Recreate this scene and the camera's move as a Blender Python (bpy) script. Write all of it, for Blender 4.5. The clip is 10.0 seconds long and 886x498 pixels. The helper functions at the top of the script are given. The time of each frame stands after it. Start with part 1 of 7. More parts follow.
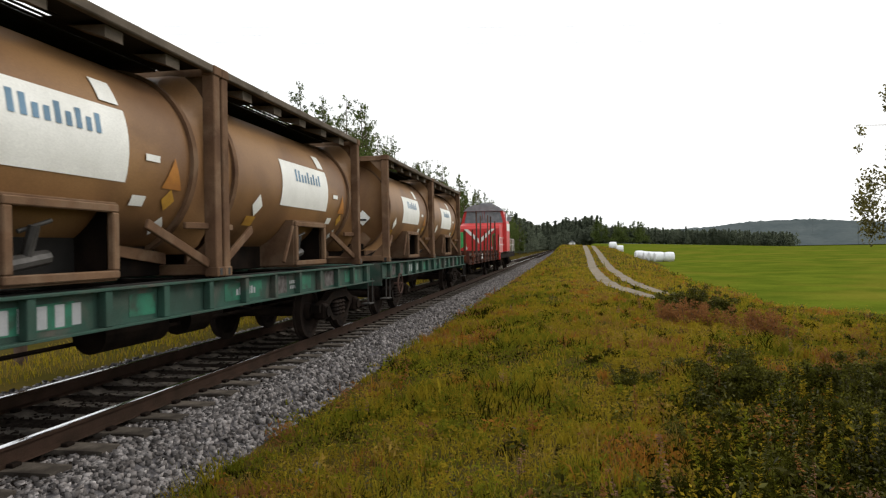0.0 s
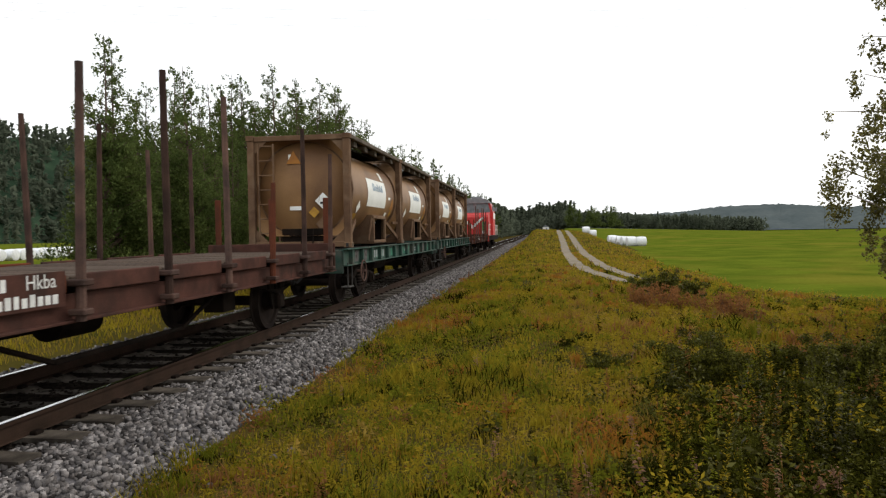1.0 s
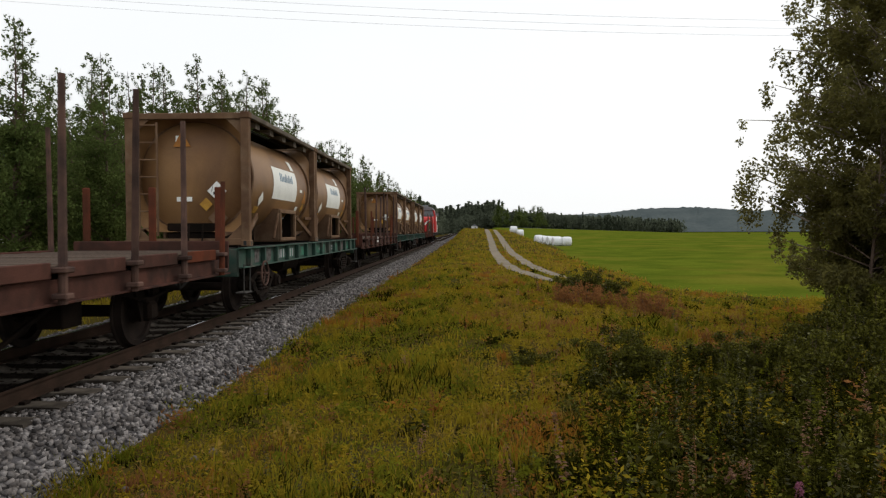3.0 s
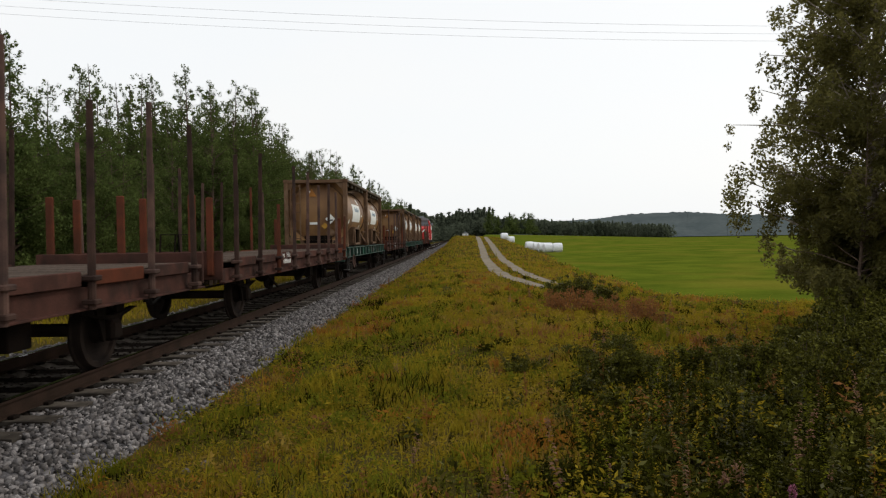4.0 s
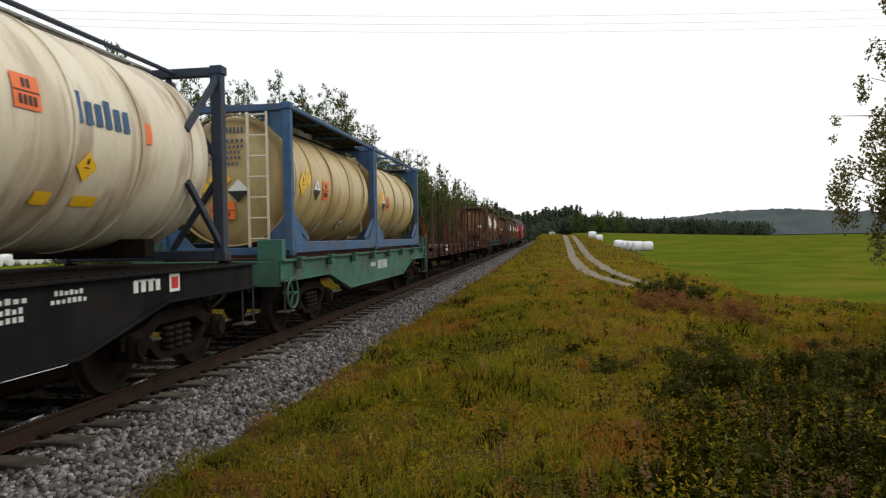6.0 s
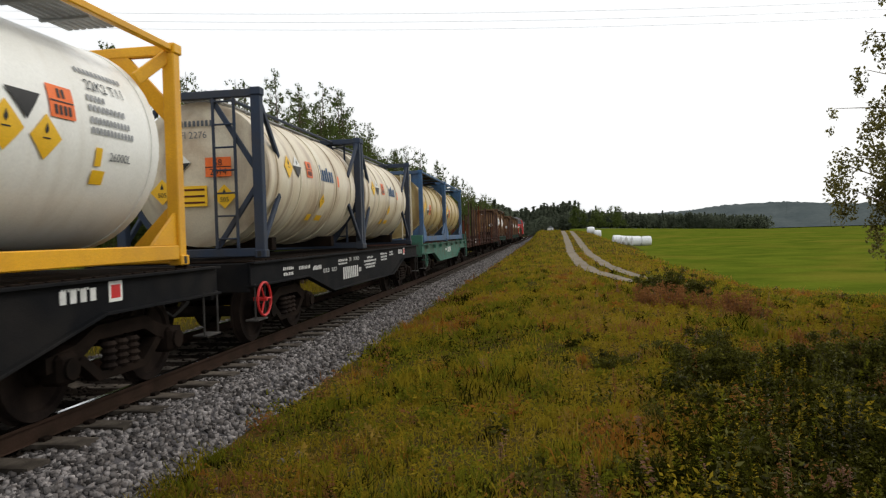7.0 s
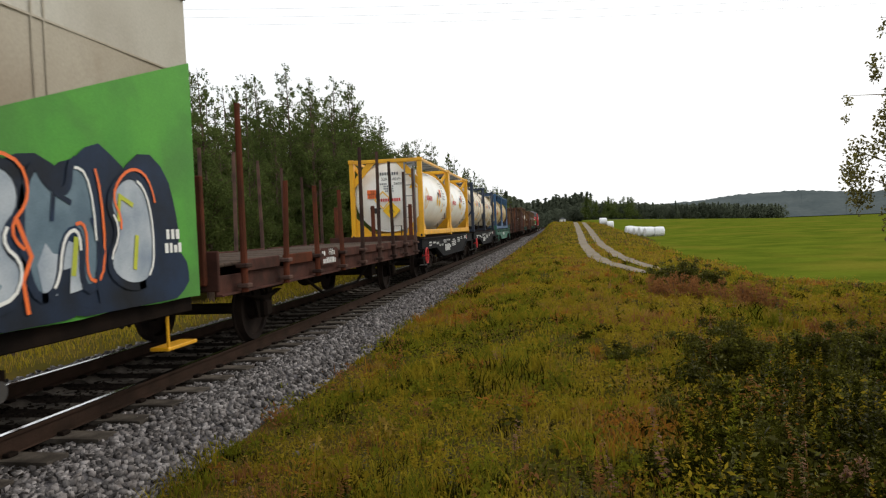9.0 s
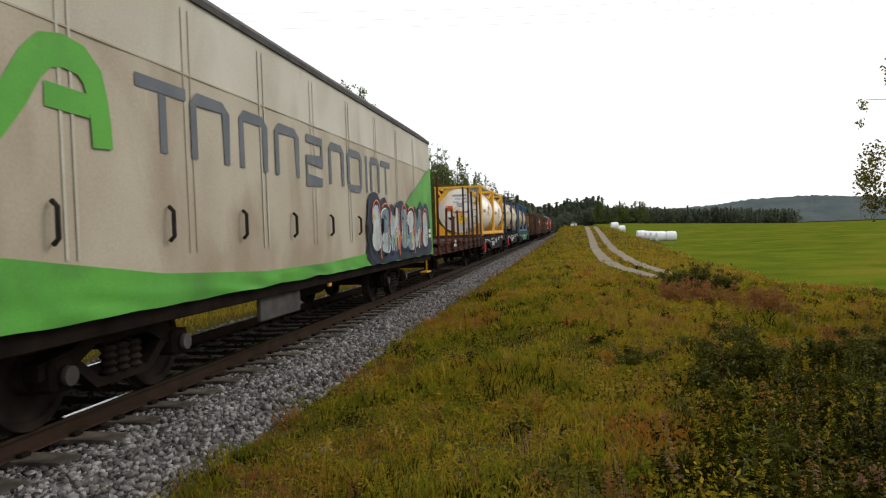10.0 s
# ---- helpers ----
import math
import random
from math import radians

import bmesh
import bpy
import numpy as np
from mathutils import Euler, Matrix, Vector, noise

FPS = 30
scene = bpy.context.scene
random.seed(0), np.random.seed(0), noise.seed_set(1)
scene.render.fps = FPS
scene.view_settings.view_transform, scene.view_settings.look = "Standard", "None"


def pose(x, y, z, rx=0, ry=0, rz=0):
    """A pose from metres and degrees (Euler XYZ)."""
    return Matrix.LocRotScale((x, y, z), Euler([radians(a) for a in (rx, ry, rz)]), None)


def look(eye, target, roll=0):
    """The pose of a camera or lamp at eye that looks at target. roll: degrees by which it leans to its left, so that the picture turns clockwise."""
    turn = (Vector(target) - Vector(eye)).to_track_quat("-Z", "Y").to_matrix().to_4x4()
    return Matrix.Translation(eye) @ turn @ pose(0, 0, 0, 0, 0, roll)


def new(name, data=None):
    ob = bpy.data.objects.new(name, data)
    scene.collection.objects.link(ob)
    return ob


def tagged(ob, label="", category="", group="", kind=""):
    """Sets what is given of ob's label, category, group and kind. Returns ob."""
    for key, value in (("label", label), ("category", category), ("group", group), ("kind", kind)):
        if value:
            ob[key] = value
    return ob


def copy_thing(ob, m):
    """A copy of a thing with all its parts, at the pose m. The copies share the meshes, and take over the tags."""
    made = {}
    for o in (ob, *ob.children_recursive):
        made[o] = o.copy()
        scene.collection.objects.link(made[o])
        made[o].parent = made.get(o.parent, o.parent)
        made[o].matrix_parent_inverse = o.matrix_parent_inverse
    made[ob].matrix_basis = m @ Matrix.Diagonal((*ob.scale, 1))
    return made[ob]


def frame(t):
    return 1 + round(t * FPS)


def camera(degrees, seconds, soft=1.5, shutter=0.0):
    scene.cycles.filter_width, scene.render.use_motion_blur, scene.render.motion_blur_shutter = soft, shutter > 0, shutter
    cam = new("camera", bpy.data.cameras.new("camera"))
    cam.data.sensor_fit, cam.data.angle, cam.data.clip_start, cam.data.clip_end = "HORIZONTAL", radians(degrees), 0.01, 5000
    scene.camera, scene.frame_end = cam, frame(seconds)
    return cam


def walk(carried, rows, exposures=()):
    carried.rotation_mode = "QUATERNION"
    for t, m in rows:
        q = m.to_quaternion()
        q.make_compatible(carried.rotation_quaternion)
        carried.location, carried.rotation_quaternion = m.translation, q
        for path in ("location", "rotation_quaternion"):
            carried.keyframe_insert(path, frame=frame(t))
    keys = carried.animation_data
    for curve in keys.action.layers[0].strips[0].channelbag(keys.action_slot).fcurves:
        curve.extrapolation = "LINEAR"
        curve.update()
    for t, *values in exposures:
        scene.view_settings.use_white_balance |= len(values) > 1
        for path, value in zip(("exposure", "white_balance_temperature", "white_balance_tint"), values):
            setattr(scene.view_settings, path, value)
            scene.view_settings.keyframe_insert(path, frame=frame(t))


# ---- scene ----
cam = camera(64.0, 10.0, soft=1.25, shutter=0.06)

# The camera is held by hand on the bank beside the line; it only turns.
EYE = (0.0, 0.0, 1.57)
TURNS = (
    (0.0, 9.71, -0.05, 0.99),
    (0.5, 8.93, -1.11, 0.86),
    (1.0, 7.64, -1.32, 1.03),
    (1.5, 6.34, -1.97, 0.50),
    (2.0, 7.61, -0.81, 0.90),
    (2.5, 3.95, -2.11, -1.27),
    (2.7, 3.00, -1.79, -0.53),
    (3.8, 0.74, -1.26, 0.38),
    (4.0, 1.19, -0.93, 0.93),
    (4.5, 1.84, -0.98, 0.60),
    (5.0, 5.96, 0.30, 1.93),
    (5.5, 8.66, -1.09, 1.06),
    (6.8, 7.04, -0.57, 1.03),
    (7.0, 8.01, -1.14, 1.76),
    (7.5, 8.09, -1.84, 1.76),
    (8.0, 8.43, -1.46, 2.09),
    (8.5, 8.85, -1.64, 2.49),
    (9.0, 8.97, -1.70, 2.34),
    (9.5, 9.94, -1.59, 2.42),
    (10.0, 9.85, -1.37, 2.11),
)
walk(cam, [(t, pose(*EYE, 90 + pitch, roll, yaw)) for t, yaw, pitch, roll in TURNS],
     exposures=((0.0, -0.24), (1.0, -0.26), (1.5, -0.42), (2.0, -0.38), (2.5, -0.50), (4.0, -0.66), (4.5, -0.70), (5.0, -0.70), (5.5, -0.54),
                (7.0, -0.54), (7.5, -0.55), (8.0, -0.53), (9.0, -0.38), (10.0, -0.34)))

SPEED = 13.4          # metres a second, away along +y
TRACK_X = -5.4        # the middle of the track; rail tops are at z = 0

# ---- light ----
world = bpy.data.worlds.new("overcast")
scene.world = world
world.use_nodes = True
wn, wl = world.node_tree.nodes, world.node_tree.links
wn.clear()
sky = wn.new("ShaderNodeTexSky")
sky.sky_type = "NISHITA"
sky.sun_disc = False
sky.sun_elevation, sky.sun_rotation = radians(38), radians(52)
sky.dust_density = 4.0
sky_bg = wn.new("ShaderNodeBackground")
sky_bg.inputs[1].default_value = 0.10
wl.new(sky.outputs[0], sky_bg.inputs[0])
cloud_co = wn.new("ShaderNodeTexCoord")
cloud_map = wn.new("ShaderNodeMapping")
cloud_map.inputs["Scale"].default_value = (1.2, 1.2, 4.0)
cloud_noise = wn.new("ShaderNodeTexNoise")
cloud_noise.inputs["Scale"].default_value = 1.6
cloud_noise.inputs["Detail"].default_value = 5.0
cloud_ramp = wn.new("ShaderNodeValToRGB")
cloud_ramp.color_ramp.elements[0].color = (0.93, 0.97, 1.0, 1)
cloud_ramp.color_ramp.elements[1].color = (1.0, 0.99, 0.97, 1)
cloud_bg = wn.new("ShaderNodeBackground")
cloud_bg.inputs[1].default_value = 1.75
sky_mix = wn.new("ShaderNodeMixShader")
sky_mix.inputs[0].default_value = 0.85
wout = wn.new("ShaderNodeOutputWorld")
wl.new(cloud_co.outputs["Generated"], cloud_map.inputs[0])
wl.new(cloud_map.outputs[0], cloud_noise.inputs["Vector"])
wl.new(cloud_noise.outputs[0], cloud_ramp.inputs[0])
wl.new(cloud_ramp.outputs[0], cloud_bg.inputs[0])
wl.new(sky_bg.outputs[0], sky_mix.inputs[1])
wl.new(cloud_bg.outputs[0], sky_mix.inputs[2])
wl.new(sky_mix.outputs[0], wout.inputs[0])

sun = new("sun", bpy.data.lights.new("sun", "SUN"))
sun.data.energy, sun.data.angle, sun.data.color = 1.3, radians(14), (1.0, 0.93, 0.82)
sun.matrix_world = look((34, 26, 34), (0, 0, 0))


# ---- materials ----
def material(name, colour, other=None, scale=3.0, rough=0.7, metal=0.0, bump=0.15, fine=60.0,
             stain=None, stain_scale=1.2, stain_amount=0.5, spread=0.0, stretch=(1, 1, 1), island=0.0):
    """Two scales of colour noise, optional stains, fine relief, and a difference from object to object or clump to clump."""
    m = bpy.data.materials.new(name)
    m.use_nodes = True
    n, l = m.node_tree.nodes, m.node_tree.links
    b = n["Principled BSDF"]
    b.inputs["Roughness"].default_value, b.inputs["Metallic"].default_value = rough, metal
    b.inputs["Specular IOR Level"].default_value = 0.0 if rough >= 0.8 else (0.15 if rough > 0.5 else 0.3)
    co = n.new("ShaderNodeTexCoord")
    mp = n.new("ShaderNodeMapping")
    mp.inputs["Scale"].default_value = stretch
    l.new(co.outputs["Object"], mp.inputs[0])
    a = n.new("ShaderNodeTexNoise")
    a.inputs["Scale"].default_value, a.inputs["Detail"].default_value = scale, 6
    l.new(mp.outputs[0], a.inputs["Vector"])
    f = n.new("ShaderNodeTexNoise")
    f.inputs["Scale"].default_value, f.inputs["Detail"].default_value = fine, 4
    l.new(mp.outputs[0], f.inputs["Vector"])
    mix = n.new("ShaderNodeMix")
    mix.data_type = "RGBA"
    other = other or tuple(c * 0.7 for c in colour)
    mix.inputs["A"].default_value, mix.inputs["B"].default_value = (*colour, 1), (*other, 1)
    ramp = n.new("ShaderNodeMapRange")
    ramp.inputs["From Min"].default_value, ramp.inputs["From Max"].default_value = 0.35, 0.68
    l.new(a.outputs[0], ramp.inputs[0])
    l.new(ramp.outputs[0], mix.inputs["Factor"])
    last = mix.outputs["Result"]
    if stain:
        s = n.new("ShaderNodeTexNoise")
        s.inputs["Scale"].default_value, s.inputs["Detail"].default_value, s.inputs["Distortion"].default_value = stain_scale, 8, 0.6
        l.new(mp.outputs[0], s.inputs["Vector"])
        sr = n.new("ShaderNodeMapRange")
        sr.inputs["From Min"].default_value, sr.inputs["From Max"].default_value = 0.48, 0.66
        sr.inputs["To Max"].default_value = stain_amount
        l.new(s.outputs[0], sr.inputs[0])
        m2 = n.new("ShaderNodeMix")
        m2.data_type = "RGBA"
        l.new(last, m2.inputs["A"])
        m2.inputs["B"].default_value = (*stain, 1)
        l.new(sr.outputs[0], m2.inputs["Factor"])
        last = m2.outputs["Result"]
    hsv = n.new("ShaderNodeHueSaturation")
    l.new(last, hsv.inputs["Color"])
    fr = n.new("ShaderNodeMapRange")
    fr.inputs["To Min"].default_value, fr.inputs["To Max"].default_value = 0.78, 1.22
    l.new(f.outputs[0], fr.inputs[0])
    value = fr.outputs[0]
    if spread or island:
        src = n.new("ShaderNodeObjectInfo").outputs["Random"] if spread else n.new("ShaderNodeNewGeometry").outputs["Random Per Island"]
        k = spread or island
        orr = n.new("ShaderNodeMapRange")
        orr.inputs["To Min"].default_value, orr.inputs["To Max"].default_value = 1 - k, 1 + k
        l.new(src, orr.inputs[0])
        mul = n.new("ShaderNodeMath")
        mul.operation = "MULTIPLY"
        l.new(value, mul.inputs[0])
        l.new(orr.outputs[0], mul.inputs[1])
        value = mul.outputs[0]
    l.new(value, hsv.inputs["Value"])
    l.new(hsv.outputs[0], b.inputs["Base Color"])
    if bump:
        bp = n.new("ShaderNodeBump")
        bp.inputs["Strength"].default_value, bp.inputs["Distance"].default_value = bump, 0.02
        l.new(f.outputs[0], bp.inputs["Height"])
        l.new(bp.outputs[0], b.inputs["Normal"])
    return m


def leafy(name, colour, other, scale=0.6, island=0.45, gloss=0.0, through_light=1.3, share=0.38):
    """Leaves and blades: thin, a little light comes through, each one a little different."""
    m = material(name, colour, other, scale=scale, rough=0.8, bump=0, fine=3.0, island=island)
    n, l = m.node_tree.nodes, m.node_tree.links
    if gloss:
        n["Principled BSDF"].inputs["Roughness"].default_value = 0.42
        n["Principled BSDF"].inputs["Specular IOR Level"].default_value = gloss
    else:
        n["Principled BSDF"].inputs["Specular IOR Level"].default_value = 0.0
    t = n.new("ShaderNodeBsdfTranslucent")
    t.inputs[0].default_value = (*(c * through_light for c in colour), 1)
    mx = n.new("ShaderNodeMixShader")
    mx.inputs[0].default_value = share
    l.new(n["Principled BSDF"].outputs[0], mx.inputs[1])
    l.new(t.outputs[0], mx.inputs[2])
    l.new(mx.outputs[0], n["Material Output"].inputs[0])
    return m


M = {
    "steel_dark": material("dark grimy running gear", (0.007, 0.0055, 0.0045), (0.018, 0.012, 0.009), rough=0.9),
    "wheel": material("worn wheel steel", (0.012, 0.009, 0.008), (0.028, 0.02, 0.016), rough=0.85),
    "rail_side": material("rusted rail", (0.042, 0.025, 0.018), (0.026, 0.017, 0.012), rough=0.85),
    "rail_top": material("polished rail head", (0.7, 0.7, 0.7), (0.6, 0.6, 0.62), rough=0.12, metal=1.0, bump=0.02),
    "sleeper": material("weathered concrete sleeper", (0.15, 0.128, 0.105), (0.058, 0.048, 0.040), scale=6, rough=0.9, spread=0.25, stain=(0.028, 0.023, 0.019), stain_amount=0.75, stain_scale=2.5),
    "green_wagon": material("faded green wagon paint", (0.032, 0.082, 0.060), (0.028, 0.048, 0.038), scale=1.6, rough=0.7,
                            stain=(0.085, 0.080, 0.066), stain_amount=0.9, stain_scale=1.8),
    "teal_wagon": material("pale teal wagon paint", (0.055, 0.155, 0.112), (0.034, 0.108, 0.078), scale=2, rough=0.65,
                           stain=(0.07, 0.055, 0.04), stain_amount=0.65, stain_scale=2.4),
    "black_wagon": material("black wagon paint", (0.008, 0.0085, 0.010), (0.013, 0.013, 0.014), rough=0.7, stain=(0.03, 0.026, 0.022), stain_amount=0.3),
    "rust_wagon": material("red-brown oxide wagon paint", (0.090, 0.040, 0.030), (0.050, 0.025, 0.020), scale=3, rough=0.8,
                           stain=(0.028, 0.021, 0.018), stain_amount=0.7, stain_scale=2.0),
    "rust_orange": material("orange-red primer", (0.135, 0.042, 0.024), (0.085, 0.034, 0.022), rough=0.8, stain=(0.05, 0.028, 0.02)),
    "stake": material("rusty brown stake", (0.100, 0.058, 0.045), (0.045, 0.030, 0.026), rough=0.85, spread=0.5),
    "plank": material("weathered deck plank", (0.10, 0.072, 0.056), (0.05, 0.038, 0.03), scale=4, rough=0.9, stretch=(8, 1, 8), spread=0.2),
    "brown_tank": material("dusty brown tank paint", (0.275, 0.153, 0.066), (0.178, 0.090, 0.038), scale=0.8, rough=0.48, stretch=(1, 0.7, 0.9),
                           stain=(0.105, 0.055, 0.030), stain_amount=0.6, stain_scale=0.8, bump=0.04),
    "brown_frame": material("brown container frame paint", (0.165, 0.098, 0.058), (0.090, 0.050, 0.031), scale=2.5, rough=0.75,
                            stain=(0.21, 0.145, 0.095), stain_amount=0.5, stain_scale=3.0),
    "brown_roof": material("grey-brown roof edge sheet", (0.14, 0.115, 0.09), (0.08, 0.065, 0.05), scale=3, rough=0.8),
    "cream_tank": material("stained cream tank paint", (0.56, 0.45, 0.215), (0.44, 0.315, 0.135), scale=1.1, rough=0.42, stretch=(1, 2.4, 0.45),
                           stain=(0.27, 0.155, 0.06), stain_amount=0.6, stain_scale=1.5, bump=0.04),
    "cream_pale": material("pale cream tank paint", (0.72, 0.66, 0.52), (0.62, 0.52, 0.37), scale=1.1, rough=0.4, stretch=(1, 2.4, 0.45),
                           stain=(0.26, 0.16, 0.09), stain_amount=0.6, stain_scale=1.5, bump=0.04),
    "white_tank": material("white tank paint", (0.90, 0.90, 0.86), (0.85, 0.85, 0.80), scale=1.0, rough=0.32, bump=0.03, stretch=(1, 2.4, 0.45),
                           stain=(0.62, 0.58, 0.50), stain_amount=0.3),
    "blue_frame": material("blue frame paint", (0.055, 0.125, 0.245), (0.045, 0.09, 0.165), rough=0.6, stain=(0.09, 0.09, 0.10), stain_amount=0.5),
    "navy_frame": material("dark blue frame paint", (0.03, 0.044, 0.075), (0.038, 0.045, 0.062), rough=0.6, stain=(0.07, 0.063, 0.055), stain_amount=0.4),
    "yellow_frame": material("yellow frame paint", (0.78, 0.40, 0.012), (0.70, 0.34, 0.012), rough=0.42, stain=(0.45, 0.22, 0.03), stain_amount=0.35),
    "walkway": material("grey grating walkway", (0.30, 0.30, 0.29), (0.20, 0.20, 0.20), rough=0.6, metal=0.5),
    "worn_grey": material("dirty grey painted metal", (0.075, 0.07, 0.065), (0.035, 0.032, 0.03), scale=4, rough=0.7, stain=(0.03, 0.026, 0.022), stain_amount=0.6),
    "valve": material("greasy valve iron", (0.09, 0.085, 0.08), (0.03, 0.027, 0.025), scale=6, rough=0.5, metal=0.3),
    "dark_strip": material("dark rubber strip", (0.03, 0.028, 0.026), rough=0.8),
    "white_label": material("white label film", (0.80, 0.80, 0.76), (0.72, 0.72, 0.68), rough=0.5, bump=0),
    "white_paint": material("white lettering paint", (0.72, 0.72, 0.70), (0.55, 0.55, 0.53), scale=8, rough=0.6, bump=0),
    "blue_print": material("blue-grey print", (0.16, 0.27, 0.38), rough=0.6, bump=0),
    "grey_print": material("slate grey print", (0.10, 0.112, 0.13), (0.13, 0.14, 0.155), rough=0.6, bump=0),
    "red_print": material("red print", (0.62, 0.03, 0.03), rough=0.5, bump=0),
    "pale_print": material("faint grey print", (0.36, 0.37, 0.38), (0.28, 0.29, 0.30), rough=0.6, bump=0),
    "orange_plate": material("orange plate", (0.86, 0.17, 0.03), (0.75, 0.15, 0.04), rough=0.5, bump=0),
    "yellow_plate": material("yellow placard", (0.86, 0.52, 0.02), (0.78, 0.45, 0.02), rough=0.5, bump=0),
    "old_orange": material("sun-bleached orange sign", (0.40, 0.17, 0.035), (0.27, 0.11, 0.03), scale=5, rough=0.6, bump=0),
    "old_yellow": material("dirty yellow sign", (0.47, 0.26, 0.04), (0.30, 0.15, 0.03), scale=5, rough=0.6, bump=0),
    "black_print": material("black print", (0.02, 0.02, 0.02), rough=0.5, bump=0),
    "tarp": material("dirty beige tarpaulin", (0.43, 0.385, 0.305), (0.345, 0.295, 0.22), scale=0.8, rough=0.6, stretch=(1, 1, 0.6),
                     stain=(0.25, 0.19, 0.13), stain_amount=0.65, stain_scale=0.7, bump=0.05),
    "tarp_pale": material("faded beige tarpaulin", (0.52, 0.495, 0.425), (0.44, 0.41, 0.34), scale=0.8, rough=0.6, stretch=(1, 1, 0.6),
                          stain=(0.34, 0.30, 0.24), stain_amount=0.5, stain_scale=0.9, bump=0.05),
    "tarp_seam": material("pale welded tarpaulin seam", (0.47, 0.44, 0.37), (0.40, 0.37, 0.30), rough=0.6),
    "tarp_green": material("green tarpaulin", (0.10, 0.34, 0.05), (0.075, 0.27, 0.045), scale=1.2, rough=0.6, bump=0.04,
                           stain=(0.07, 0.15, 0.045), stain_amount=0.4),
    "loco_red": material("red locomotive paint", (0.55, 0.035, 0.03), (0.45, 0.03, 0.03), rough=0.4),
    "loco_grey": material("grey locomotive roof", (0.22, 0.23, 0.24), (0.16, 0.17, 0.18), rough=0.5),
    "loco_green": material("green locomotive panel", (0.06, 0.40, 0.11), rough=0.4),
    # Reflected sky is put into the pale base colour of the glass.
    "glass": material("pale reflecting cab glass", (0.16, 0.19, 0.20), (0.10, 0.12, 0.13), rough=0.08, bump=0),
    "bale": material("white bale wrap", (0.80, 0.81, 0.82), (0.72, 0.73, 0.75), scale=3, rough=0.28, bump=0.25, fine=9),
    "bark": material("birch bark", (0.42, 0.36, 0.30), (0.12, 0.09, 0.07), scale=5, rough=0.9, stretch=(1, 1, 3)),
    "bark_dark": material("brown bark", (0.13, 0.09, 0.065), (0.07, 0.05, 0.04), scale=6, rough=0.95),
}
# dust takes the gloss off these
for key in ("steel_dark", "black_wagon", "wheel", "sleeper", "dark_strip", "rail_side", "rust_wagon", "stake", "brown_frame", "brown_roof", "plank", "bark", "bark_dark"):
    M[key].node_tree.nodes["Principled BSDF"].inputs["Specular IOR Level"].default_value = 0.04
M["birch_leaf"] = leafy("birch leaves", (0.092, 0.082, 0.024), (0.052, 0.050, 0.017), island=0.6, gloss=0.08, through_light=2.6, share=0.5)
M["wood_leaf"] = leafy("woodland leaves", (0.095, 0.120, 0.034), (0.040, 0.060, 0.019), island=0.7, share=0.3)
M["shrub_leaf"] = leafy("shrub leaves", (0.105, 0.100, 0.016), (0.018, 0.020, 0.003), island=0.85, share=0.12, gloss=0.03)

# Haze is mixed into these needles: lighter and greyer than near foliage.
M["hazed_needle"] = leafy("far forest needles", (0.100, 0.115, 0.080), (0.072, 0.088, 0.062), island=0.3, share=0.5)
M["grass_blade"] = leafy("grass blades", (0.285, 0.215, 0.018), (0.150, 0.130, 0.012), scale=0.5)
M["dry_blade"] = leafy("dry grass blades", (0.29, 0.20, 0.042), (0.19, 0.105, 0.02), scale=0.5)
# Darker than the plant itself: shade on the bank is put into this colour.
M["dark_shaded_herb"] = leafy("dark green herb leaves", (0.036, 0.036, 0.004), (0.007, 0.008, 0.001), island=0.8, share=0.08)
M["olive_herb"] = leafy("yellow-green herb leaves", (0.285, 0.205, 0.018), (0.135, 0.110, 0.012))
M["grey_herb"] = leafy("grey-green herb leaves", (0.085, 0.080, 0.022), (0.018, 0.018, 0.004), island=0.8, share=0.12, gloss=0.03)
M["plume"] = leafy("pale withered plume", (0.26, 0.15, 0.10), (0.17, 0.09, 0.06))
M["lush_blade"] = leafy("lush grass blades", (0.160, 0.158, 0.014), (0.074, 0.084, 0.008))
M["orange_herb"] = leafy("orange withered herbs", (0.31, 0.135, 0.022), (0.20, 0.085, 0.018))
M["field_stone"] = material("weathered field stone", (0.17, 0.14, 0.125), (0.10, 0.085, 0.075), scale=12, rough=0.9)
M["mint_paint"] = material("mint green touch-up paint", (0.035, 0.17, 0.105), (0.025, 0.10, 0.066), scale=3, rough=0.65, stain=(0.04, 0.045, 0.036), stain_amount=0.8, stain_scale=4.0)
M["pink"] = leafy("pink fireweed flowers", (0.36, 0.13, 0.20), (0.28, 0.10, 0.15))
M["rust_herb"] = leafy("rust-red herbs", (0.240, 0.110, 0.040), (0.14, 0.068, 0.025))
M["stone"] = material("grey ballast stone", (0.218, 0.202, 0.196), (0.092, 0.081, 0.076), scale=9, rough=0.9, island=0.75, bump=0.3)


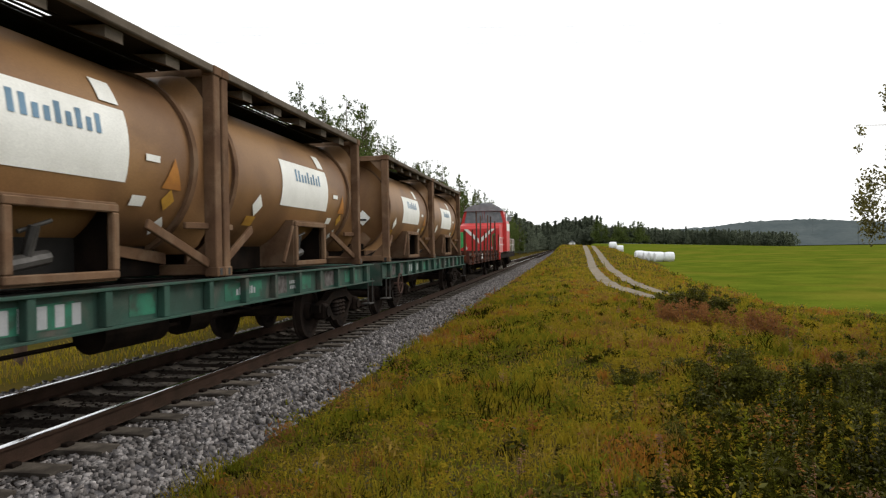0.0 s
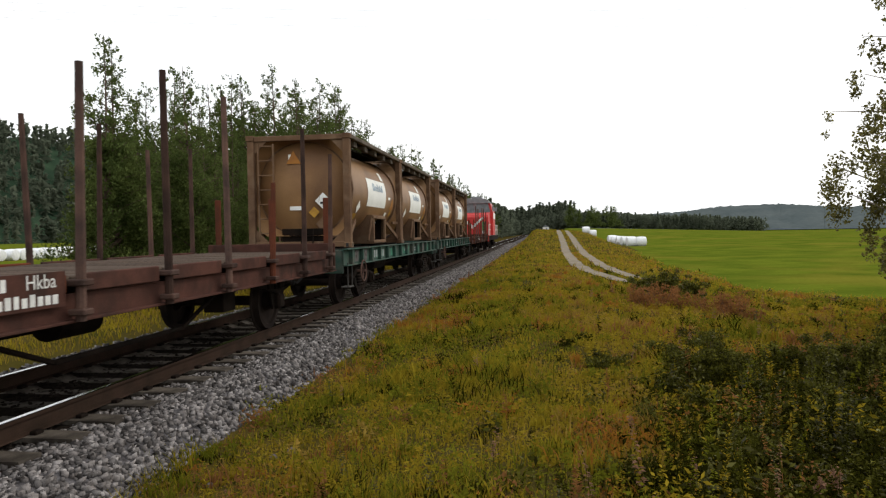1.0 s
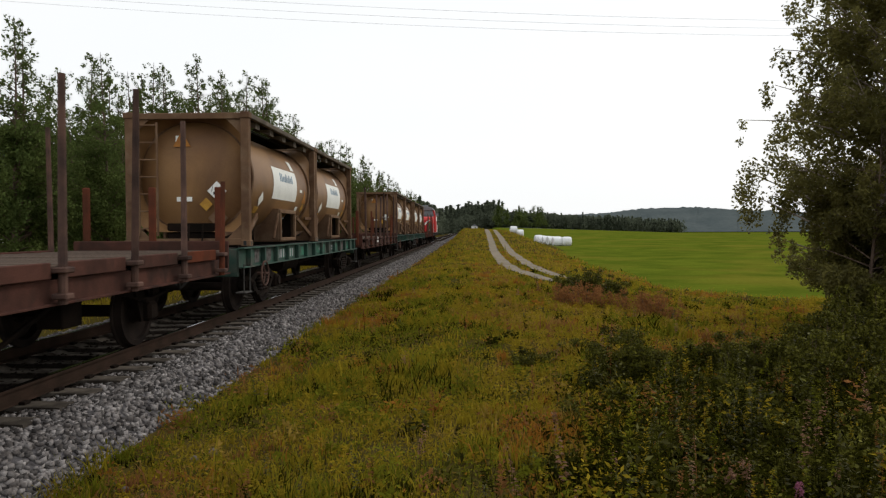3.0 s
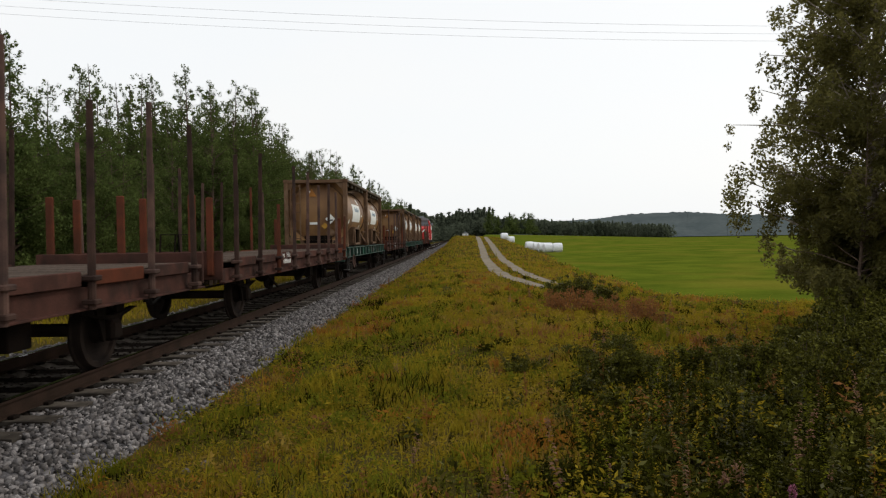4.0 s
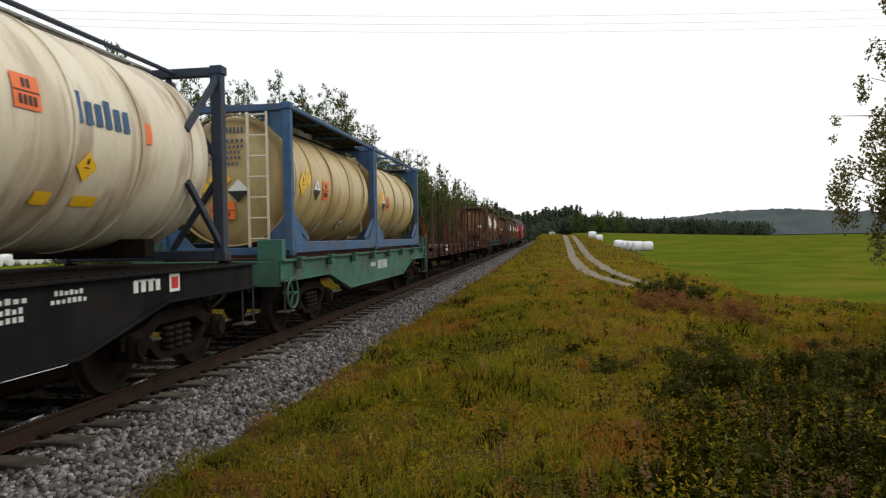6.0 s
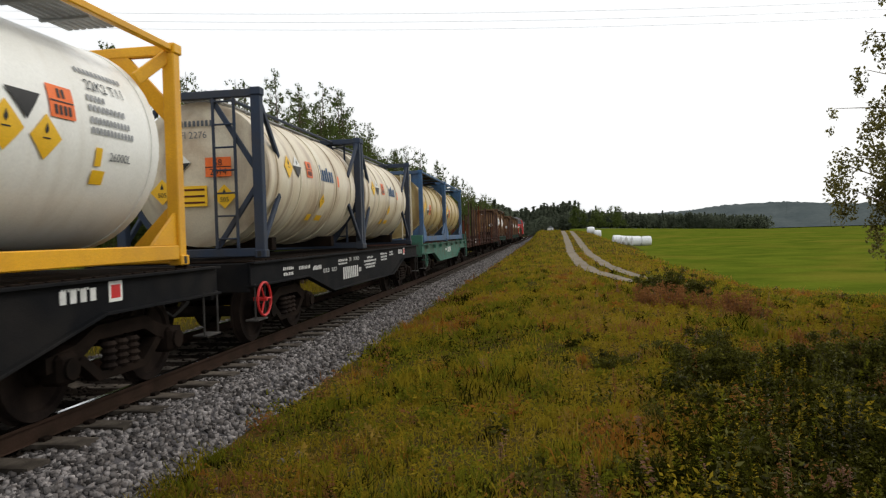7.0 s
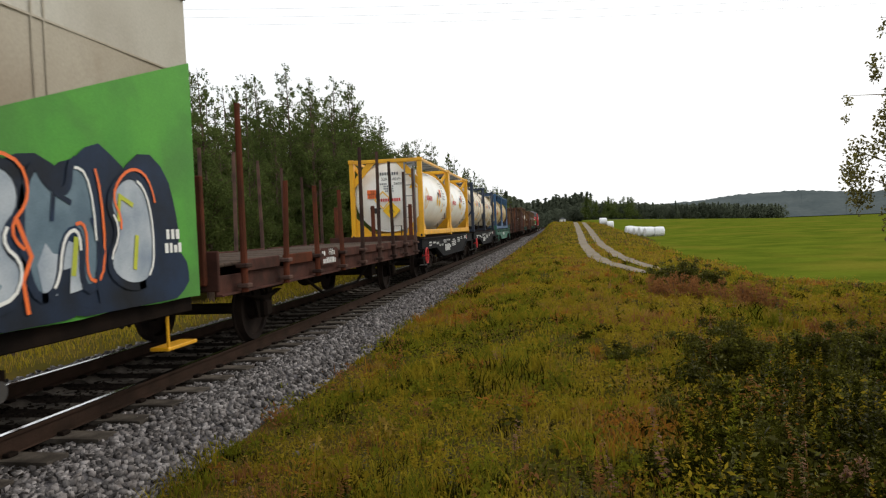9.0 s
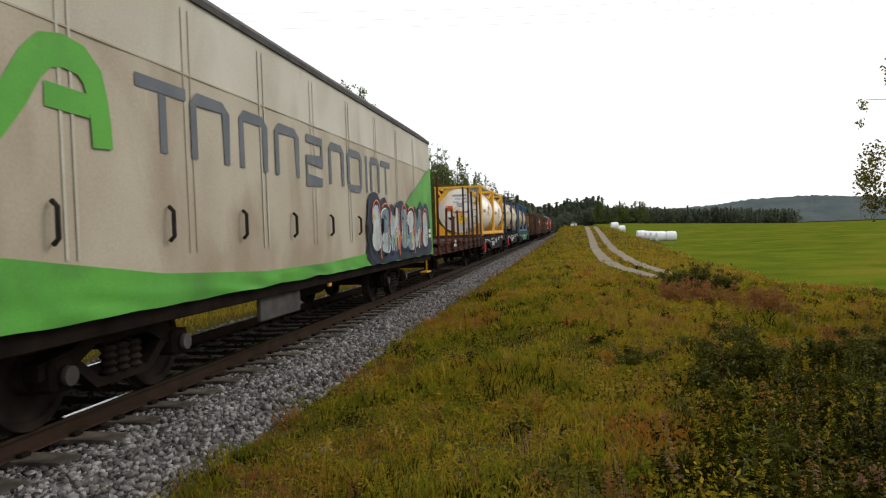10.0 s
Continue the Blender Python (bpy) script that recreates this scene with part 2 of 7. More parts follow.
# ---- mesh tools ----
class Shape:
    """Collects vertices and faces for one mesh."""

    def __init__(self):
        self.v, self.f = [], []

    def add(self, verts, faces, m=None):
        k = len(self.v)
        self.v += [tuple(m @ Vector(p)) if m else tuple(p) for p in verts]
        self.f += [tuple(k + i for i in f) for f in faces]
        return self

    def box(self, x, y, z, sx, sy, sz, c=0.012, m=None):
        """A box round its middle with chamfered edges."""
        hx, hy, hz = sx / 2, sy / 2, sz / 2
        c = min(c, hx * 0.45, hy * 0.45, hz * 0.45)
        vs, index = [], {}
        for a in (-1, 1):
            for b in (-1, 1):
                for d in (-1, 1):
                    for k in range(3):
                        p = [a * (hx - c), b * (hy - c), d * (hz - c)]
                        p[k] = (a * hx, b * hy, d * hz)[k]
                        index[a, b, d, k] = len(vs)
                        vs.append((x + p[0], y + p[1], z + p[2]))
        fs = []
        for k in range(3):
            i, j = [q for q in range(3) if q != k]
            for s in (-1, 1):
                ring = []
                for p, q in ((-1, -1), (1, -1), (1, 1), (-1, 1)):
                    key = [0, 0, 0]
                    key[k], key[i], key[j] = s, p, q
                    ring.append(index[(*key, k)])
                fs.append(ring)
        for k in range(3):
            i, j = [q for q in range(3) if q != k]
            for p in (-1, 1):
                for q in (-1, 1):
                    lo, hi = [0, 0, 0], [0, 0, 0]
                    lo[k], lo[i], lo[j] = -1, p, q
                    hi[k], hi[i], hi[j] = 1, p, q
                    fs.append([index[(*lo, i)], index[(*lo, j)], index[(*hi, j)], index[(*hi, i)]])
        for a in (-1, 1):
            for b in (-1, 1):
                for d in (-1, 1):
                    fs.append([index[a, b, d, k] for k in range(3)])
        return self.add(vs, fs, m)

    def beam(self, p, q, w, h, c=0.01):
        """A bar from p to q."""
        p, q = Vector(p), Vector(q)
        d = q - p
        r = d.to_track_quat("Y", "Z").to_matrix().to_4x4()
        return self.box(0, d.length / 2, 0, w, d.length, h, c, Matrix.Translation(p) @ r)

    def tube(self, p, q, r, n=10, r2=None, caps=True):
        p, q = Vector(p), Vector(q)
        d = q - p
        m = Matrix.Translation(p) @ d.to_track_quat("Z", "Y").to_matrix().to_4x4()
        r2 = r if r2 is None else r2
        vs = [(r * math.cos(2 * math.pi * i / n), r * math.sin(2 * math.pi * i / n), 0) for i in range(n)]
        vs += [(r2 * math.cos(2 * math.pi * i / n), r2 * math.sin(2 * math.pi * i / n), d.length) for i in range(n)]
        fs = [(i, (i + 1) % n, n + (i + 1) % n, n + i) for i in range(n)]
        if caps:
            fs += [tuple(range(n))[::-1], tuple(range(n, 2 * n))]
        return self.add(vs, fs, m)

    def path(self, pts, r, n=6):
        """A bent round bar through the points, in one piece."""
        pts = [Vector(p) for p in pts]
        d = (pts[1] - pts[0]).normalized()
        turn = d.to_track_quat("Z", "Y")
        vs = []
        for i, p in enumerate(pts):
            e = (pts[min(i + 1, len(pts) - 1)] - pts[max(i - 1, 0)]).normalized()
            if e.length > 0.5:
                turn = d.rotation_difference(e) @ turn
                d = e
            vs += [p + turn @ Vector((r * math.cos(2 * math.pi * k / n), r * math.sin(2 * math.pi * k / n), 0)) for k in range(n)]
        fs = [(i * n + k, i * n + (k + 1) % n, (i + 1) * n + (k + 1) % n, (i + 1) * n + k) for i in range(len(pts) - 1) for k in range(n)]
        fs += [tuple(range(n))[::-1], tuple(range(len(vs) - n, len(vs)))]
        return self.add(vs, fs)

    def lathe(self, profile, n=40, m=None, arc=(0, 360)):
        """Turns (along y, radius) pairs round the y axis."""
        full = arc[1] - arc[0] >= 360
        k = n if full else n + 1
        ang = [radians(arc[0] + (arc[1] - arc[0]) * i / n) for i in range(k)]
        vs = [(r * math.cos(a), y, r * math.sin(a)) for y, r in profile for a in ang]
        fs = []
        for j in range(len(profile) - 1):
            for i in range(n):
                i2 = (i + 1) % k
                fs.append((j * k + i, (j + 1) * k + i, (j + 1) * k + i2, j * k + i2))
        return self.add(vs, fs, m)

    def prism(self, outline, axis, lo, hi):
        """An outline of 2D points carried along an axis (0, 1, 2) from lo to hi."""
        n = len(outline)
        put = {0: lambda a, b, h: (h, a, b), 1: lambda a, b, h: (a, h, b), 2: lambda a, b, h: (a, b, h)}[axis]
        vs = [put(a, b, lo) for a, b in outline] + [put(a, b, hi) for a, b in outline]
        fs = [(i, (i + 1) % n, n + (i + 1) % n, n + i) for i in range(n)] + [tuple(range(n))[::-1], tuple(range(n, 2 * n))]
        return self.add(vs, fs)

    def mesh(self, name, mat, smooth=False):
        me = bpy.data.meshes.new(name)
        me.from_pydata(self.v, [], self.f)
        bm = bmesh.new()
        bm.from_mesh(me)
        bmesh.ops.recalc_face_normals(bm, faces=bm.faces)
        bm.to_mesh(me)
        bm.free()
        me.materials.append(mat)
        if smooth:
            me.shade_smooth()
            me.set_sharp_from_angle(angle=radians(35))
        return me


def part(name, shape, mat, parent, label="", smooth=False):
    me = shape.mesh(name, mat, smooth) if isinstance(shape, Shape) else shape
    ob = new(name, me)
    ob.parent = parent
    if label:
        tagged(ob, label)
    return ob


def thing(name, label, category, group="", kind=""):
    return tagged(new(name), label, category, group, kind)


def quick_mesh(name, co, faces_n, loops, mat, smooth=False):
    """A mesh from numpy arrays: co (n, 3), loops of faces that all have faces_n corners."""
    me = bpy.data.meshes.new(name)
    me.vertices.add(len(co))
    me.vertices.foreach_set("co", np.asarray(co, np.float32).ravel())
    loops = np.asarray(loops, np.int32).ravel()
    me.loops.add(len(loops))
    me.loops.foreach_set("vertex_index", loops)
    k = len(loops) // faces_n
    me.polygons.add(k)
    me.polygons.foreach_set("loop_start", np.arange(k, dtype=np.int32) * faces_n)
    me.update(calc_edges=True)
    me.materials.append(mat)
    if smooth:
        me.shade_smooth()
    return me


MOVING = []           # (thing, y at the clip's start)
ROLLING = []          # wheelsets


def on_train(ob, s, z=0.0):
    ob.location = (TRACK_X, s, z)
    MOVING.append((ob, s, z))
    return ob


# ---- ground ----
def smooth(a, b, t):
    t = min(1.0, max(0.0, (t - a) / (b - a)))
    return t * t * (3 - 2 * t)


def ground_z(x, y):
    """Height of the land; rail tops are at 0."""
    side = x - TRACK_X
    if side > 0:
        near = -0.46 + 0.26 * smooth(2.4, 5.2, side) - 0.38 * smooth(6.5, 14.0, side) + 0.25 * smooth(14, 40, side)
        near += 1.9 * smooth(55, 135, y) * smooth(2.3, 5.0, side) * (1 - smooth(12.5, 17, side))
        near += smooth(100, 330, y) * (2.4 - 0.0377 * (min(x, 180) - 33)) * smooth(12.5, 19, side)
        near -= 0.18 * smooth(14, 30, y) * smooth(4, 7, side) * (1 - smooth(40, 70, y))
        near -= 0.6 * smooth(360, 700, y)
    else:
        near = -0.5 - 0.35 * smooth(3.0, 8.0, -side) * (1 - smooth(10, 20, -side))
    if abs(side) > 2.35:
        near += 0.05 * noise.noise((x * 0.55, y * 0.45, 0.0)) + 0.025 * noise.noise((x * 1.9, y * 1.9, 3.0))
    return near if abs(side) > 2.3 else min(near, -0.5)


def axis(steps):
    out = []
    for lo, hi, step in steps:
        out += list(np.arange(lo, hi, step))
    return out + [steps[-1][1]]


M["verge"] = material("verge soil and low grass", (0.050, 0.044, 0.010), (0.085, 0.060, 0.015), scale=0.55, rough=0.95, bump=0.8, fine=14,
                      stain=(0.07, 0.048, 0.02), stain_amount=0.6, stain_scale=0.35)
M["field"] = material("green hay field", (0.098, 0.122, 0.012), (0.058, 0.082, 0.008), scale=0.35, rough=0.95, bump=0.9, fine=5,
                      stain=(0.15, 0.13, 0.018), stain_amount=0.6, stain_scale=0.10)
M["track_dirt"] = material("pale gravel wheel track", (0.24, 0.205, 0.16), (0.17, 0.145, 0.11), scale=1.2, rough=0.95, bump=0.5, fine=25)
M["ballast_bed"] = material("ballast bed", (0.13, 0.122, 0.126), (0.035, 0.032, 0.032), scale=14, rough=0.95, bump=1.0, fine=28)
M["far_wood"] = material("distant forest", (0.035, 0.06, 0.035), (0.022, 0.04, 0.026), scale=0.06, rough=0.95, bump=0.8, fine=0.35)
M["ballast_dark"] = material("brake-dust ballast", (0.030, 0.024, 0.020), (0.015, 0.012, 0.010), scale=9, rough=0.95, island=0.4, bump=0.3)
M["brown_tank"].node_tree.nodes["Principled BSDF"].inputs["Specular IOR Level"].default_value = 0.18
for key in ("verge", "field", "ballast_dark", "stone"):
    M[key].node_tree.nodes["Principled BSDF"].inputs["Specular IOR Level"].default_value = 0.0
# The blue-grey stands for distance haze, painted straight into the base colour.
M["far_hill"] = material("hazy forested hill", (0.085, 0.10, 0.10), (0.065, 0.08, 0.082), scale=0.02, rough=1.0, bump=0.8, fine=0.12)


def field_edge(x, y):
    """Where the rough verge gives way to the hay field."""
    return 7.6 + 3.6 * smooth(50, 95, y) + 7.0 * (1 - smooth(17, 28, y)) + 1.0 * noise.noise((x * 0.25, y * 0.12, 7)) + 0.6 * noise.noise((x, y * 0.6, 9))


def build_ground():
    xs = axis(((-900, -60, 60), (-60, -12, 3), (-12, 16, 0.5), (16, 60, 3), (60, 1200, 60)))
    ys = axis(((-60, 0, 5), (0, 45, 0.6), (45, 170, 3), (170, 350, 15), (350, 2400, 90)))
    s = Shape()
    s.v = [(x, y, ground_z(x, y)) for y in ys for x in xs]
    n = len(xs)
    s.f = [(j * n + i, j * n + i + 1, (j + 1) * n + i + 1, (j + 1) * n + i) for j in range(len(ys) - 1) for i in range(n - 1)]
    me = bpy.data.meshes.new("ground")
    me.from_pydata(s.v, [], s.f)
    me.materials.append(M["verge"])
    me.materials.append(M["field"])
    for p in me.polygons:
        x, y = p.center.x, p.center.y
        edge = field_edge(x, y)
        if x > edge or x < -19 + 2 * noise.noise((x * 0.2, y * 0.2, 1)):
            p.material_index = 1
    me.shade_smooth()
    tagged(new("ground", me), "uneven grassy ground with a green hay field beyond", "ground", kind="structure")


def build_track():
    cx = TRACK_X
    bed = Shape()
    bed.prism([(cx - 2.6, -0.56), (cx - 1.75, -0.21), (cx - 0.95, -0.24), (cx + 0.95, -0.24), (cx + 1.75, -0.21), (cx + 2.32, -0.53)], 1, -60, 420)
    tagged(new("ballast_bed", bed.mesh("ballast_bed", M["ballast_bed"])), "grey crushed-stone ballast bed under the track", "ballast", kind="structure")
    mid = Shape().box(cx, 180, -0.235, 2.6, 480, 0.02, 0.002)
    tagged(new("ballast_bed", mid.mesh("ballast_bed", M["ballast_dark"])), "oily dark ballast between the rails", "ballast", kind="structure")
    for side in (-1, 1):
        x = cx + side * 0.797
        rail = thing("rail", "rust-sided steel rail with a polished running top", "rail", "rails of the track", "structure")
        web = Shape()
        web.prism([(x - 0.075, -0.172), (x + 0.075, -0.172), (x + 0.07, -0.16), (x + 0.012, -0.145), (x + 0.010, -0.045),
                   (x + 0.035, -0.035), (x + 0.036, -0.006), (x - 0.036, -0.006), (x - 0.035, -0.035), (x - 0.010, -0.045),
                   (x - 0.012, -0.145), (x - 0.07, -0.16)], 1, -60, 420)
        part("rail_body", web, M["rail_side"], rail)
        top = Shape()
        top.prism([(x - 0.033, -0.006), (x + 0.033, -0.006), (x + 0.026, 0), (x - 0.026, 0)], 1, -60, 420)
        part("running_top", top, M["rail_top"], rail, "shiny worn rail head")
    sl = Shape()
    sl.prism([(-1.36, -0.1), (-1.34, 0.015), (-0.6, 0.02), (-0.5, -0.02), (0.5, -0.02), (0.6, 0.02), (1.34, 0.015), (1.36, -0.1)], 1, -0.13, 0.13)
    me = sl.mesh("sleeper", M["sleeper"])
    clip = Shape()
    for side in (-1, 1):
        for k in (-1, 1):
            clip.box(side * 0.797 + k * 0.11, 0, 0.035, 0.07, 0.11, 0.035)
    clip_me = clip.mesh("rail_clip", M["steel_dark"])
    rng = random.Random(5)
    for i in range(150):
        ob = tagged(new("sleeper", me), "grey concrete sleeper half sunk in ballast" if i < 1 else "", "sleeper" if i < 1 else "", "sleepers of the track" if i < 1 else "", "structure" if i < 1 else "")
        tagged(ob, "grey concrete sleeper half sunk in ballast", "sleeper", "sleepers of the track", "structure")
        ob.location = (cx + rng.uniform(-0.02, 0.02), -6 + i * 0.62, -0.195 + rng.uniform(-0.01, 0.008))
        part("rail_clip", clip_me, None, ob)


def scatter_stones(name, n, x0, x1, y0, y1, size, seed, label, mat):
    """Irregular crushed stones lying on the bed."""
    rng = np.random.default_rng(seed)
    base = []
    for a in (-1, 1):
        for b in (-1, 1):
            for c in (-1, 1):
                base.append((a, b, c))
    base = np.array(base, float)
    quads = np.array([(0, 1, 3, 2), (4, 6, 7, 5), (0, 4, 5, 1), (2, 3, 7, 6), (0, 2, 6, 4), (1, 5, 7, 3)])
    x = rng.uniform(x0, x1, n)
    y = y0 + (y1 - y0) * rng.random(n) ** 2.3
    side = x - TRACK_X
    z = np.where(side > 1.75, -0.21 - (side - 1.75) * 0.55, np.where(np.abs(side) < 1.32, -0.235, -0.222))
    z = np.where(side < -1.75, -0.21 - (-side - 1.75) * 0.435, z)
    r = size * rng.uniform(0.55, 1.35, n)
    co = base[None] * rng.uniform(0.55, 1.0, (n, 8, 3)) * r[:, None, None]
    co *= rng.uniform(0.6, 1.0, (n, 1, 3))
    a, b = rng.uniform(0, 6.28, n), rng.uniform(-0.7, 0.7, n)
    ca, sa, cb, sb = np.cos(a), np.sin(a), np.cos(b), np.sin(b)
    X = co[:, :, 0] * ca[:, None] - co[:, :, 1] * sa[:, None]
    Y = co[:, :, 0] * sa[:, None] + co[:, :, 1] * ca[:, None]
    Z = co[:, :, 2] * cb[:, None] + X * sb[:, None]
    co = np.stack((X + x[:, None], Y + y[:, None], Z + z[:, None] + (r * 0.25)[:, None]), 2).reshape(-1, 3)
    loops = (np.arange(n)[:, None, None] * 8 + quads[None]).reshape(-1)
    tagged(new(name, quick_mesh(name, co, 4, loops, mat)), label, "gravel", kind="stuff")


def blades(name, pts, heights, mat, label, seed, width=0.012, lean=0.5):
    """Bent blades, three corners above two, standing at the points."""
    rng = np.random.default_rng(seed)
    n = len(pts)
    a = rng.uniform(0, 6.28, n)
    w = width * rng.uniform(0.6, 1.5, n)
    dx, dy = np.cos(a), np.sin(a)
    b = rng.uniform(0, 6.28, n)
    l = heights * lean * rng.uniform(0.1, 1.0, n)
    lx, ly = np.cos(b) * l, np.sin(b) * l
    p = np.asarray(pts)
    o = np.zeros((n, 5, 3))
    for k, (s, h, q) in enumerate(((-1, 0, 0), (1, 0, 0), (0.8, 0.55, 0.3), (-0.8, 0.55, 0.3), (0, 1, 1))):
        o[:, k, 0] = p[:, 0] + s * w * dx + lx * q
        o[:, k, 1] = p[:, 1] + s * w * dy + ly * q
        o[:, k, 2] = p[:, 2] - 0.02 * (h == 0) + heights * h
    tri = np.array([(0, 1, 2), (0, 2, 3), (3, 2, 4)])
    loops = (np.arange(n)[:, None, None] * 5 + tri[None]).reshape(-1)
    tagged(new(name, quick_mesh(name, o.reshape(-1, 3), 3, loops, mat)), label, "grass", kind="stuff")


def leaf_specks(name, pts, size, mat, label, seed):
    """Small loose leaves of low herbs at the points."""
    rng = np.random.default_rng(seed)
    n = len(pts)
    p = np.asarray(pts)
    u = rng.normal(size=(n, 3)) * (1, 1, 0.8)
    u /= np.linalg.norm(u, axis=1)[:, None]
    w = np.cross(u, rng.normal(size=(n, 3)))
    w /= np.linalg.norm(w, axis=1)[:, None]
    s = (np.asarray(size) * rng.uniform(0.6, 1.5, n))[:, None]
    q = np.stack((p - u * s, p + w * s * 0.4, p + u * s, p - w * s * 0.4), 1).reshape(-1, 3)
    tagged(new(name, quick_mesh(name, q, 4, np.arange(len(q)), mat)), label, "grass", kind="stuff")


def bank(x, y):
    """How far a spot belongs to the rank growth on the bank, coloured darker for shade."""
    return smooth(-0.3, 1.5, x - 0.30 * (y - 4) + 0.9 * noise.noise((x, y, 30.0))) * (1 - smooth(8.0, 11.0, y - 0.35 * max(0.0, x - 3) + 1.5 * noise.noise((x, y, 31.0))))


def build_undergrowth():
    """Leafy mounds of herbs: rank and darkened for shade on the bank, low and mixed in the verge."""
    rng = np.random.default_rng(77)
    bins = {"dark_shaded_herb": [], "shrub_leaf": [], "grey_herb": [], "olive_herb": [], "dry_blade": [], "rust_herb": [], "lush_blade": [], "orange_herb": []}
    names = list(bins)
    for i in range(4200):
        x, y = rng.uniform(-3.2, 9.0), 3.6 + 26 * rng.random() ** 1.5
        r_ = bank(x, y)
        if x > 0.66 * y + 1.0 or on_road(x, y) or x > field_edge(x, y):
            continue
        edge = smooth(-2.0, -2.9, x)
        if rng.random() > 0.34 + 0.4 * r_:
            continue
        if rng.random() < r_:
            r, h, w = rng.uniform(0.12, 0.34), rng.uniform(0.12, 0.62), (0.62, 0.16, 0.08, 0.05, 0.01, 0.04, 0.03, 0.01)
        else:
            warm = smooth(-0.3, 0.5, 1.8 * noise.noise((x * 0.45, y * 0.30, 12.0)) + 1.2 * noise.noise((x * 1.5, y * 1.1, 8.0)))
            red = smooth(0.3, 0.7, 2.0 * noise.noise((x * 0.9, y * 0.7, 9.0)))
            r, h = rng.uniform(0.07, 0.24), rng.uniform(0.06, 0.26)
            w = (0.14 * (1 - warm), 0.06, 0.04, 0.20 + 0.3 * warm, 0.03 + 0.08 * warm, 0.04 + 0.2 * red + 0.3 * edge, 0.5 * (1 - warm), 0.02 + 0.6 * red)
        w = np.array(w) / sum(w)
        k = names[int(rng.choice(8, p=w))]
        n = int(20 + 1300 * r * r + 260 * h * r)
        d = rng.normal(size=(n, 3))
        d[:, 2] = np.abs(d[:, 2])
        d /= np.linalg.norm(d, axis=1)[:, None]
        d *= (0.35 + 0.65 * rng.random(n) ** 0.6)[:, None]
        lean = rng.normal(size=2) * 0.12
        p = np.stack((x + r * d[:, 0] + lean[0] * d[:, 2] * h, y + r * d[:, 1] + lean[1] * d[:, 2] * h, ground_z(x, y) - 0.02 + h * d[:, 2] * rng.uniform(0.75, 1.2, n)), 1)
        bins[k].append(np.column_stack((p, np.full(n, rng.uniform(0.012, 0.028) + 0.0006 * y))))
    words = {"dark_shaded_herb": "dark green rank herbs on the bank, shade put into their colour", "shrub_leaf": "olive bramble and herb growth on the bank", "grey_herb": "grey-green willow herb leaves on the bank",
             "olive_herb": "yellow-green leafy weeds in the verge", "dry_blade": "straw-coloured dead weeds in the verge", "rust_herb": "rust-brown withered weeds in the verge",
             "lush_blade": "fresh green leafy weeds in the verge", "orange_herb": "orange withered weeds in the verge"}
    for k, lots in bins.items():
        a = np.concatenate(lots)
        leaf_specks("undergrowth", a[:, :3], a[:, 3], M[k], words[k], 9)


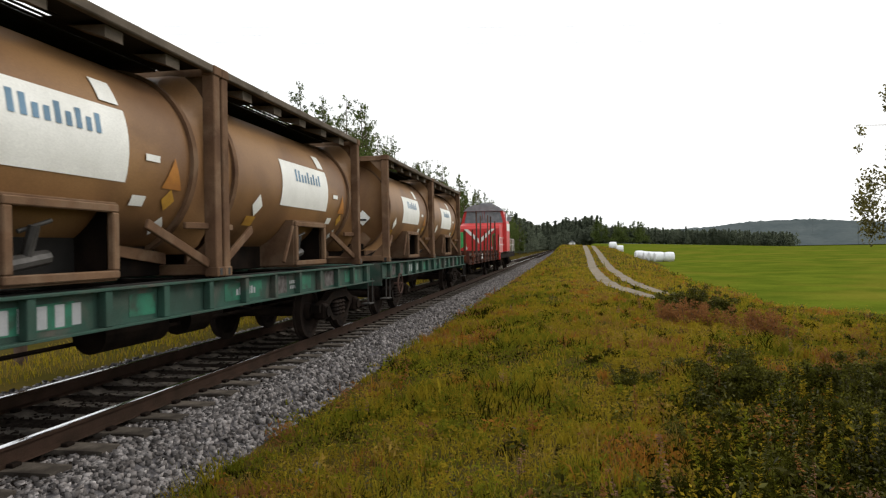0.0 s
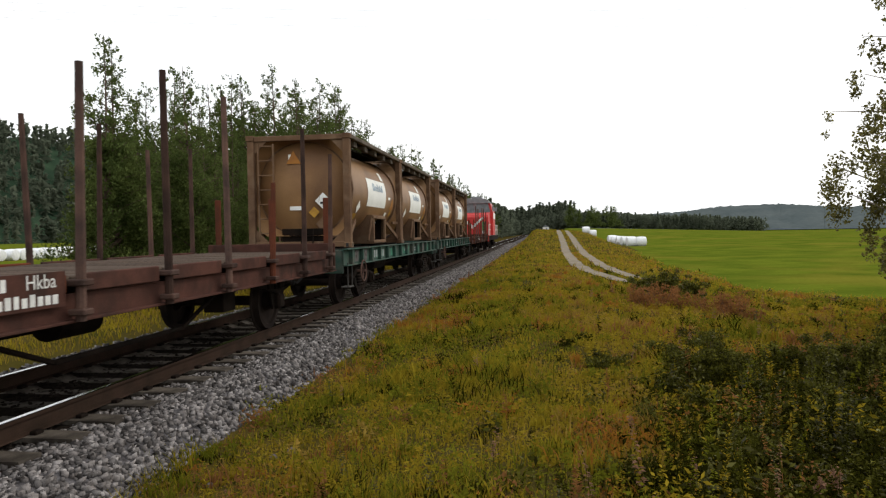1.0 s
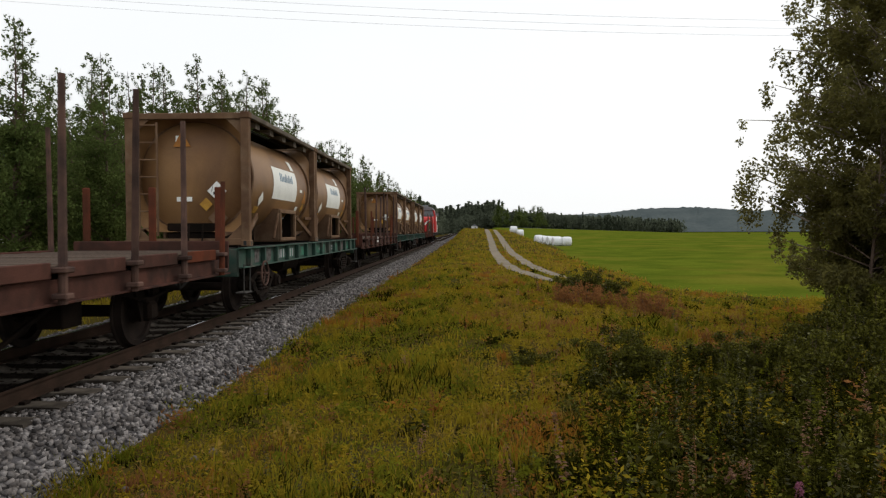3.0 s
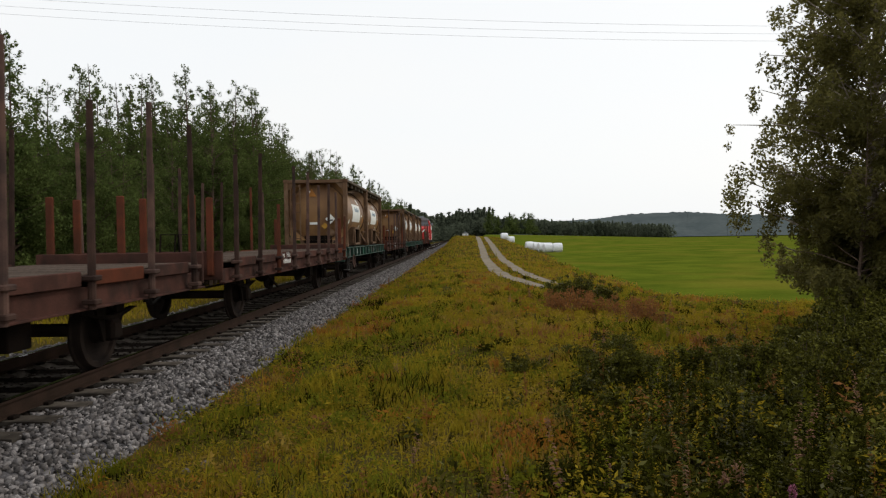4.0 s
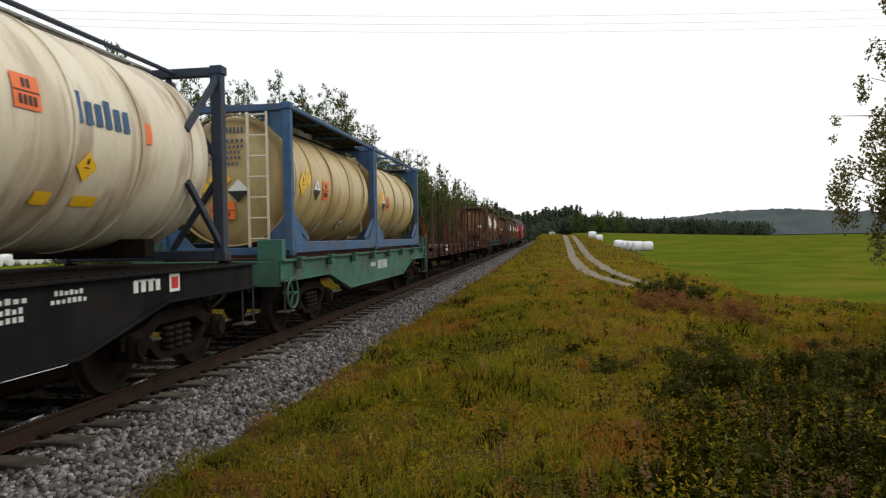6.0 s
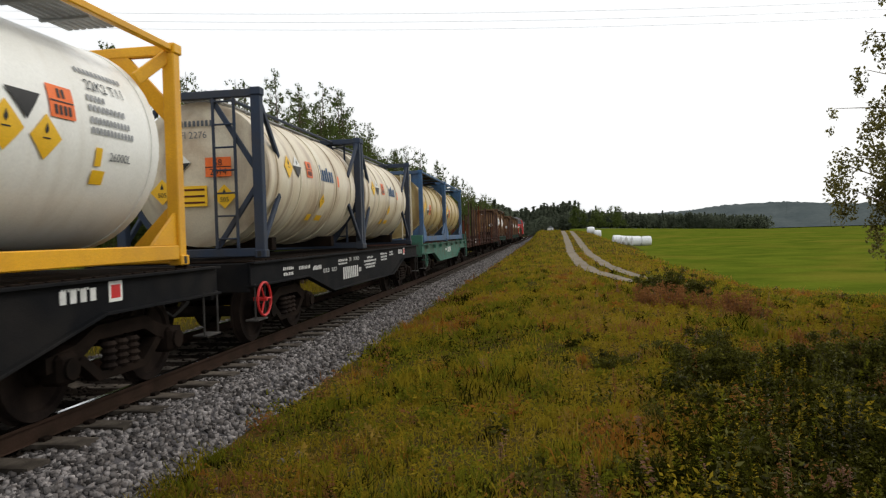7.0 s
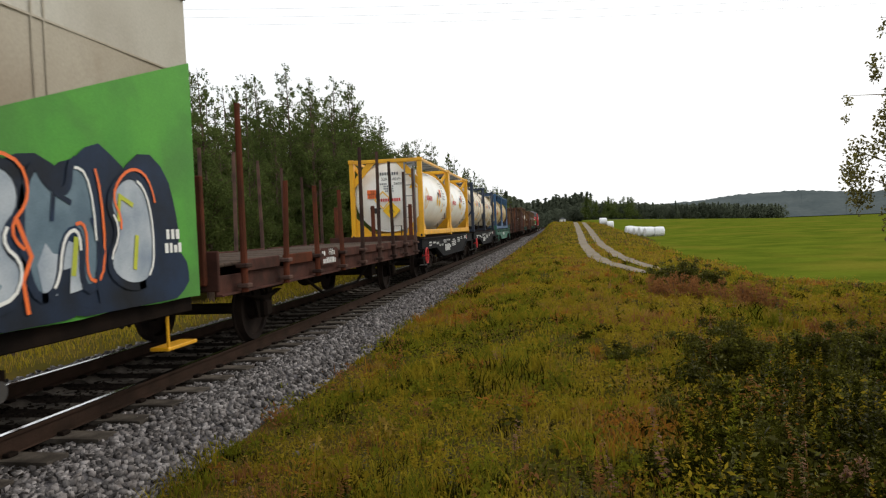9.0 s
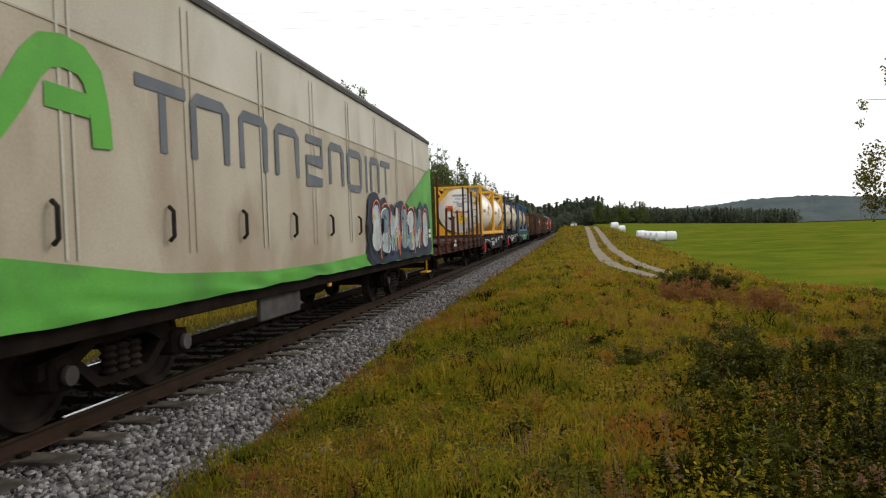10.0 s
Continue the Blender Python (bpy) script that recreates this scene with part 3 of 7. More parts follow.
def build_grass():
    rng = np.random.default_rng(11)
    tall = {"green": [], "dry": [], "herb": [], "dark": [], "lush": [], "orange": []}
    low = {"olive": [], "dark": [], "herb": [], "dry": [], "lush": [], "orange": []}
    for n, m, y0, y1, h0, h1 in ((36000, 170000, -0.5, 9, 0.03, 0.12), (22000, 105000, 9, 22, 0.04, 0.14), (18000, 44000, 22, 60, 0.07, 0.18), (6000, 10000, 60, 150, 0.12, 0.25)):
        ys = rng.uniform(y0, y1, n + m)
        xs = -3.6 + rng.random(n + m) * np.where(ys < 60, np.maximum(15.1, 5 + 0.52 * ys), 12.6)
        for i, (x, y) in enumerate(zip(xs, ys)):
            if on_road(x, y) or x > field_edge(x, y) + 0.8 * rng.random() or (x < -2.75 and rng.random() < 0.35 + 0.75 * smooth(-2.75, -3.55, x + 0.7 * noise.noise((x * 0.9, y * 0.8, 21.0)))):
                continue
            clump = 1.5 * noise.noise((x * 1.3, y * 1.0, 2.0)) + 1.0 * noise.noise((x * 3.1, y * 2.4, 5.0))
            dryness = 1.8 * noise.noise((x * 0.45, y * 0.30, 12.0)) + 1.2 * noise.noise((x * 1.5, y * 1.1, 8.0))
            rusty = 2.0 * noise.noise((x * 0.9, y * 0.7, 9.0))
            right = bank(x, y)
            if right > 0.6 and rng.random() < 0.35:
                continue
            edge = smooth(-2.0, -3.3, x)
            u = rng.random()
            z = ground_z(x, y)
            dry = smooth(0.10, 0.65, dryness) * (1 - 0.8 * right)
            lush = smooth(-0.05, 0.45, -dryness) * (1 - right)
            rust = smooth(0.5, 0.95, rusty + 0.5 * edge) * (1 - 0.6 * right)
            # On the bank the darker leaves stand in for shade.
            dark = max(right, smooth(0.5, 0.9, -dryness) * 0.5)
            withered = "herb" if edge > 0.3 or rng.random() < 0.4 else "orange"
            if i < n:
                k = "green"
                if u < 0.75 * rust:
                    k = withered
                elif u < 0.04 + 0.75 * rust + 0.5 * dry + 0.2 * edge:
                    k = "dry"
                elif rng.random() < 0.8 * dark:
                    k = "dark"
                elif rng.random() < 0.85 * lush:
                    k = "lush"
                h = rng.uniform(h0, h1) * (0.6 + 1.0 * max(0, clump))
                if rng.random() < 0.02:
                    h *= 2.4
                tall[k].append((x, y, z, h))
            else:
                k = "olive"
                if u < 0.03 + 0.75 * rust:
                    k = withered
                elif u < 0.06 + 0.75 * rust + 0.3 * dry:
                    k = "dry"
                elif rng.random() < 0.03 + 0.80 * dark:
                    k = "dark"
                elif rng.random() < 0.85 * lush:
                    k = "lush"
                low[k].append((x, y, z + rng.random() ** 1.3 * (0.03 + 0.22 * max(0, clump + 0.1) + 0.16 * right), 0.011 + 0.0011 * min(y, 60)))
    # tufts standing out of the verge near the line
    for i in range(3000):
        y0 = 3.8 + 30 * rng.random() ** 1.7
        cx = rng.uniform(-3.3, 1.6 + 0.28 * y0)
        patch = noise.noise((cx * 0.7, y0 * 0.5, 44.0))
        if on_road(cx, y0) or cx > field_edge(cx, y0) or rng.random() > 0.55 + 1.6 * patch:
            continue
        warm = noise.noise((cx * 0.45, y0 * 0.30, 12.0))
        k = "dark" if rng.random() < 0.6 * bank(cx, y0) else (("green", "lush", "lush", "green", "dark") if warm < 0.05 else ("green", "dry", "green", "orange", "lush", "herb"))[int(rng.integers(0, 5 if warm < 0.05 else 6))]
        tip, wide = rng.uniform(0.07, 0.18) * (1 + patch), rng.uniform(0.04, 0.14)
        for j in range(int(rng.integers(14, 34))):
            x, y = cx + rng.normal() * wide, y0 + rng.normal() * wide
            tall[k].append((x, y, ground_z(x, y), tip * rng.uniform(0.5, 1.15)))
    for i in range(9000):
        x, y = rng.uniform(-13, -8.6), rng.uniform(2, 45)
        tall["green" if rng.random() < 0.7 else "dry"].append((x, y, ground_z(x, y), rng.uniform(0.06, 0.22)))
    for k, m_, label in (("green", "grass_blade", "yellow-green rough verge grass"), ("dry", "dry_blade", "straw-coloured dry grass in the verge"), ("herb", "rust_herb", "rust-red withered grass among green"), ("dark", "dark_shaded_herb", "dark green rank grass, shade under the shrubs put into its colour"),
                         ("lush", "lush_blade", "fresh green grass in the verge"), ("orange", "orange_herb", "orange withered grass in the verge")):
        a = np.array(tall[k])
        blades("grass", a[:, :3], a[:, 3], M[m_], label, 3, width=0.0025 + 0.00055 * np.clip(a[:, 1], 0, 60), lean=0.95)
    for k, m_, label in (("olive", "olive_herb", "yellow-green low herbs in the verge"), ("dark", "dark_shaded_herb", "dark green low herbs in the verge, shade put into their colour"),
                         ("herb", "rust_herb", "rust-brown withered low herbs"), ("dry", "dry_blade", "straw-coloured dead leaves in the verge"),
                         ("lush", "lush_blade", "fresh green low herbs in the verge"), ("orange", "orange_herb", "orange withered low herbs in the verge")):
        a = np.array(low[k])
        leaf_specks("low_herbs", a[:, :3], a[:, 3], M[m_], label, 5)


def build_stalks():
    """Leafy upright weeds: a thin stem with pairs of narrow leaves, thick on the bank and thin in the verge."""
    rng = np.random.default_rng(303)
    kinds = {"grey_herb": [], "olive_herb": [], "dark_shaded_herb": [], "lush_blade": [], "rust_herb": [], "plume": []}
    stems = {k: [] for k in kinds}
    for i in range(2600):
        y = 3.9 + 17 * rng.random() ** 1.6
        x = rng.uniform(-2.4, 1.0 + 0.5 * y)
        r_ = bank(x, y)
        patch = noise.noise((x * 0.8, y * 0.6, 60.0))
        if on_road(x, y) or x > field_edge(x, y) or rng.random() > 0.10 + 0.35 * max(0.0, patch) + 0.42 * r_:
            continue
        w = (0.16, 0.05, 0.62, 0.07, 0.07, 0.03) if rng.random() < r_ else (0.08, 0.30, 0.10, 0.28, 0.16, 0.08)
        k = list(kinds)[int(rng.choice(6, p=w))]
        h = rng.uniform(0.18, 0.40) + 0.38 * r_ * rng.random()
        g, lean = ground_z(x, y), rng.normal(size=2) * 0.10
        stems[k].append((x, y, g, h))
        n = int(16 + 70 * h)
        t = rng.uniform(0.25, 1.0, n)
        a = rng.uniform(0, 6.28, n)
        long = (0.018 + 0.032 * (1 - t)) * rng.uniform(0.7, 1.2) * (1 + 0.02 * y)
        d = np.stack((np.cos(a), np.sin(a), np.full(n, rng.uniform(0.1, 0.9))), 1)
        p = np.stack((x + lean[0] * t * h, y + lean[1] * t * h, g + t * h), 1)
        side = np.stack((-np.sin(a), np.cos(a), np.zeros(n)), 1) * (long * 0.24)[:, None]
        m = p + d * (long * 0.55)[:, None]
        e = p + d * long[:, None] - np.stack((np.zeros(n), np.zeros(n), long * 0.35), 1)
        kinds[k].append(np.stack((p, m + side, e, m - side), 1).reshape(-1, 3))
    words = {"grey_herb": "grey-green leafy weeds on the bank", "olive_herb": "yellow-green leafy weeds in the verge", "dark_shaded_herb": "dark green leafy weeds on the bank, shade put into their colour",
             "lush_blade": "fresh green leafy weeds in the verge", "rust_herb": "rust-brown withered weeds in the verge", "plume": "pale withered weeds in the verge"}
    for k, lots in kinds.items():
        tagged(new("leafy_weeds", crown_mesh("leafy_weeds", np.concatenate(lots), M[k])), words[k], "weeds", kind="stuff")
        b = np.array(stems[k])
        blades("weed_stems", b[:, :3], b[:, 3], M["dark_shaded_herb" if k != "rust_herb" else "rust_herb"], "thin upright weed stems", 8, width=0.0025, lean=0.25)


ROAD = ((5.2, 26.0), (3.9, 28.5), (3.35, 31.5), (3.05, 35.0), (2.85, 40.0), (2.9, 50.0), (3.0, 60.0), (3.45, 80.0), (4.2, 125.0), (4.8, 160.0), (5.4, 230.0))


def road_x(y):
    return float(np.interp(y, [p[1] for p in ROAD], [p[0] for p in ROAD]))


def on_road(x, y):
    if y < 26.5 or y > 228:
        return False
    d = x - road_x(y)
    slope = (road_x(y + 1) - road_x(y - 1)) / 2
    d /= math.sqrt(1 + slope * slope)
    return 0.36 < abs(d) < 1.05


def build_road():
    ys = list(np.arange(26.5, 90, 0.8)) + list(np.arange(90, 228, 4))
    for side in (-1, 1):
        s = Shape()
        for i, y in enumerate(ys):
            slope = (road_x(y + 1) - road_x(y - 1)) / 2
            k = math.sqrt(1 + slope * slope)
            wob = 0.09 * noise.noise((side * 3.0, y * 0.5, 0))
            for e in (-0.38, 0, 0.38):
                x = road_x(y) + k * (side * 0.70 + e * (1 + 0.3 * noise.noise((y * 0.8, e * 9, side))) + wob)
                s.v.append((x, y, max(ground_z(x, y), ground_z(x + 0.2, y), ground_z(x - 0.2, y)) + (0.035 if e == 0 else 0.03)))
        n = len(ys)
        s.f = [(3 * i + k, 3 * i + k + 1, 3 * i + k + 4, 3 * i + k + 3) for i in range(n - 1) for k in (0, 1)]
        tagged(new("road", s.mesh("road", M["track_dirt"], True)), "pale gravel wheel track of a farm lane through grass", "road", kind="structure")


# ---- plants ----
def leaf_cloud(centres, radii, n, size, rng, flat=0.7):
    """Loose leaves round a set of clump middles: corners and loops for triangles pairs."""
    weight = np.asarray(radii) ** 2
    k = rng.choice(len(centres), n, p=weight / weight.sum())
    d = rng.normal(size=(n, 3))
    d /= np.linalg.norm(d, axis=1)[:, None]
    d *= (rng.random(n) ** 0.5)[:, None] * np.asarray(radii)[k][:, None]
    d[:, 2] *= flat
    p = np.asarray(centres)[k] + d
    u = rng.normal(size=(n, 3))
    u /= np.linalg.norm(u, axis=1)[:, None]
    w = np.cross(u, rng.normal(size=(n, 3)))
    w /= np.linalg.norm(w, axis=1)[:, None]
    s = size * rng.uniform(0.6, 1.4, n)[:, None]
    q = np.stack((p - u * s, p + w * s * 0.55, p + u * s, p - w * s * 0.55), 1)
    return q.reshape(-1, 3)


def crown_mesh(name, q, mat):
    return quick_mesh(name, q, 4, np.arange(len(q)), mat)


def build_tree(name, label, height, spread, leaves, size, seed, leaf, bark, crown_from=0.2, group="", clumps=80, lean=0.0, puff=1.0, droop=0.0):
    """A tapered trunk with limbs, and a crown of leaves in clumps at the limbs' ends."""
    rng = np.random.default_rng(seed)
    tree = thing(name, label, "tree", group)
    trunk = Shape()
    pts = [(lean * t * height + 0.12 * math.sin(3 * t + seed), 0.10 * math.sin(4 * t + seed * 2), t * height) for t in np.linspace(0, 0.97, 8)]
    r0 = height * 0.0105
    for i in range(7):
        trunk.tube(pts[i], pts[i + 1], r0 * (1 - i / 7.6), 8, r0 * (1 - (i + 1) / 7.6), caps=False)
    centres, radii = [], []
    for i in range(clumps):
        t = crown_from + (1 - crown_from) * (i + rng.random()) / clumps
        x = np.interp(t, np.linspace(0, 0.97, 8), [p[0] for p in pts])
        y = np.interp(t, np.linspace(0, 0.97, 8), [p[1] for p in pts])
        u = (t - crown_from) / (1 - crown_from)
        reach = spread * min(1.0, 0.55 + 1.4 * u) * (1.03 - u) ** 1.05 * rng.uniform(0.3, 1.1) + 0.12
        a = rng.uniform(0, 6.28)
        base = Vector((x, y, t * height * 0.96))
        tip = base + Vector((math.cos(a) * reach, math.sin(a) * reach, reach * rng.uniform(0.15, 0.75)))
        mid = (base + tip) / 2 + Vector((0, 0, 0.06 * reach))
        lr = r0 * (1 - t) * 0.30 + 0.005
        trunk.tube(base, mid, lr, 5, lr * 0.6, caps=False)
        trunk.tube(mid, tip, lr * 0.6, 5, lr * 0.2, caps=False)
        for q, k, drop in ((tip, 0.8, 0.25), (base.lerp(tip, 0.72), 1.0, 0.3), (mid, 0.8, 0.1)) if u < 0.55 else ((tip, 0.9, 0.1), (mid, 0.6, 0.05)):
            if u > 0.7 and rng.random() < 0.3:
                continue
            centres.append((q.x + rng.normal() * 0.1, q.y + rng.normal() * 0.1, q.z - drop * height * 0.035))
            radii.append(height * 0.038 * puff * k * rng.uniform(0.6, 1.4) * (1.1 - 0.82 * u))
            if droop:
                centres.append((q.x + rng.normal() * 0.12, q.y + rng.normal() * 0.12, q.z - droop * rng.uniform(0.5, 1.3)))
                radii.append(radii[-1] * 0.8)
    part("trunk", trunk, M[bark], tree)
    part("crown", crown_mesh("crown", leaf_cloud(centres, radii, leaves, size, rng, 1.35), M[leaf]), None, tree)
    return tree


def build_shrub(label, radius, height, leaves, size, seed, leaf="shrub_leaf", name="shrub"):
    rng = np.random.default_rng(seed)
    shrub = thing(name, label, "shrub", "shrubs on the bank")
    stems = Shape()
    centres, radii = [], []
    for i in range(22):
        a, r = rng.uniform(0, 6.28), radius * math.sqrt(rng.random())
        h = height * rng.uniform(0.45, 1.0) * (1 - 0.45 * (r / radius) ** 2)
        tip = (math.cos(a) * r, math.sin(a) * r, h)
        stems.tube((tip[0] * 0.3, tip[1] * 0.3, -0.05), tip, 0.012, 5, 0.004, caps=False)
        for k in (1.0, 0.65, 0.35):
            centres.append((tip[0] * (0.3 + 0.7 * k), tip[1] * (0.3 + 0.7 * k), h * k))
            radii.append(radius * 0.19 * rng.uniform(0.5, 1.3))
    part("woody_base", stems, M["bark_dark"], shrub)
    part("foliage", crown_mesh("foliage", leaf_cloud(centres, radii, leaves, size, rng), M[leaf]), None, shrub)
    return shrub


def stand(ob, x, y, turn=0.0, k=1.0, dz=0.0):
    ob.location, ob.rotation_euler, ob.scale = (x, y, ground_z(x, y) - 0.04 + dz), (0, 0, turn), (k, k, k)
    return ob


def build_plants():
    rng = random.Random(21)
    # the birch on the bank
    stand(build_tree("birch_tree", "tall birch with yellowing small leaves on the bank", 12.8, 3.8, 125000, 0.042, 4, "birch_leaf", "bark", 0.05, clumps=340, puff=0.62, droop=0.42), 9.0, 15.4, 0.5)
    stand(build_tree("birch_tree", "young birch with dense small leaves on the bank", 4.6, 2.0, 22000, 0.040, 8, "birch_leaf", "bark_dark", 0.03, clumps=90, puff=1.2), 8.0, 14.2, 2.5)
    # woodland beside the line
    kinds = [build_tree("birch_tree", "slender woodland birch with dark green leaves", 11.0, 2.7, 24000, 0.054, 31, "wood_leaf", "bark_dark", 0.12, "trees beside the line", clumps=140, puff=0.95),
             build_tree("birch_tree", "slender woodland birch with dark green leaves", 10.0, 2.4, 22000, 0.054, 32, "wood_leaf", "bark_dark", 0.10, "trees beside the line", clumps=140, puff=0.95),
             build_tree("aspen_tree", "woodland aspen with a dense dark crown", 12.0, 3.0, 25000, 0.056, 33, "wood_leaf", "bark_dark", 0.15, "trees beside the line", clumps=140, lean=0.02, puff=0.95)]
    slim = [build_tree("birch_tree", "slender woodland birch with dark green leaves", 11.0, 2.9, 6400, 0.088, 36, "wood_leaf", "bark_dark", 0.12, "trees beside the line", clumps=80),
            build_tree("birch_tree", "slender woodland birch with dark green leaves", 11.0, 2.6, 6200, 0.088, 37, "wood_leaf", "bark_dark", 0.10, "trees beside the line", clumps=80)]
    spots = []
    y = 20.5
    while y < 215:
        far = smooth(50, 140, y)
        for row in range(5 if y < 90 else 3):
            x = -13.0 - row * (2.0 + far) + rng.uniform(-0.8, 0.8) - 0.6 * far
            yy = y + rng.uniform(-0.9, 0.9)
            if yy > abs(x) / 0.665 and not (yy < 25 and row > 1):
                spots.append((x, yy, row))
        y += 1.6 + 3.2 * far
    first = {id(k): True for k in kinds + slim}
    for i, (x, y, row) in enumerate(spots):
        k = kinds[rng.choice((0, 1, 1, 0, 2))]
        tall = float(np.interp(y, (20, 24.5, 26, 33, 36, 53, 57, 75, 85, 220), (9.9, 9.6, 6.6, 7.3, 11.4, 11.8, 11.0, 11.2, 12.0, 12.6)))
        if y > 70 or (row > 2 and y > 40):
            k = rng.choice(slim)
        size = 11.0 if k in slim else (11.0, 10.0, 12.0)[kinds.index(k)]
        ob = k if first[id(k)] else copy_thing(k, Matrix.Identity(4))
        first[id(k)] = False
        stand(ob, x, y, rng.uniform(0, 6.28), tall / size * rng.uniform(0.84, 1.08))
    # shrubs on the bank
    dense = build_shrub("dense dark green willow shrub on the bank", 1.3, 1.7, 11000, 0.042, 51)
    pale = build_shrub("grey-green willow shrub on the bank", 1.1, 1.3, 5000, 0.045, 52)
    low = build_shrub("low leafy raspberry thicket in grass", 0.9, 0.62, 5200, 0.034, 53)
    rusty = build_shrub("rust-red withered fireweed stand", 0.9, 1.0, 1500, 0.04, 54, "rust_herb", "fireweed")
    for proto, places in ((dense, ((1.75, 8.3, 0.34), (2.0, 8.5, 0.36), (3.3, 8.6, 0.42), (3.9, 8.2, 0.48), (4.8, 9.6, 0.55), (5.6, 10.2, 0.62), (5.0, 7.9, 0.55), (4.3, 6.9, 0.42),
                                   (6.4, 10.2, 0.7), (6.9, 12.0, 0.75), (7.7, 12.8, 0.85), (8.6, 13.4, 0.9), (9.6, 14.6, 1.0), (5.6, 8.4, 0.6))),
                          (pale, ((3.0, 20.4, 0.62), (3.6, 20.8, 0.66), (4.1, 20.2, 0.55), (3.5, 7.6, 0.38), (4.3, 8.9, 0.5), (5.9, 11.2, 0.55), (7.4, 13.2, 0.7), (5.0, 6.6, 0.42))),
                          (low, ((1.5, 5.6, 0.5), (2.3, 6.2, 0.7), (2.6, 5.2, 0.7), (1.15, 6.7, 0.4), (3.3, 5.4, 0.8), (1.9, 7.2, 0.5), (2.7, 7.5, 0.7), (0.7, 5.2, 0.35), (2.0, 4.7, 0.5), (3.1, 6.2, 0.8),
                                 (4.2, 5.3, 0.9), (1.3, 8.0, 0.4), (2.6, 9.2, 0.6), (0.9, 9.4, 0.4), (3.4, 10.0, 0.6), (1.6, 10.4, 0.4), (4.4, 10.2, 0.7), (2.6, 11.6, 0.5), (5.0, 11.2, 0.7))),
                          (rusty, ((2.25, 17.0, 0.55), (2.65, 16.6, 0.62), (3.1, 16.9, 0.55), (3.75, 16.2, 0.6), (4.15, 15.6, 0.6), (4.35, 15.0, 0.45), (2.9, 17.8, 0.6), (3.5, 16.8, 0.4)))):
        for i, (x, y, k) in enumerate(places):
            stand(proto if i == 0 else copy_thing(proto, Matrix.Identity(4)), x, y, i * 1.7, k)


def conifer_points(height, spread, rng, n, size):
    """Leaf quads of a conifer: drooping tiers."""
    t = rng.random(n) ** 0.75
    r = spread * (1 - t) ** 0.85 * rng.uniform(0.15, 1.0, n) ** 0.5 * (0.8 + 0.2 * np.sin(t * 55))
    a = rng.uniform(0, 6.28, n)
    p = np.stack((np.cos(a) * r, np.sin(a) * r, height * (0.06 + 0.94 * t) - r * 0.25), 1)
    u = np.stack((np.cos(a), np.sin(a), np.full(n, -0.35)), 1) + rng.normal(size=(n, 3)) * 0.35
    w = rng.normal(size=(n, 3))
    s = size * rng.uniform(0.6, 1.4, n)[:, None]
    return np.stack((p - u * s, p + w * s * 0.4, p + u * s, p - w * s * 0.4), 1).reshape(-1, 3)


def far_trees(name, label, places, seed, mat, n=200):
    """A far belt of wood: many small trees in one mesh."""
    rng = np.random.default_rng(seed)
    out = []
    for x, y, h, conifer in places:
        if conifer:
            q = conifer_points(h, h * 0.16, rng, n, h * 0.044 * (260 / n) ** 0.5)
        else:
            c = rng.normal(size=(12, 3)) * (h * 0.13, h * 0.13, 0.01) + (0, 0, h * 0.5)
            c[:, 2] += h * np.linspace(-0.34, 0.36, 12)
            c[:, :2] *= np.linspace(1.2, 0.25, 12)[:, None]
            q = leaf_cloud(c, h * np.linspace(0.17, 0.10, 12), n, h * 0.04 * (260 / n) ** 0.5, rng)
        out.append(q + (x, y, ground_z(x, y)))
    tagged(new(name, crown_mesh(name, np.concatenate(out), mat)), label, "forest", kind="stuff")


def hill(name, label, path, width, mat, seed, lump):
    """A long wooded ridge along a line of (x, y, height)."""
    s = Shape()
    cols = []
    n = 160
    for i in range(n + 1):
        t = i / n * (len(path) - 1)
        k = min(int(t), len(path) - 2)
        f = t - k
        f = f * f * (3 - 2 * f)
        cols.append([path[k][j] * (1 - f) + path[k + 1][j] * f for j in range(3)])
    prof = ((-1, 0), (-0.6, 0.45), (-0.25, 0.86), (0, 1), (0.35, 0.85), (1, 0))
    for i, (x, y, h) in enumerate(cols):
        d = Vector((x, y)).normalized()
        for w, z in prof:
            q = z * h + lump * noise.noise((i * 0.9, w * 5, seed)) * (0 < z)
            s.v.append((x + d.x * w * width, y + d.y * w * width, q - 3))
    m = len(prof)
    s.f = [(i * m + j, (i + 1) * m + j, (i + 1) * m + j + 1, i * m + j + 1) for i in range(n) for j in range(m - 1)]
    tagged(new(name, s.mesh(name, mat, True)), label, "hill", kind="structure")


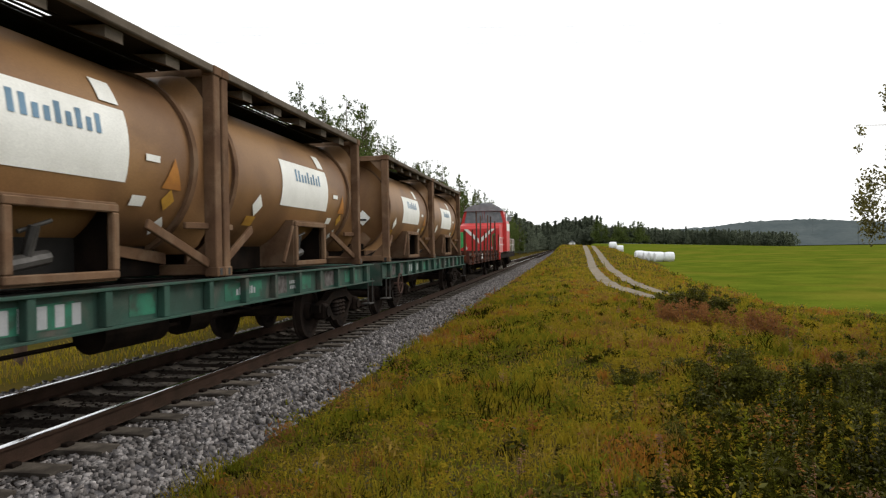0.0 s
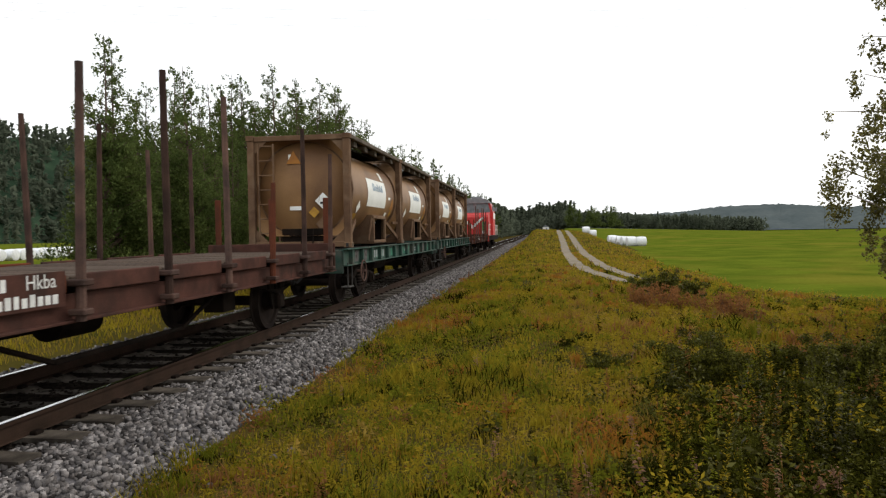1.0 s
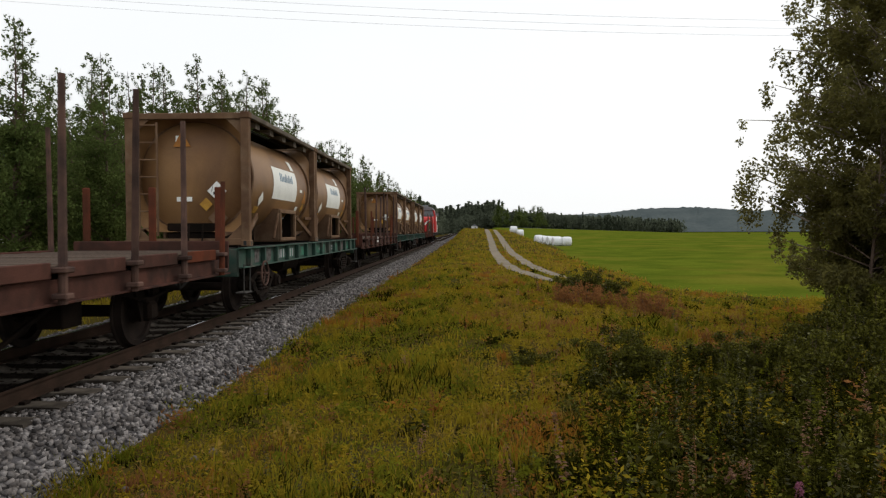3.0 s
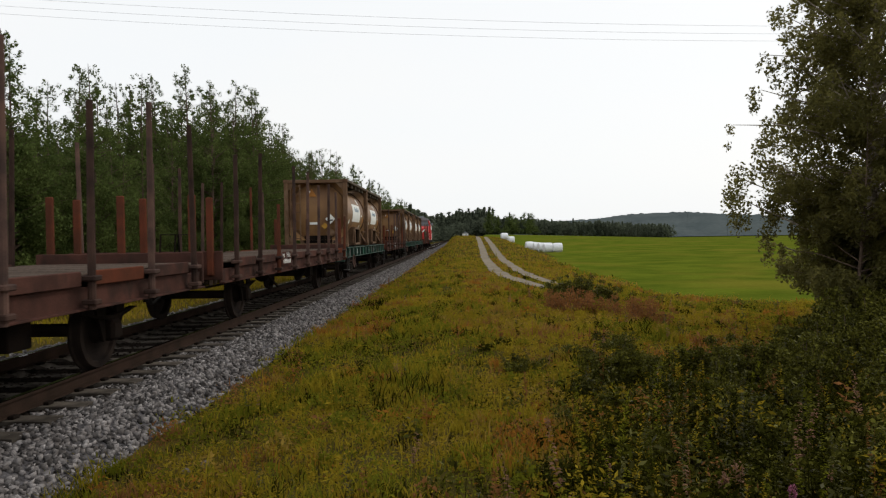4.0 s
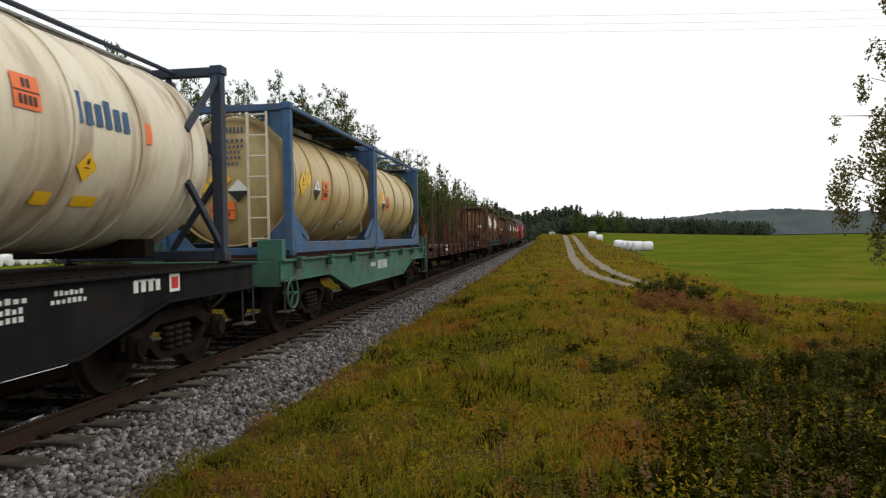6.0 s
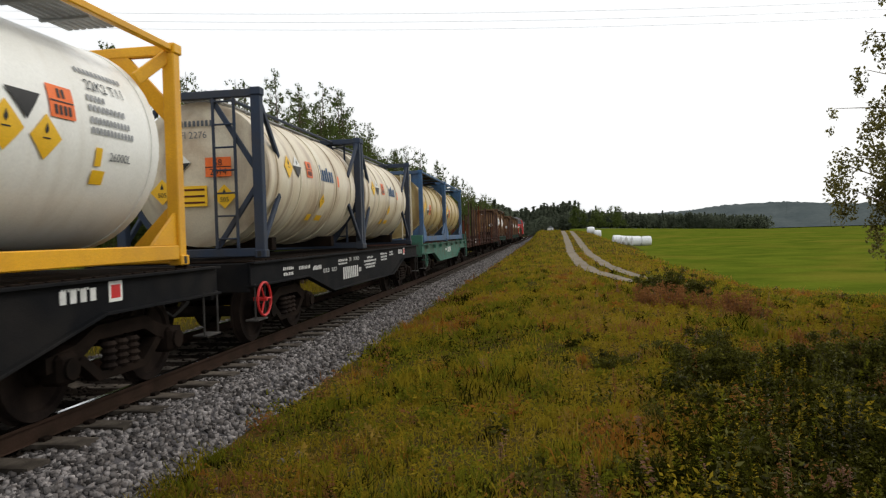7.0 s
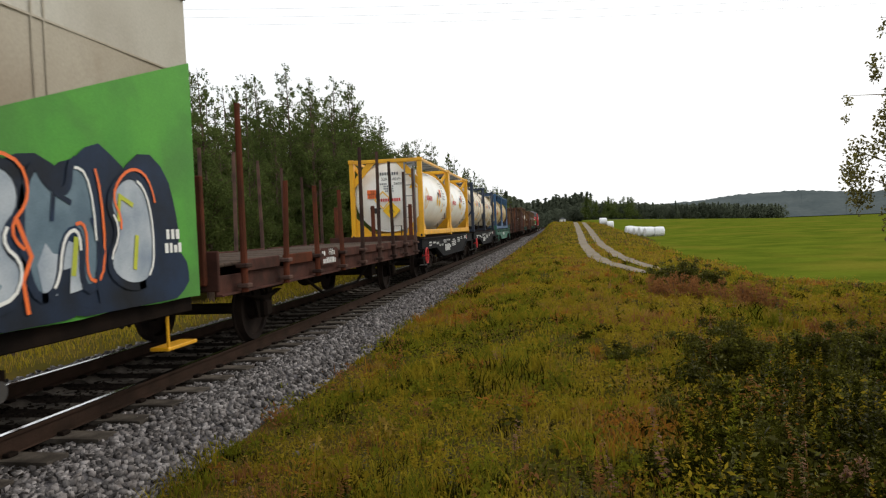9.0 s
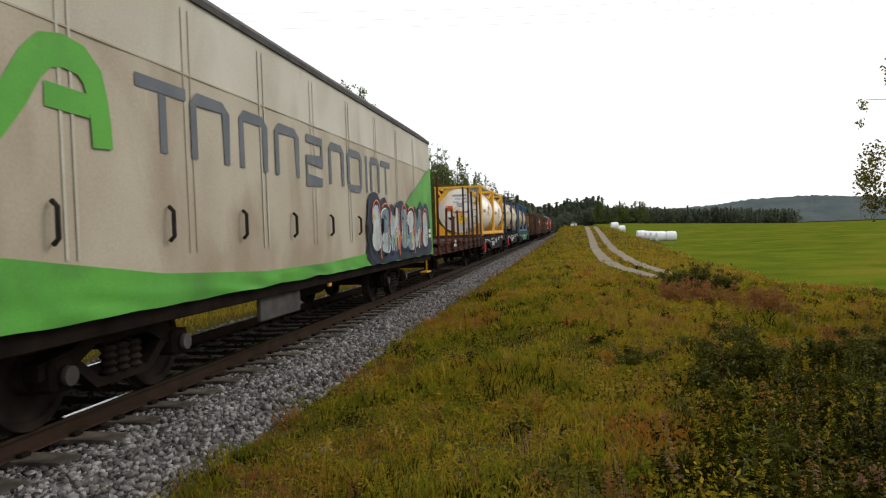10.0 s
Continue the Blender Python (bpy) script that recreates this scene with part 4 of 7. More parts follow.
def build_distance():
    rng = random.Random(77)
    hill("backdrop", "wooded ridge on the horizon, haze in its colour", ((-260, 1500, 26), (60, 1450, 28), (200, 1400, 33), (276, 1400, 37), (340, 1400, 45), (450, 1400, 47.5), (520, 1380, 41), (640, 1350, 35), (900, 1250, 30), (1300, 1050, 26)), 260, M["far_hill"], 2, 3.0)
    hill("backdrop", "dark wooded hill beyond the meadow", ((-700, 100, 100), (-560, 260, 96), (-430, 420, 88), (-330, 640, 76), (-200, 900, 40)), 150, M["far_wood"], 5, 4.0)
    belt, clump = [], []
    for i in range(900):
        t = rng.random()
        x = 6 + t * 96 if rng.random() < 0.88 else -20 + rng.random() * 40
        y = 332 + rng.uniform(0, 34)
        belt.append((x, y, rng.uniform(6.6, 9.2) * (1.0 - 0.22 * t), rng.random() < 0.35))
    for i in range(14):
        clump.append(((16, 24.5, 32)[i % 3] + rng.uniform(-2.2, 2.2), 316 + rng.uniform(0, 8), rng.uniform(8.5, 11.3), i % 4 == 0))
    far_trees("far_forest", "dark belt of mixed forest at the field's end, haze in its colour", belt, 9, M["hazed_needle"])
    far_trees("far_forest", "taller clump of trees before the forest belt", clump, 19, M["wood_leaf"], 900)
    ridge = []
    for i in range(500):
        t = rng.random()
        ridge.append((-40 + t * 60 + rng.uniform(-6, 6), 420 + rng.uniform(0, 160), rng.uniform(10, 17), True))
    for i in range(260):
        ridge.append((-16 + rng.uniform(-16, 4), 215 + rng.random() * 200, rng.uniform(9, 13), rng.random() < 0.5))
    slope = []
    for i in range(2600):
        t = rng.random() * 3
        pts = ((-560, 260, 96), (-430, 420, 88), (-330, 640, 76), (-200, 900, 40))
        k = min(2, int(t))
        f = t - k
        f = f * f * (3 - 2 * f)
        x, y, h = [pts[k][j] * (1 - f) + pts[k + 1][j] * f for j in range(3)]
        d = Vector((x, y)).normalized()
        w = rng.uniform(-1.02, 0.05)
        z = float(np.interp(w, (-1, -0.6, -0.25, 0, 1), (0, 0.45, 0.86, 1, 0))) * h - 4
        slope.append((x + d.x * w * 150, y + d.y * w * 150, z, rng.uniform(11, 17)))
    g = np.random.default_rng(12)
    out = [conifer_points(h, h * 0.2, g, 40, h * 0.12) + (x, y, z) for x, y, z, h in slope]
    tagged(new("far_forest", crown_mesh("far_forest", np.concatenate(out), M["hazed_needle"])), "dark conifer forest over the hillside, haze in its colour", "forest", kind="stuff")
    far_trees("far_forest", "dark forest closing the line in the distance, haze in its colour", ridge, 10, M["hazed_needle"])


def build_poles():
    """Two wooden poles with a wire crossing the line."""
    tops = []
    for x, y, a, top in ((-11.23, 13.1, 0.2, 6.4), (15.5, 16.4, 0.0, 6.15)):
        g = ground_z(x, y)
        pole = thing("utility_pole", "grey wooden utility pole with a crossarm", "pole", "poles of the wire")
        pole.location, pole.rotation_euler = (x, y, g), (0, 0, a)
        h = top - g
        part("pole", Shape().tube((0, 0, -0.3), (0, 0, h), 0.13, 12, 0.085), M["bark_dark"], pole)
        part("crossarm", Shape().box(0, 0, h - 0.25, 0.09, 1.3, 0.1), M["bark_dark"], pole)
        for k in (-0.55, 0.0, 0.55):
            part("insulator", Shape().lathe([(0, 0.0), (0, 0.05), (0.05, 0.055), (0.06, 0.03), (0.12, 0.035), (0.15, 0.0)], 12, pose(0, k, h - 0.18, 90)), M["white_label"], pole)
        tops.append([Vector((x, y + k, top - 0.13)) for k in (-0.55, 0.0, 0.55)])
    for p, q in zip(*tops):
        s = Shape()
        pts = [p.lerp(q, t) - Vector((0, 0, 0.35 * 4 * t * (1 - t))) for t in np.linspace(0, 1, 17)]
        s.path(pts, 0.002, 5)
        tagged(new("wire", s.mesh("wire", M["steel_dark"])), "thin dark overhead wire between poles", "wire", "overhead wires")


def build_fireweed():
    rng = random.Random(4)
    for x, y, h, k, mat, label in ((1.70, 4.5, 0.28, 0.12, "plume", "pale brown withered plume in the verge"), (1.58, 4.42, 0.24, 0.10, "plume", "pale brown withered plume in the verge"), (1.90, 4.2, 0.26, 0.07, "pink", "pink flowering fireweed in the verge")):
        plant = thing("fireweed", label, "plant")
        plant.location = (x, y, ground_z(x, y))
        part("stalk", Shape().tube((0, 0, 0), (0.05, 0, h), 0.007, 6, 0.003), M["olive_herb"], plant)
        c = [(0.05, 0, h - 0.02 * i) for i in range(5)]
        g = np.random.default_rng(int(x * 100))
        part("flower_head", crown_mesh("flower_head", leaf_cloud(c, [k * 0.35] * 5, 160, 0.012, g, 1.4), M[mat]), None, plant)
        part("foliage", crown_mesh("foliage", leaf_cloud([(0.03, 0, h * t) for t in (0.2, 0.4, 0.6)], [0.1] * 3, 90, 0.03, g), M["dark_shaded_herb"]), None, plant)


def build_stones():
    for x, y, r, seed in ((-2.36, 6.0, 0.04, 1), (-2.24, 6.12, 0.045, 2), (-2.62, 5.3, 0.035, 3)):
        s = Shape()
        prof = [(r * 0.8 * math.cos(a), r * math.sin(a)) for a in np.linspace(math.pi, 0, 7)]
        s.lathe(prof, 9)
        s.v = [tuple(Vector(v) * (1 + 0.25 * noise.noise(Vector(v) * 20 + Vector((seed, 0, 0))))) for v in s.v]
        ob = tagged(new("stone", s.mesh("stone", M["field_stone"], True)), "pale rounded stone lying in the grass", "stone", "loose stones")
        ob.location = (x, y, ground_z(x, y) + r * 0.5)


def build_cottage():
    g = ground_z(2.5, 262)
    house = thing("cottage", "small far white-walled cottage with a grey roof", "house")
    house.location, house.scale = (2.8, 262, g), (0.5, 0.5, 0.5)
    part("wall", Shape().box(0, 0, 1.2, 4.4, 5, 2.4), M["white_label"], house)
    part("roof", Shape().prism([(-2.5, 2.4), (2.5, 2.4), (0, 3.9)], 1, -2.8, 2.8), M["loco_grey"], house)
    part("window", Shape().box(0.6, -2.52, 1.4, 0.9, 0.06, 0.9), M["glass"], house)


def build_bales():
    rng = random.Random(3)
    s = Shape()
    prof = [(-0.62, 0.0), (-0.62, 0.45), (-0.56, 0.58), (-0.3, 0.625), (0, 0.635), (0.3, 0.625), (0.56, 0.58), (0.62, 0.45), (0.62, 0.0)]
    s.lathe(prof, 22)
    me = s.mesh("wrapped_bale", M["bale"], True)
    places = [(12.95, 92.6, 4), (11.75, 92.8, 12), (12.1, 95.6, 8), (11.7, 98.4, 14), (11.35, 101.2, 5), (11.0, 104.0, -4), (10.75, 106.6, 10), (8.15, 124.0, 6), (9.3, 124.3, -8)]
    places += [(-52.5 - 3 * math.sin(i * 0.09) + rng.uniform(-0.3, 0.3), 58 + i * 1.6, rng.uniform(-15, 15)) for i in range(38)]
    for x, y, a in places:
        ob = tagged(new("wrapped_bale", me), "round hay bale in white plastic wrap on grass", "hay bale", "bales at the field's edge")
        ob.location, ob.rotation_euler = (x, y, ground_z(x, y) + 0.58), (0, 0, radians(90 + a))


build_ground()
build_track()
build_road()
build_bales()
build_poles()
build_fireweed()
build_cottage()
build_stones()
build_distance()
build_plants()


# ---- the train: common parts ----
def bars(shape, x, y, z, w, h, count, rng, gap=0.25, face=1):
    """A row of small upright strokes that stands in for writing, on a side face; y runs along the vehicle."""
    step = w / count
    for i in range(count):
        k = step * (1 - gap) * rng.uniform(0.75, 1.0)
        hh = h * rng.choice((1.0, 1.0, 0.78))
        shape.box(x, y - w / 2 + step * (i + 0.5), z + (hh - h) / 2, 0.003, k, hh, 0.001)
    return shape


def lettering(text, size, m, mat, parent, name="lettering"):
    """Words in the built-in font, as a thin mesh in the pose m."""
    cu = bpy.data.curves.new("lettering", "FONT")
    cu.body, cu.size, cu.extrude, cu.align_x, cu.resolution_u = text, size, 0.001, "CENTER", 3
    tmp = bpy.data.objects.new("lettering", cu)
    me = bpy.data.meshes.new_from_object(tmp)
    bpy.data.objects.remove(tmp)
    me.transform(m)
    me.materials.clear()
    me.materials.append(mat)
    return part(name, me, None, parent)


SIDE = pose(0, 0, 0, 90, 0, 90)       # text on a face that looks to +x, running along +y
REAR = pose(0, 0, 0, 90, 0, 0)        # text on a face that looks to -y


def at(x, y, z, m):
    return Matrix.Translation((x, y, z)) @ m


def ribbon(pts, width, x):
    """A painted line of even width through (y, z) points on a side face."""
    s = Shape()
    for i, (y, z) in enumerate(pts):
        a, b = pts[max(0, i - 1)], pts[min(len(pts) - 1, i + 1)]
        dy, dz = b[0] - a[0], b[1] - a[1]
        k = math.hypot(dy, dz) or 1
        if 0 < i < len(pts) - 1:
            e = math.hypot(y - a[0], z - a[1]) or 1
            cosh = abs(((y - a[0]) * dy + (z - a[1]) * dz) / (e * k))
            w = width / 2 / max(0.6, cosh)
        else:
            w = width / 2
        s.v += [(x, y - dz / k * w, z + dy / k * w), (x, y + dz / k * w, z - dy / k * w)]
    s.f = [(2 * i, 2 * i + 1, 2 * i + 3, 2 * i + 2) for i in range(len(pts) - 1)]
    return s


def outlined(shape, x, y, z, w, h, count, gap=0.45):
    """A row of even upright bars that stands in for painted numerals."""
    step = w / count
    for i in range(count):
        shape.box(x, y - w / 2 + step * (i + 0.5), z, 0.003, step * (1 - gap), h, 0.001)
    return shape


class Tank:
    """Where a tank's shell is, to lay decals on it."""

    def __init__(self, r, zc, half):
        self.r, self.zc, self.half = r, zc, half

    def side(self, y, h, lift=0.012):
        """The place on the near side at y, h metres round from the height of the axis."""
        a = h / self.r
        return ((self.r + lift) * math.cos(a), y, self.zc + (self.r + lift) * math.sin(a))

    def decal(self, pts, lift=0.012):
        """A convex outline of (y, h) points laid round the shell in fine strips."""
        s = Shape()
        lo, hi, n = min(h for _, h in pts), max(h for _, h in pts), 10
        for i in range(n + 1):
            h = lo + (hi - lo) * min(max(i / n, 0.001), 0.999)
            cut = []
            for (y0, h0), (y1, h1) in zip(pts, pts[1:] + pts[:1]):
                if (h0 - h) * (h1 - h) <= 0 and h0 != h1:
                    cut.append(y0 + (y1 - y0) * (h - h0) / (h1 - h0))
            s.v += [self.side(min(cut), h, lift), self.side(max(cut), h, lift)]
        s.f = [(2 * i, 2 * i + 1, 2 * i + 3, 2 * i + 2) for i in range(n)]
        return s

    def end(self, x, z, lift=0.02):
        rr = math.hypot(x, z - self.zc) / self.r
        return (x, -self.half + 0.30 * min(1, rr) ** 2.2 - lift, z)

    def end_decal(self, pts, lift=0.02):
        s = Shape()
        y = min(self.end(x, z, lift)[1] for x, z in pts)
        s.add([(x, y, z) for x, z in pts] + [(x, y + 0.012, z) for x, z in pts],
              [tuple(range(len(pts)))] + [(i, (i + 1) % len(pts), len(pts) + (i + 1) % len(pts), len(pts) + i) for i in range(len(pts))])
        return s


def diamond(y, h, k):
    return [(y - k, h), (y, h - k), (y + k, h), (y, h + k)]


def rect(y, h, w, t):
    return [(y - w / 2, h - t / 2), (y + w / 2, h - t / 2), (y + w / 2, h + t / 2), (y - w / 2, h + t / 2)]


def placard_marks(c, t):
    """Small printed signs on the placards of the near side."""
    for ob in list(c.children):
        kind = ob.name.split(".")[0]
        if kind not in ("hazard_diamond", "danger_plate") or ob.data.vertices[0].co.x < 0.3:
            continue
        ys = [v.co.y for v in ob.data.vertices]
        hs = [math.asin(max(-1, min(1, (v.co.z - t.zc) / (t.r + 0.012)))) * t.r for v in ob.data.vertices]
        y, h, k = sum(ys) / len(ys), (min(hs) + max(hs)) / 2, (max(ys) - min(ys)) / 2
        if kind == "hazard_diamond":
            drop = [(y - 0.13 * k, h + 0.28 * k), (y - 0.02 * k, h + 0.12 * k), (y + 0.13 * k, h + 0.28 * k), (y + 0.10 * k, h + 0.42 * k), (y + 0.02 * k, h + 0.62 * k), (y - 0.06 * k, h + 0.45 * k)]
            part("pictogram", t.decal(drop, 0.017), M["black_print"], ob)
            part("pictogram", t.decal(rect(y, h - 0.05 * k, 0.5 * k, 0.06 * k), 0.017), M["black_print"], ob)
        else:
            for q in (0.45, -0.45):
                for j in range(4 if q < 0 else 2):
                    n = 4 if q < 0 else 2
                    part("plate_stroke", t.decal(rect(y + (j - (n - 1) / 2) * 0.36 * k, h + q * k, 0.22 * k, 0.5 * k), 0.017), M["black_print"], ob)
            part("plate_stroke", t.decal(rect(y, h, 1.9 * k, 0.07 * k), 0.017), M["black_print"], ob)


def shell(t, ends=0.30):
    s = Shape()
    prof = [(-t.half, 0.0)]
    for k in (0.25, 0.5, 0.7, 0.85, 0.95, 1.0):
        prof.append((-t.half + ends * k ** 2.2, t.r * k))
    prof += [(y, r) for y, r in [(-p, q) for p, q in prof][::-1]]
    s.lathe(prof, 56, Matrix.Translation((0, 0, t.zc)))
    return s


def ring(t, y, w=0.06, lift=0.03):
    return Shape().lathe([(y - w / 2, t.r), (y - w / 2, t.r + lift), (y + w / 2, t.r + lift), (y + w / 2, t.r)], 48, Matrix.Translation((0, 0, t.zc)))


def ladder(name, parent, mat, x, y, z0, z1, w=0.36):
    s = Shape()
    for k in (-1, 1):
        s.box(x + k * w / 2, y, (z0 + z1) / 2, 0.045, 0.03, z1 - z0)
    n = int((z1 - z0) / 0.3)
    for i in range(n):
        z = z0 + 0.15 + i * (z1 - z0 - 0.2) / max(1, n - 1)
        s.tube((x - w / 2, y, z), (x + w / 2, y, z), 0.016, 6)
    part(name, s, mat, parent)


L, W, H = 6.058, 2.438, 2.591


def corner_frame(c, mat, post=0.15, top=True):
    """Four posts with corner castings, and the cross beams of both ends."""
    for sx in (-1, 1):
        for sy in (-1, 1):
            p = Shape()
            x, y = sx * (W / 2 - post / 2 - 0.01), sy * (L / 2 - post / 2 - 0.01)
            p.box(x, y, H / 2, post, post, H - 0.22)
            p.box(x + sx * 0.01, y + sy * 0.01, 0.06, post + 0.02, post + 0.03, 0.12)
            p.box(x + sx * 0.01, y + sy * 0.01, H - 0.06, post + 0.02, post + 0.03, 0.12)
            post_ob = part("corner_post", p, mat, c)
            hole = Shape().box(x + sx * (post / 2 + 0.021), y, 0.06, 0.004, 0.06, 0.085, 0.001)
            hole.box(x, y + sy * (post / 2 + 0.026), 0.06, 0.06, 0.004, 0.085, 0.001)
            part("casting_hole", hole, M["black_print"], post_ob)
    for sy in (-1, 1):
        y = sy * (L / 2 - 0.08)
        for name, z, h in (("end_top_beam", H - 0.075, 0.12), ("end_bottom_beam", 0.085, 0.13)):
            part(name, Shape().box(0, y, z, W - 2 * post - 0.02, 0.11, h), mat, c)


def gussets(c, mat, k=0.42, sides=(-1, 1), z_top=True):
    """Flat corner plates of the end frames, cut at 45 degrees."""
    for sy in (-1, 1):
        y = sy * (L / 2 - 0.09)
        for sx in (-1, 1):
            x = sx * (W / 2 - 0.16)
            s = Shape().prism([(x, 0.15), (x - sx * k, 0.15), (x, 0.15 + k)], 1, y - 0.02, y + 0.02)
            part("corner_plate", s, mat, c)
            if z_top:
                s = Shape().prism([(x, H - 0.13), (x - sx * k, H - 0.13), (x, H - 0.13 - k)], 1, y - 0.02, y + 0.02)
                part("corner_plate", s, mat, c)


def top_rail(c, mat, w=0.08, h=0.09):
    for sx in (-1, 1):
        part("top_side_rail", Shape().box(sx * (W / 2 - 0.06), 0, H - 0.06, w, L - 0.34, h), mat, c)


def bottom_rail(c, mat, h=0.2, z=0.13):
    for sx in (-1, 1):
        part("bottom_side_rail", Shape().box(sx * (W / 2 - 0.075), 0, z, 0.12, L - 0.34, h), mat, c)


def top_walk(c, y0, y1, x0=0.35, x1=1.05):
    s = Shape()
    n = 7
    for i in range(n):
        s.box(x0 + (x1 - x0) * (i + 0.5) / n, (y0 + y1) / 2, H - 0.05, (x1 - x0) / n * 0.7, y1 - y0, 0.03, 0.004)
    for k in range(6):
        s.box((x0 + x1) / 2, y0 + (y1 - y0) * (k + 0.5) / 6, H - 0.075, x1 - x0, 0.05, 0.03, 0.004)
    part("walkway", s, M["walkway"], c)


def brown_container(seed):
    rng = random.Random(seed)
    c = thing("tank_container", "dusty brown tank container in a brown steel frame", "tank container", "brown tank containers")
    t = Tank(1.10, 1.36, 2.86)
    part("tank", shell(t), M["brown_tank"], c, smooth=True)
    for y in (-2.52, 2.52):
        part("saddle_ring", ring(t, y, 0.10, 0.05), M["brown_frame"], c, smooth=True)
    corner_frame(c, M["brown_frame"], 0.16)
    for sy in (-1, 1):
        skirt = Shape()
        n = 48
        for k, (y, f) in enumerate(((2.50, 0.0), (2.66, 0.25), (2.84, 1.0))):
            for i in range(n):
                a = 2 * math.pi * i / n
                ca, sa = math.cos(a), math.sin(a)
                q = min(1.07 / max(1e-6, abs(ca)), (1.12 if sa > 0 else 1.08) / max(1e-6, abs(sa)))
                r = (t.r + 0.01) * (1 - f) + min(q, 1.38) * f
                skirt.v.append((r * ca, sy * y, t.zc + r * sa))
        skirt.f = [(k * n + i, k * n + (i + 1) % n, (k + 1) * n + (i + 1) % n, (k + 1) * n + i) for k in range(2) for i in range(n)]
        part("end_skirt", skirt, M["brown_tank"], c, "flared brown sheet between tank and end frame", True)
    gussets(c, M["brown_frame"], 0.3)
    for sx in (-1, 1):
        edge = Shape().box(sx * (W / 2 - 0.05), 0, H - 0.05, 0.09, L - 0.36, 0.10)
        edge.prism([(sx * (W / 2 - 0.1), H - 0.005), (sx * (W / 2 - 0.1), H - 0.03), (sx * 0.62, H + 0.0), (sx * 0.62, H + 0.025)], 1, -L / 2 + 0.2, L / 2 - 0.2)
        part("roof_edge", edge, M["brown_roof"], c, "grey-brown folded roof edge sheet")
        for k in range(5):
            y = -2.1 + k * 1.05
            part("roof_bracket", Shape().prism([(sx * (W / 2 - 0.1), H - 0.1), (sx * (W / 2 - 0.1), H - 0.22), (sx * 0.72, H - 0.08)], 1, y - 0.14, y + 0.14), M["brown_roof"], c)
    part("walkway", Shape().box(0, 0, H - 0.055, 1.0, L - 0.5, 0.03), M["dark_strip"], c)
    for sx in (-1, 1):
        for y0, y1 in ((-2.85, -1.1), (0.75, 2.85)):
            part("roof_cover", Shape().box(sx * 0.80, (y0 + y1) / 2, H - 0.04, 0.60, y1 - y0, 0.012, 0.002), M["dark_strip"], c, "dark cover sheet beside the walkway")
        for x, w in ((0.53, 0.05), (0.62, 0.04), (0.72, 0.05), (0.95, 0.32)):
            part("roof_slat", Shape().box(sx * x, -0.17, H - 0.04, w, 1.84, 0.012, 0.002), M["dark_strip"], c)
    for sx in (-1, 1):
        for sy in (-1, 1):
            b = Shape().beam((sx * 1.10, sy * 2.86, 0.16), (sx * 0.98, sy * 1.75, 0.62), 0.05, 0.11)
            b.beam((sx * 1.10, sy * 2.86, 0.62), (sx * 1.02, sy * 2.45, 0.62), 0.05, 0.08)
            part("saddle_brace", b, M["brown_frame"], c)
            skirt = Shape().prism([(sy * 2.8, 0.16), (sy * 1.6, 0.30), (sy * 1.6, 0.42), (sy * 2.8, 0.30)], 0, sx * 0.55 - 0.02, sx * 0.55 + 0.02)
            part("saddle_plate", skirt, M["brown_frame"], c)
    for sx in (-1, 1):
        cab = Shape()
        y0, y1, z0, z1, x1 = -0.38, 1.08, 0.06, 0.78, sx * 1.12
        cab.box(x1 - sx * 0.03, (y0 + y1) / 2, z1 - 0.04, 0.07, y1 - y0, 0.08)
        cab.box(x1 - sx * 0.03, (y0 + y1) / 2, z0 + 0.04, 0.07, y1 - y0, 0.08)
        cab.box(x1 - sx * 0.03, y0 + 0.05, (z0 + z1) / 2, 0.07, 0.10, z1 - z0 - 0.16)
        cab.box(x1 - sx * 0.03, y1 - 0.05, (z0 + z1) / 2, 0.07, 0.10, z1 - z0 - 0.16)
        cab.box(x1 - sx * 0.35, y0 - 0.012, (z0 + z1) / 2, 0.62, 0.02, z1 - z0)
        cab.box(x1 - sx * 0.35, y1 + 0.012, (z0 + z1) / 2, 0.62, 0.02, z1 - z0)
        cab.box(x1 - sx * 0.35, (y0 + y1) / 2, z0 - 0.012, 0.62, y1 - y0, 0.02)
        cab.box(x1 - sx * 0.35, (y0 + y1) / 2, z1 + 0.012, 0.62, y1 - y0 + 0.04, 0.02)
        cabinet = part("valve_cabinet", cab, M["brown_frame"], c)
        valve = Shape().tube((sx * 0.9, -0.25, 0.2), (sx * 0.9, 0.35, 0.28), 0.07, 10)
        valve.tube((sx * 0.9, 0.1, 0.25), (sx * 0.98, 0.12, 0.55), 0.05, 10)
        valve.tube((sx * 0.9, 0.02, 0.5), (sx * 1.0, 0.3, 0.6), 0.02, 8)
        valve.lathe([(0, 0.11), (0.06, 0.11), (0.06, 0.0)], 14, pose(sx * 0.95, -0.3, 0.22))
        part("valve", valve, M["valve"], cabinet, "greasy grey discharge valve")
        # Dark panel and sheets paint the shade inside the open cabinet.
        part("cabinet_back", Shape().box(sx * 0.62, (y0 + y1) / 2, 0.42, 0.03, y1 - y0, 0.7), M["dark_strip"], cabinet)
        inner_shade = Shape().box(x1 - sx * 0.38, y0 + 0.012, (z0 + z1) / 2, 0.50, 0.012, z1 - z0 - 0.04).box(x1 - sx * 0.38, y1 - 0.012, (z0 + z1) / 2, 0.50, 0.012, z1 - z0 - 0.04)
        inner_shade.box(x1 - sx * 0.38, (y0 + y1) / 2, z0 + 0.012, 0.50, y1 - y0 - 0.03, 0.012).box(x1 - sx * 0.38, (y0 + y1) / 2, z1 - 0.012, 0.50, y1 - y0 - 0.03, 0.012)
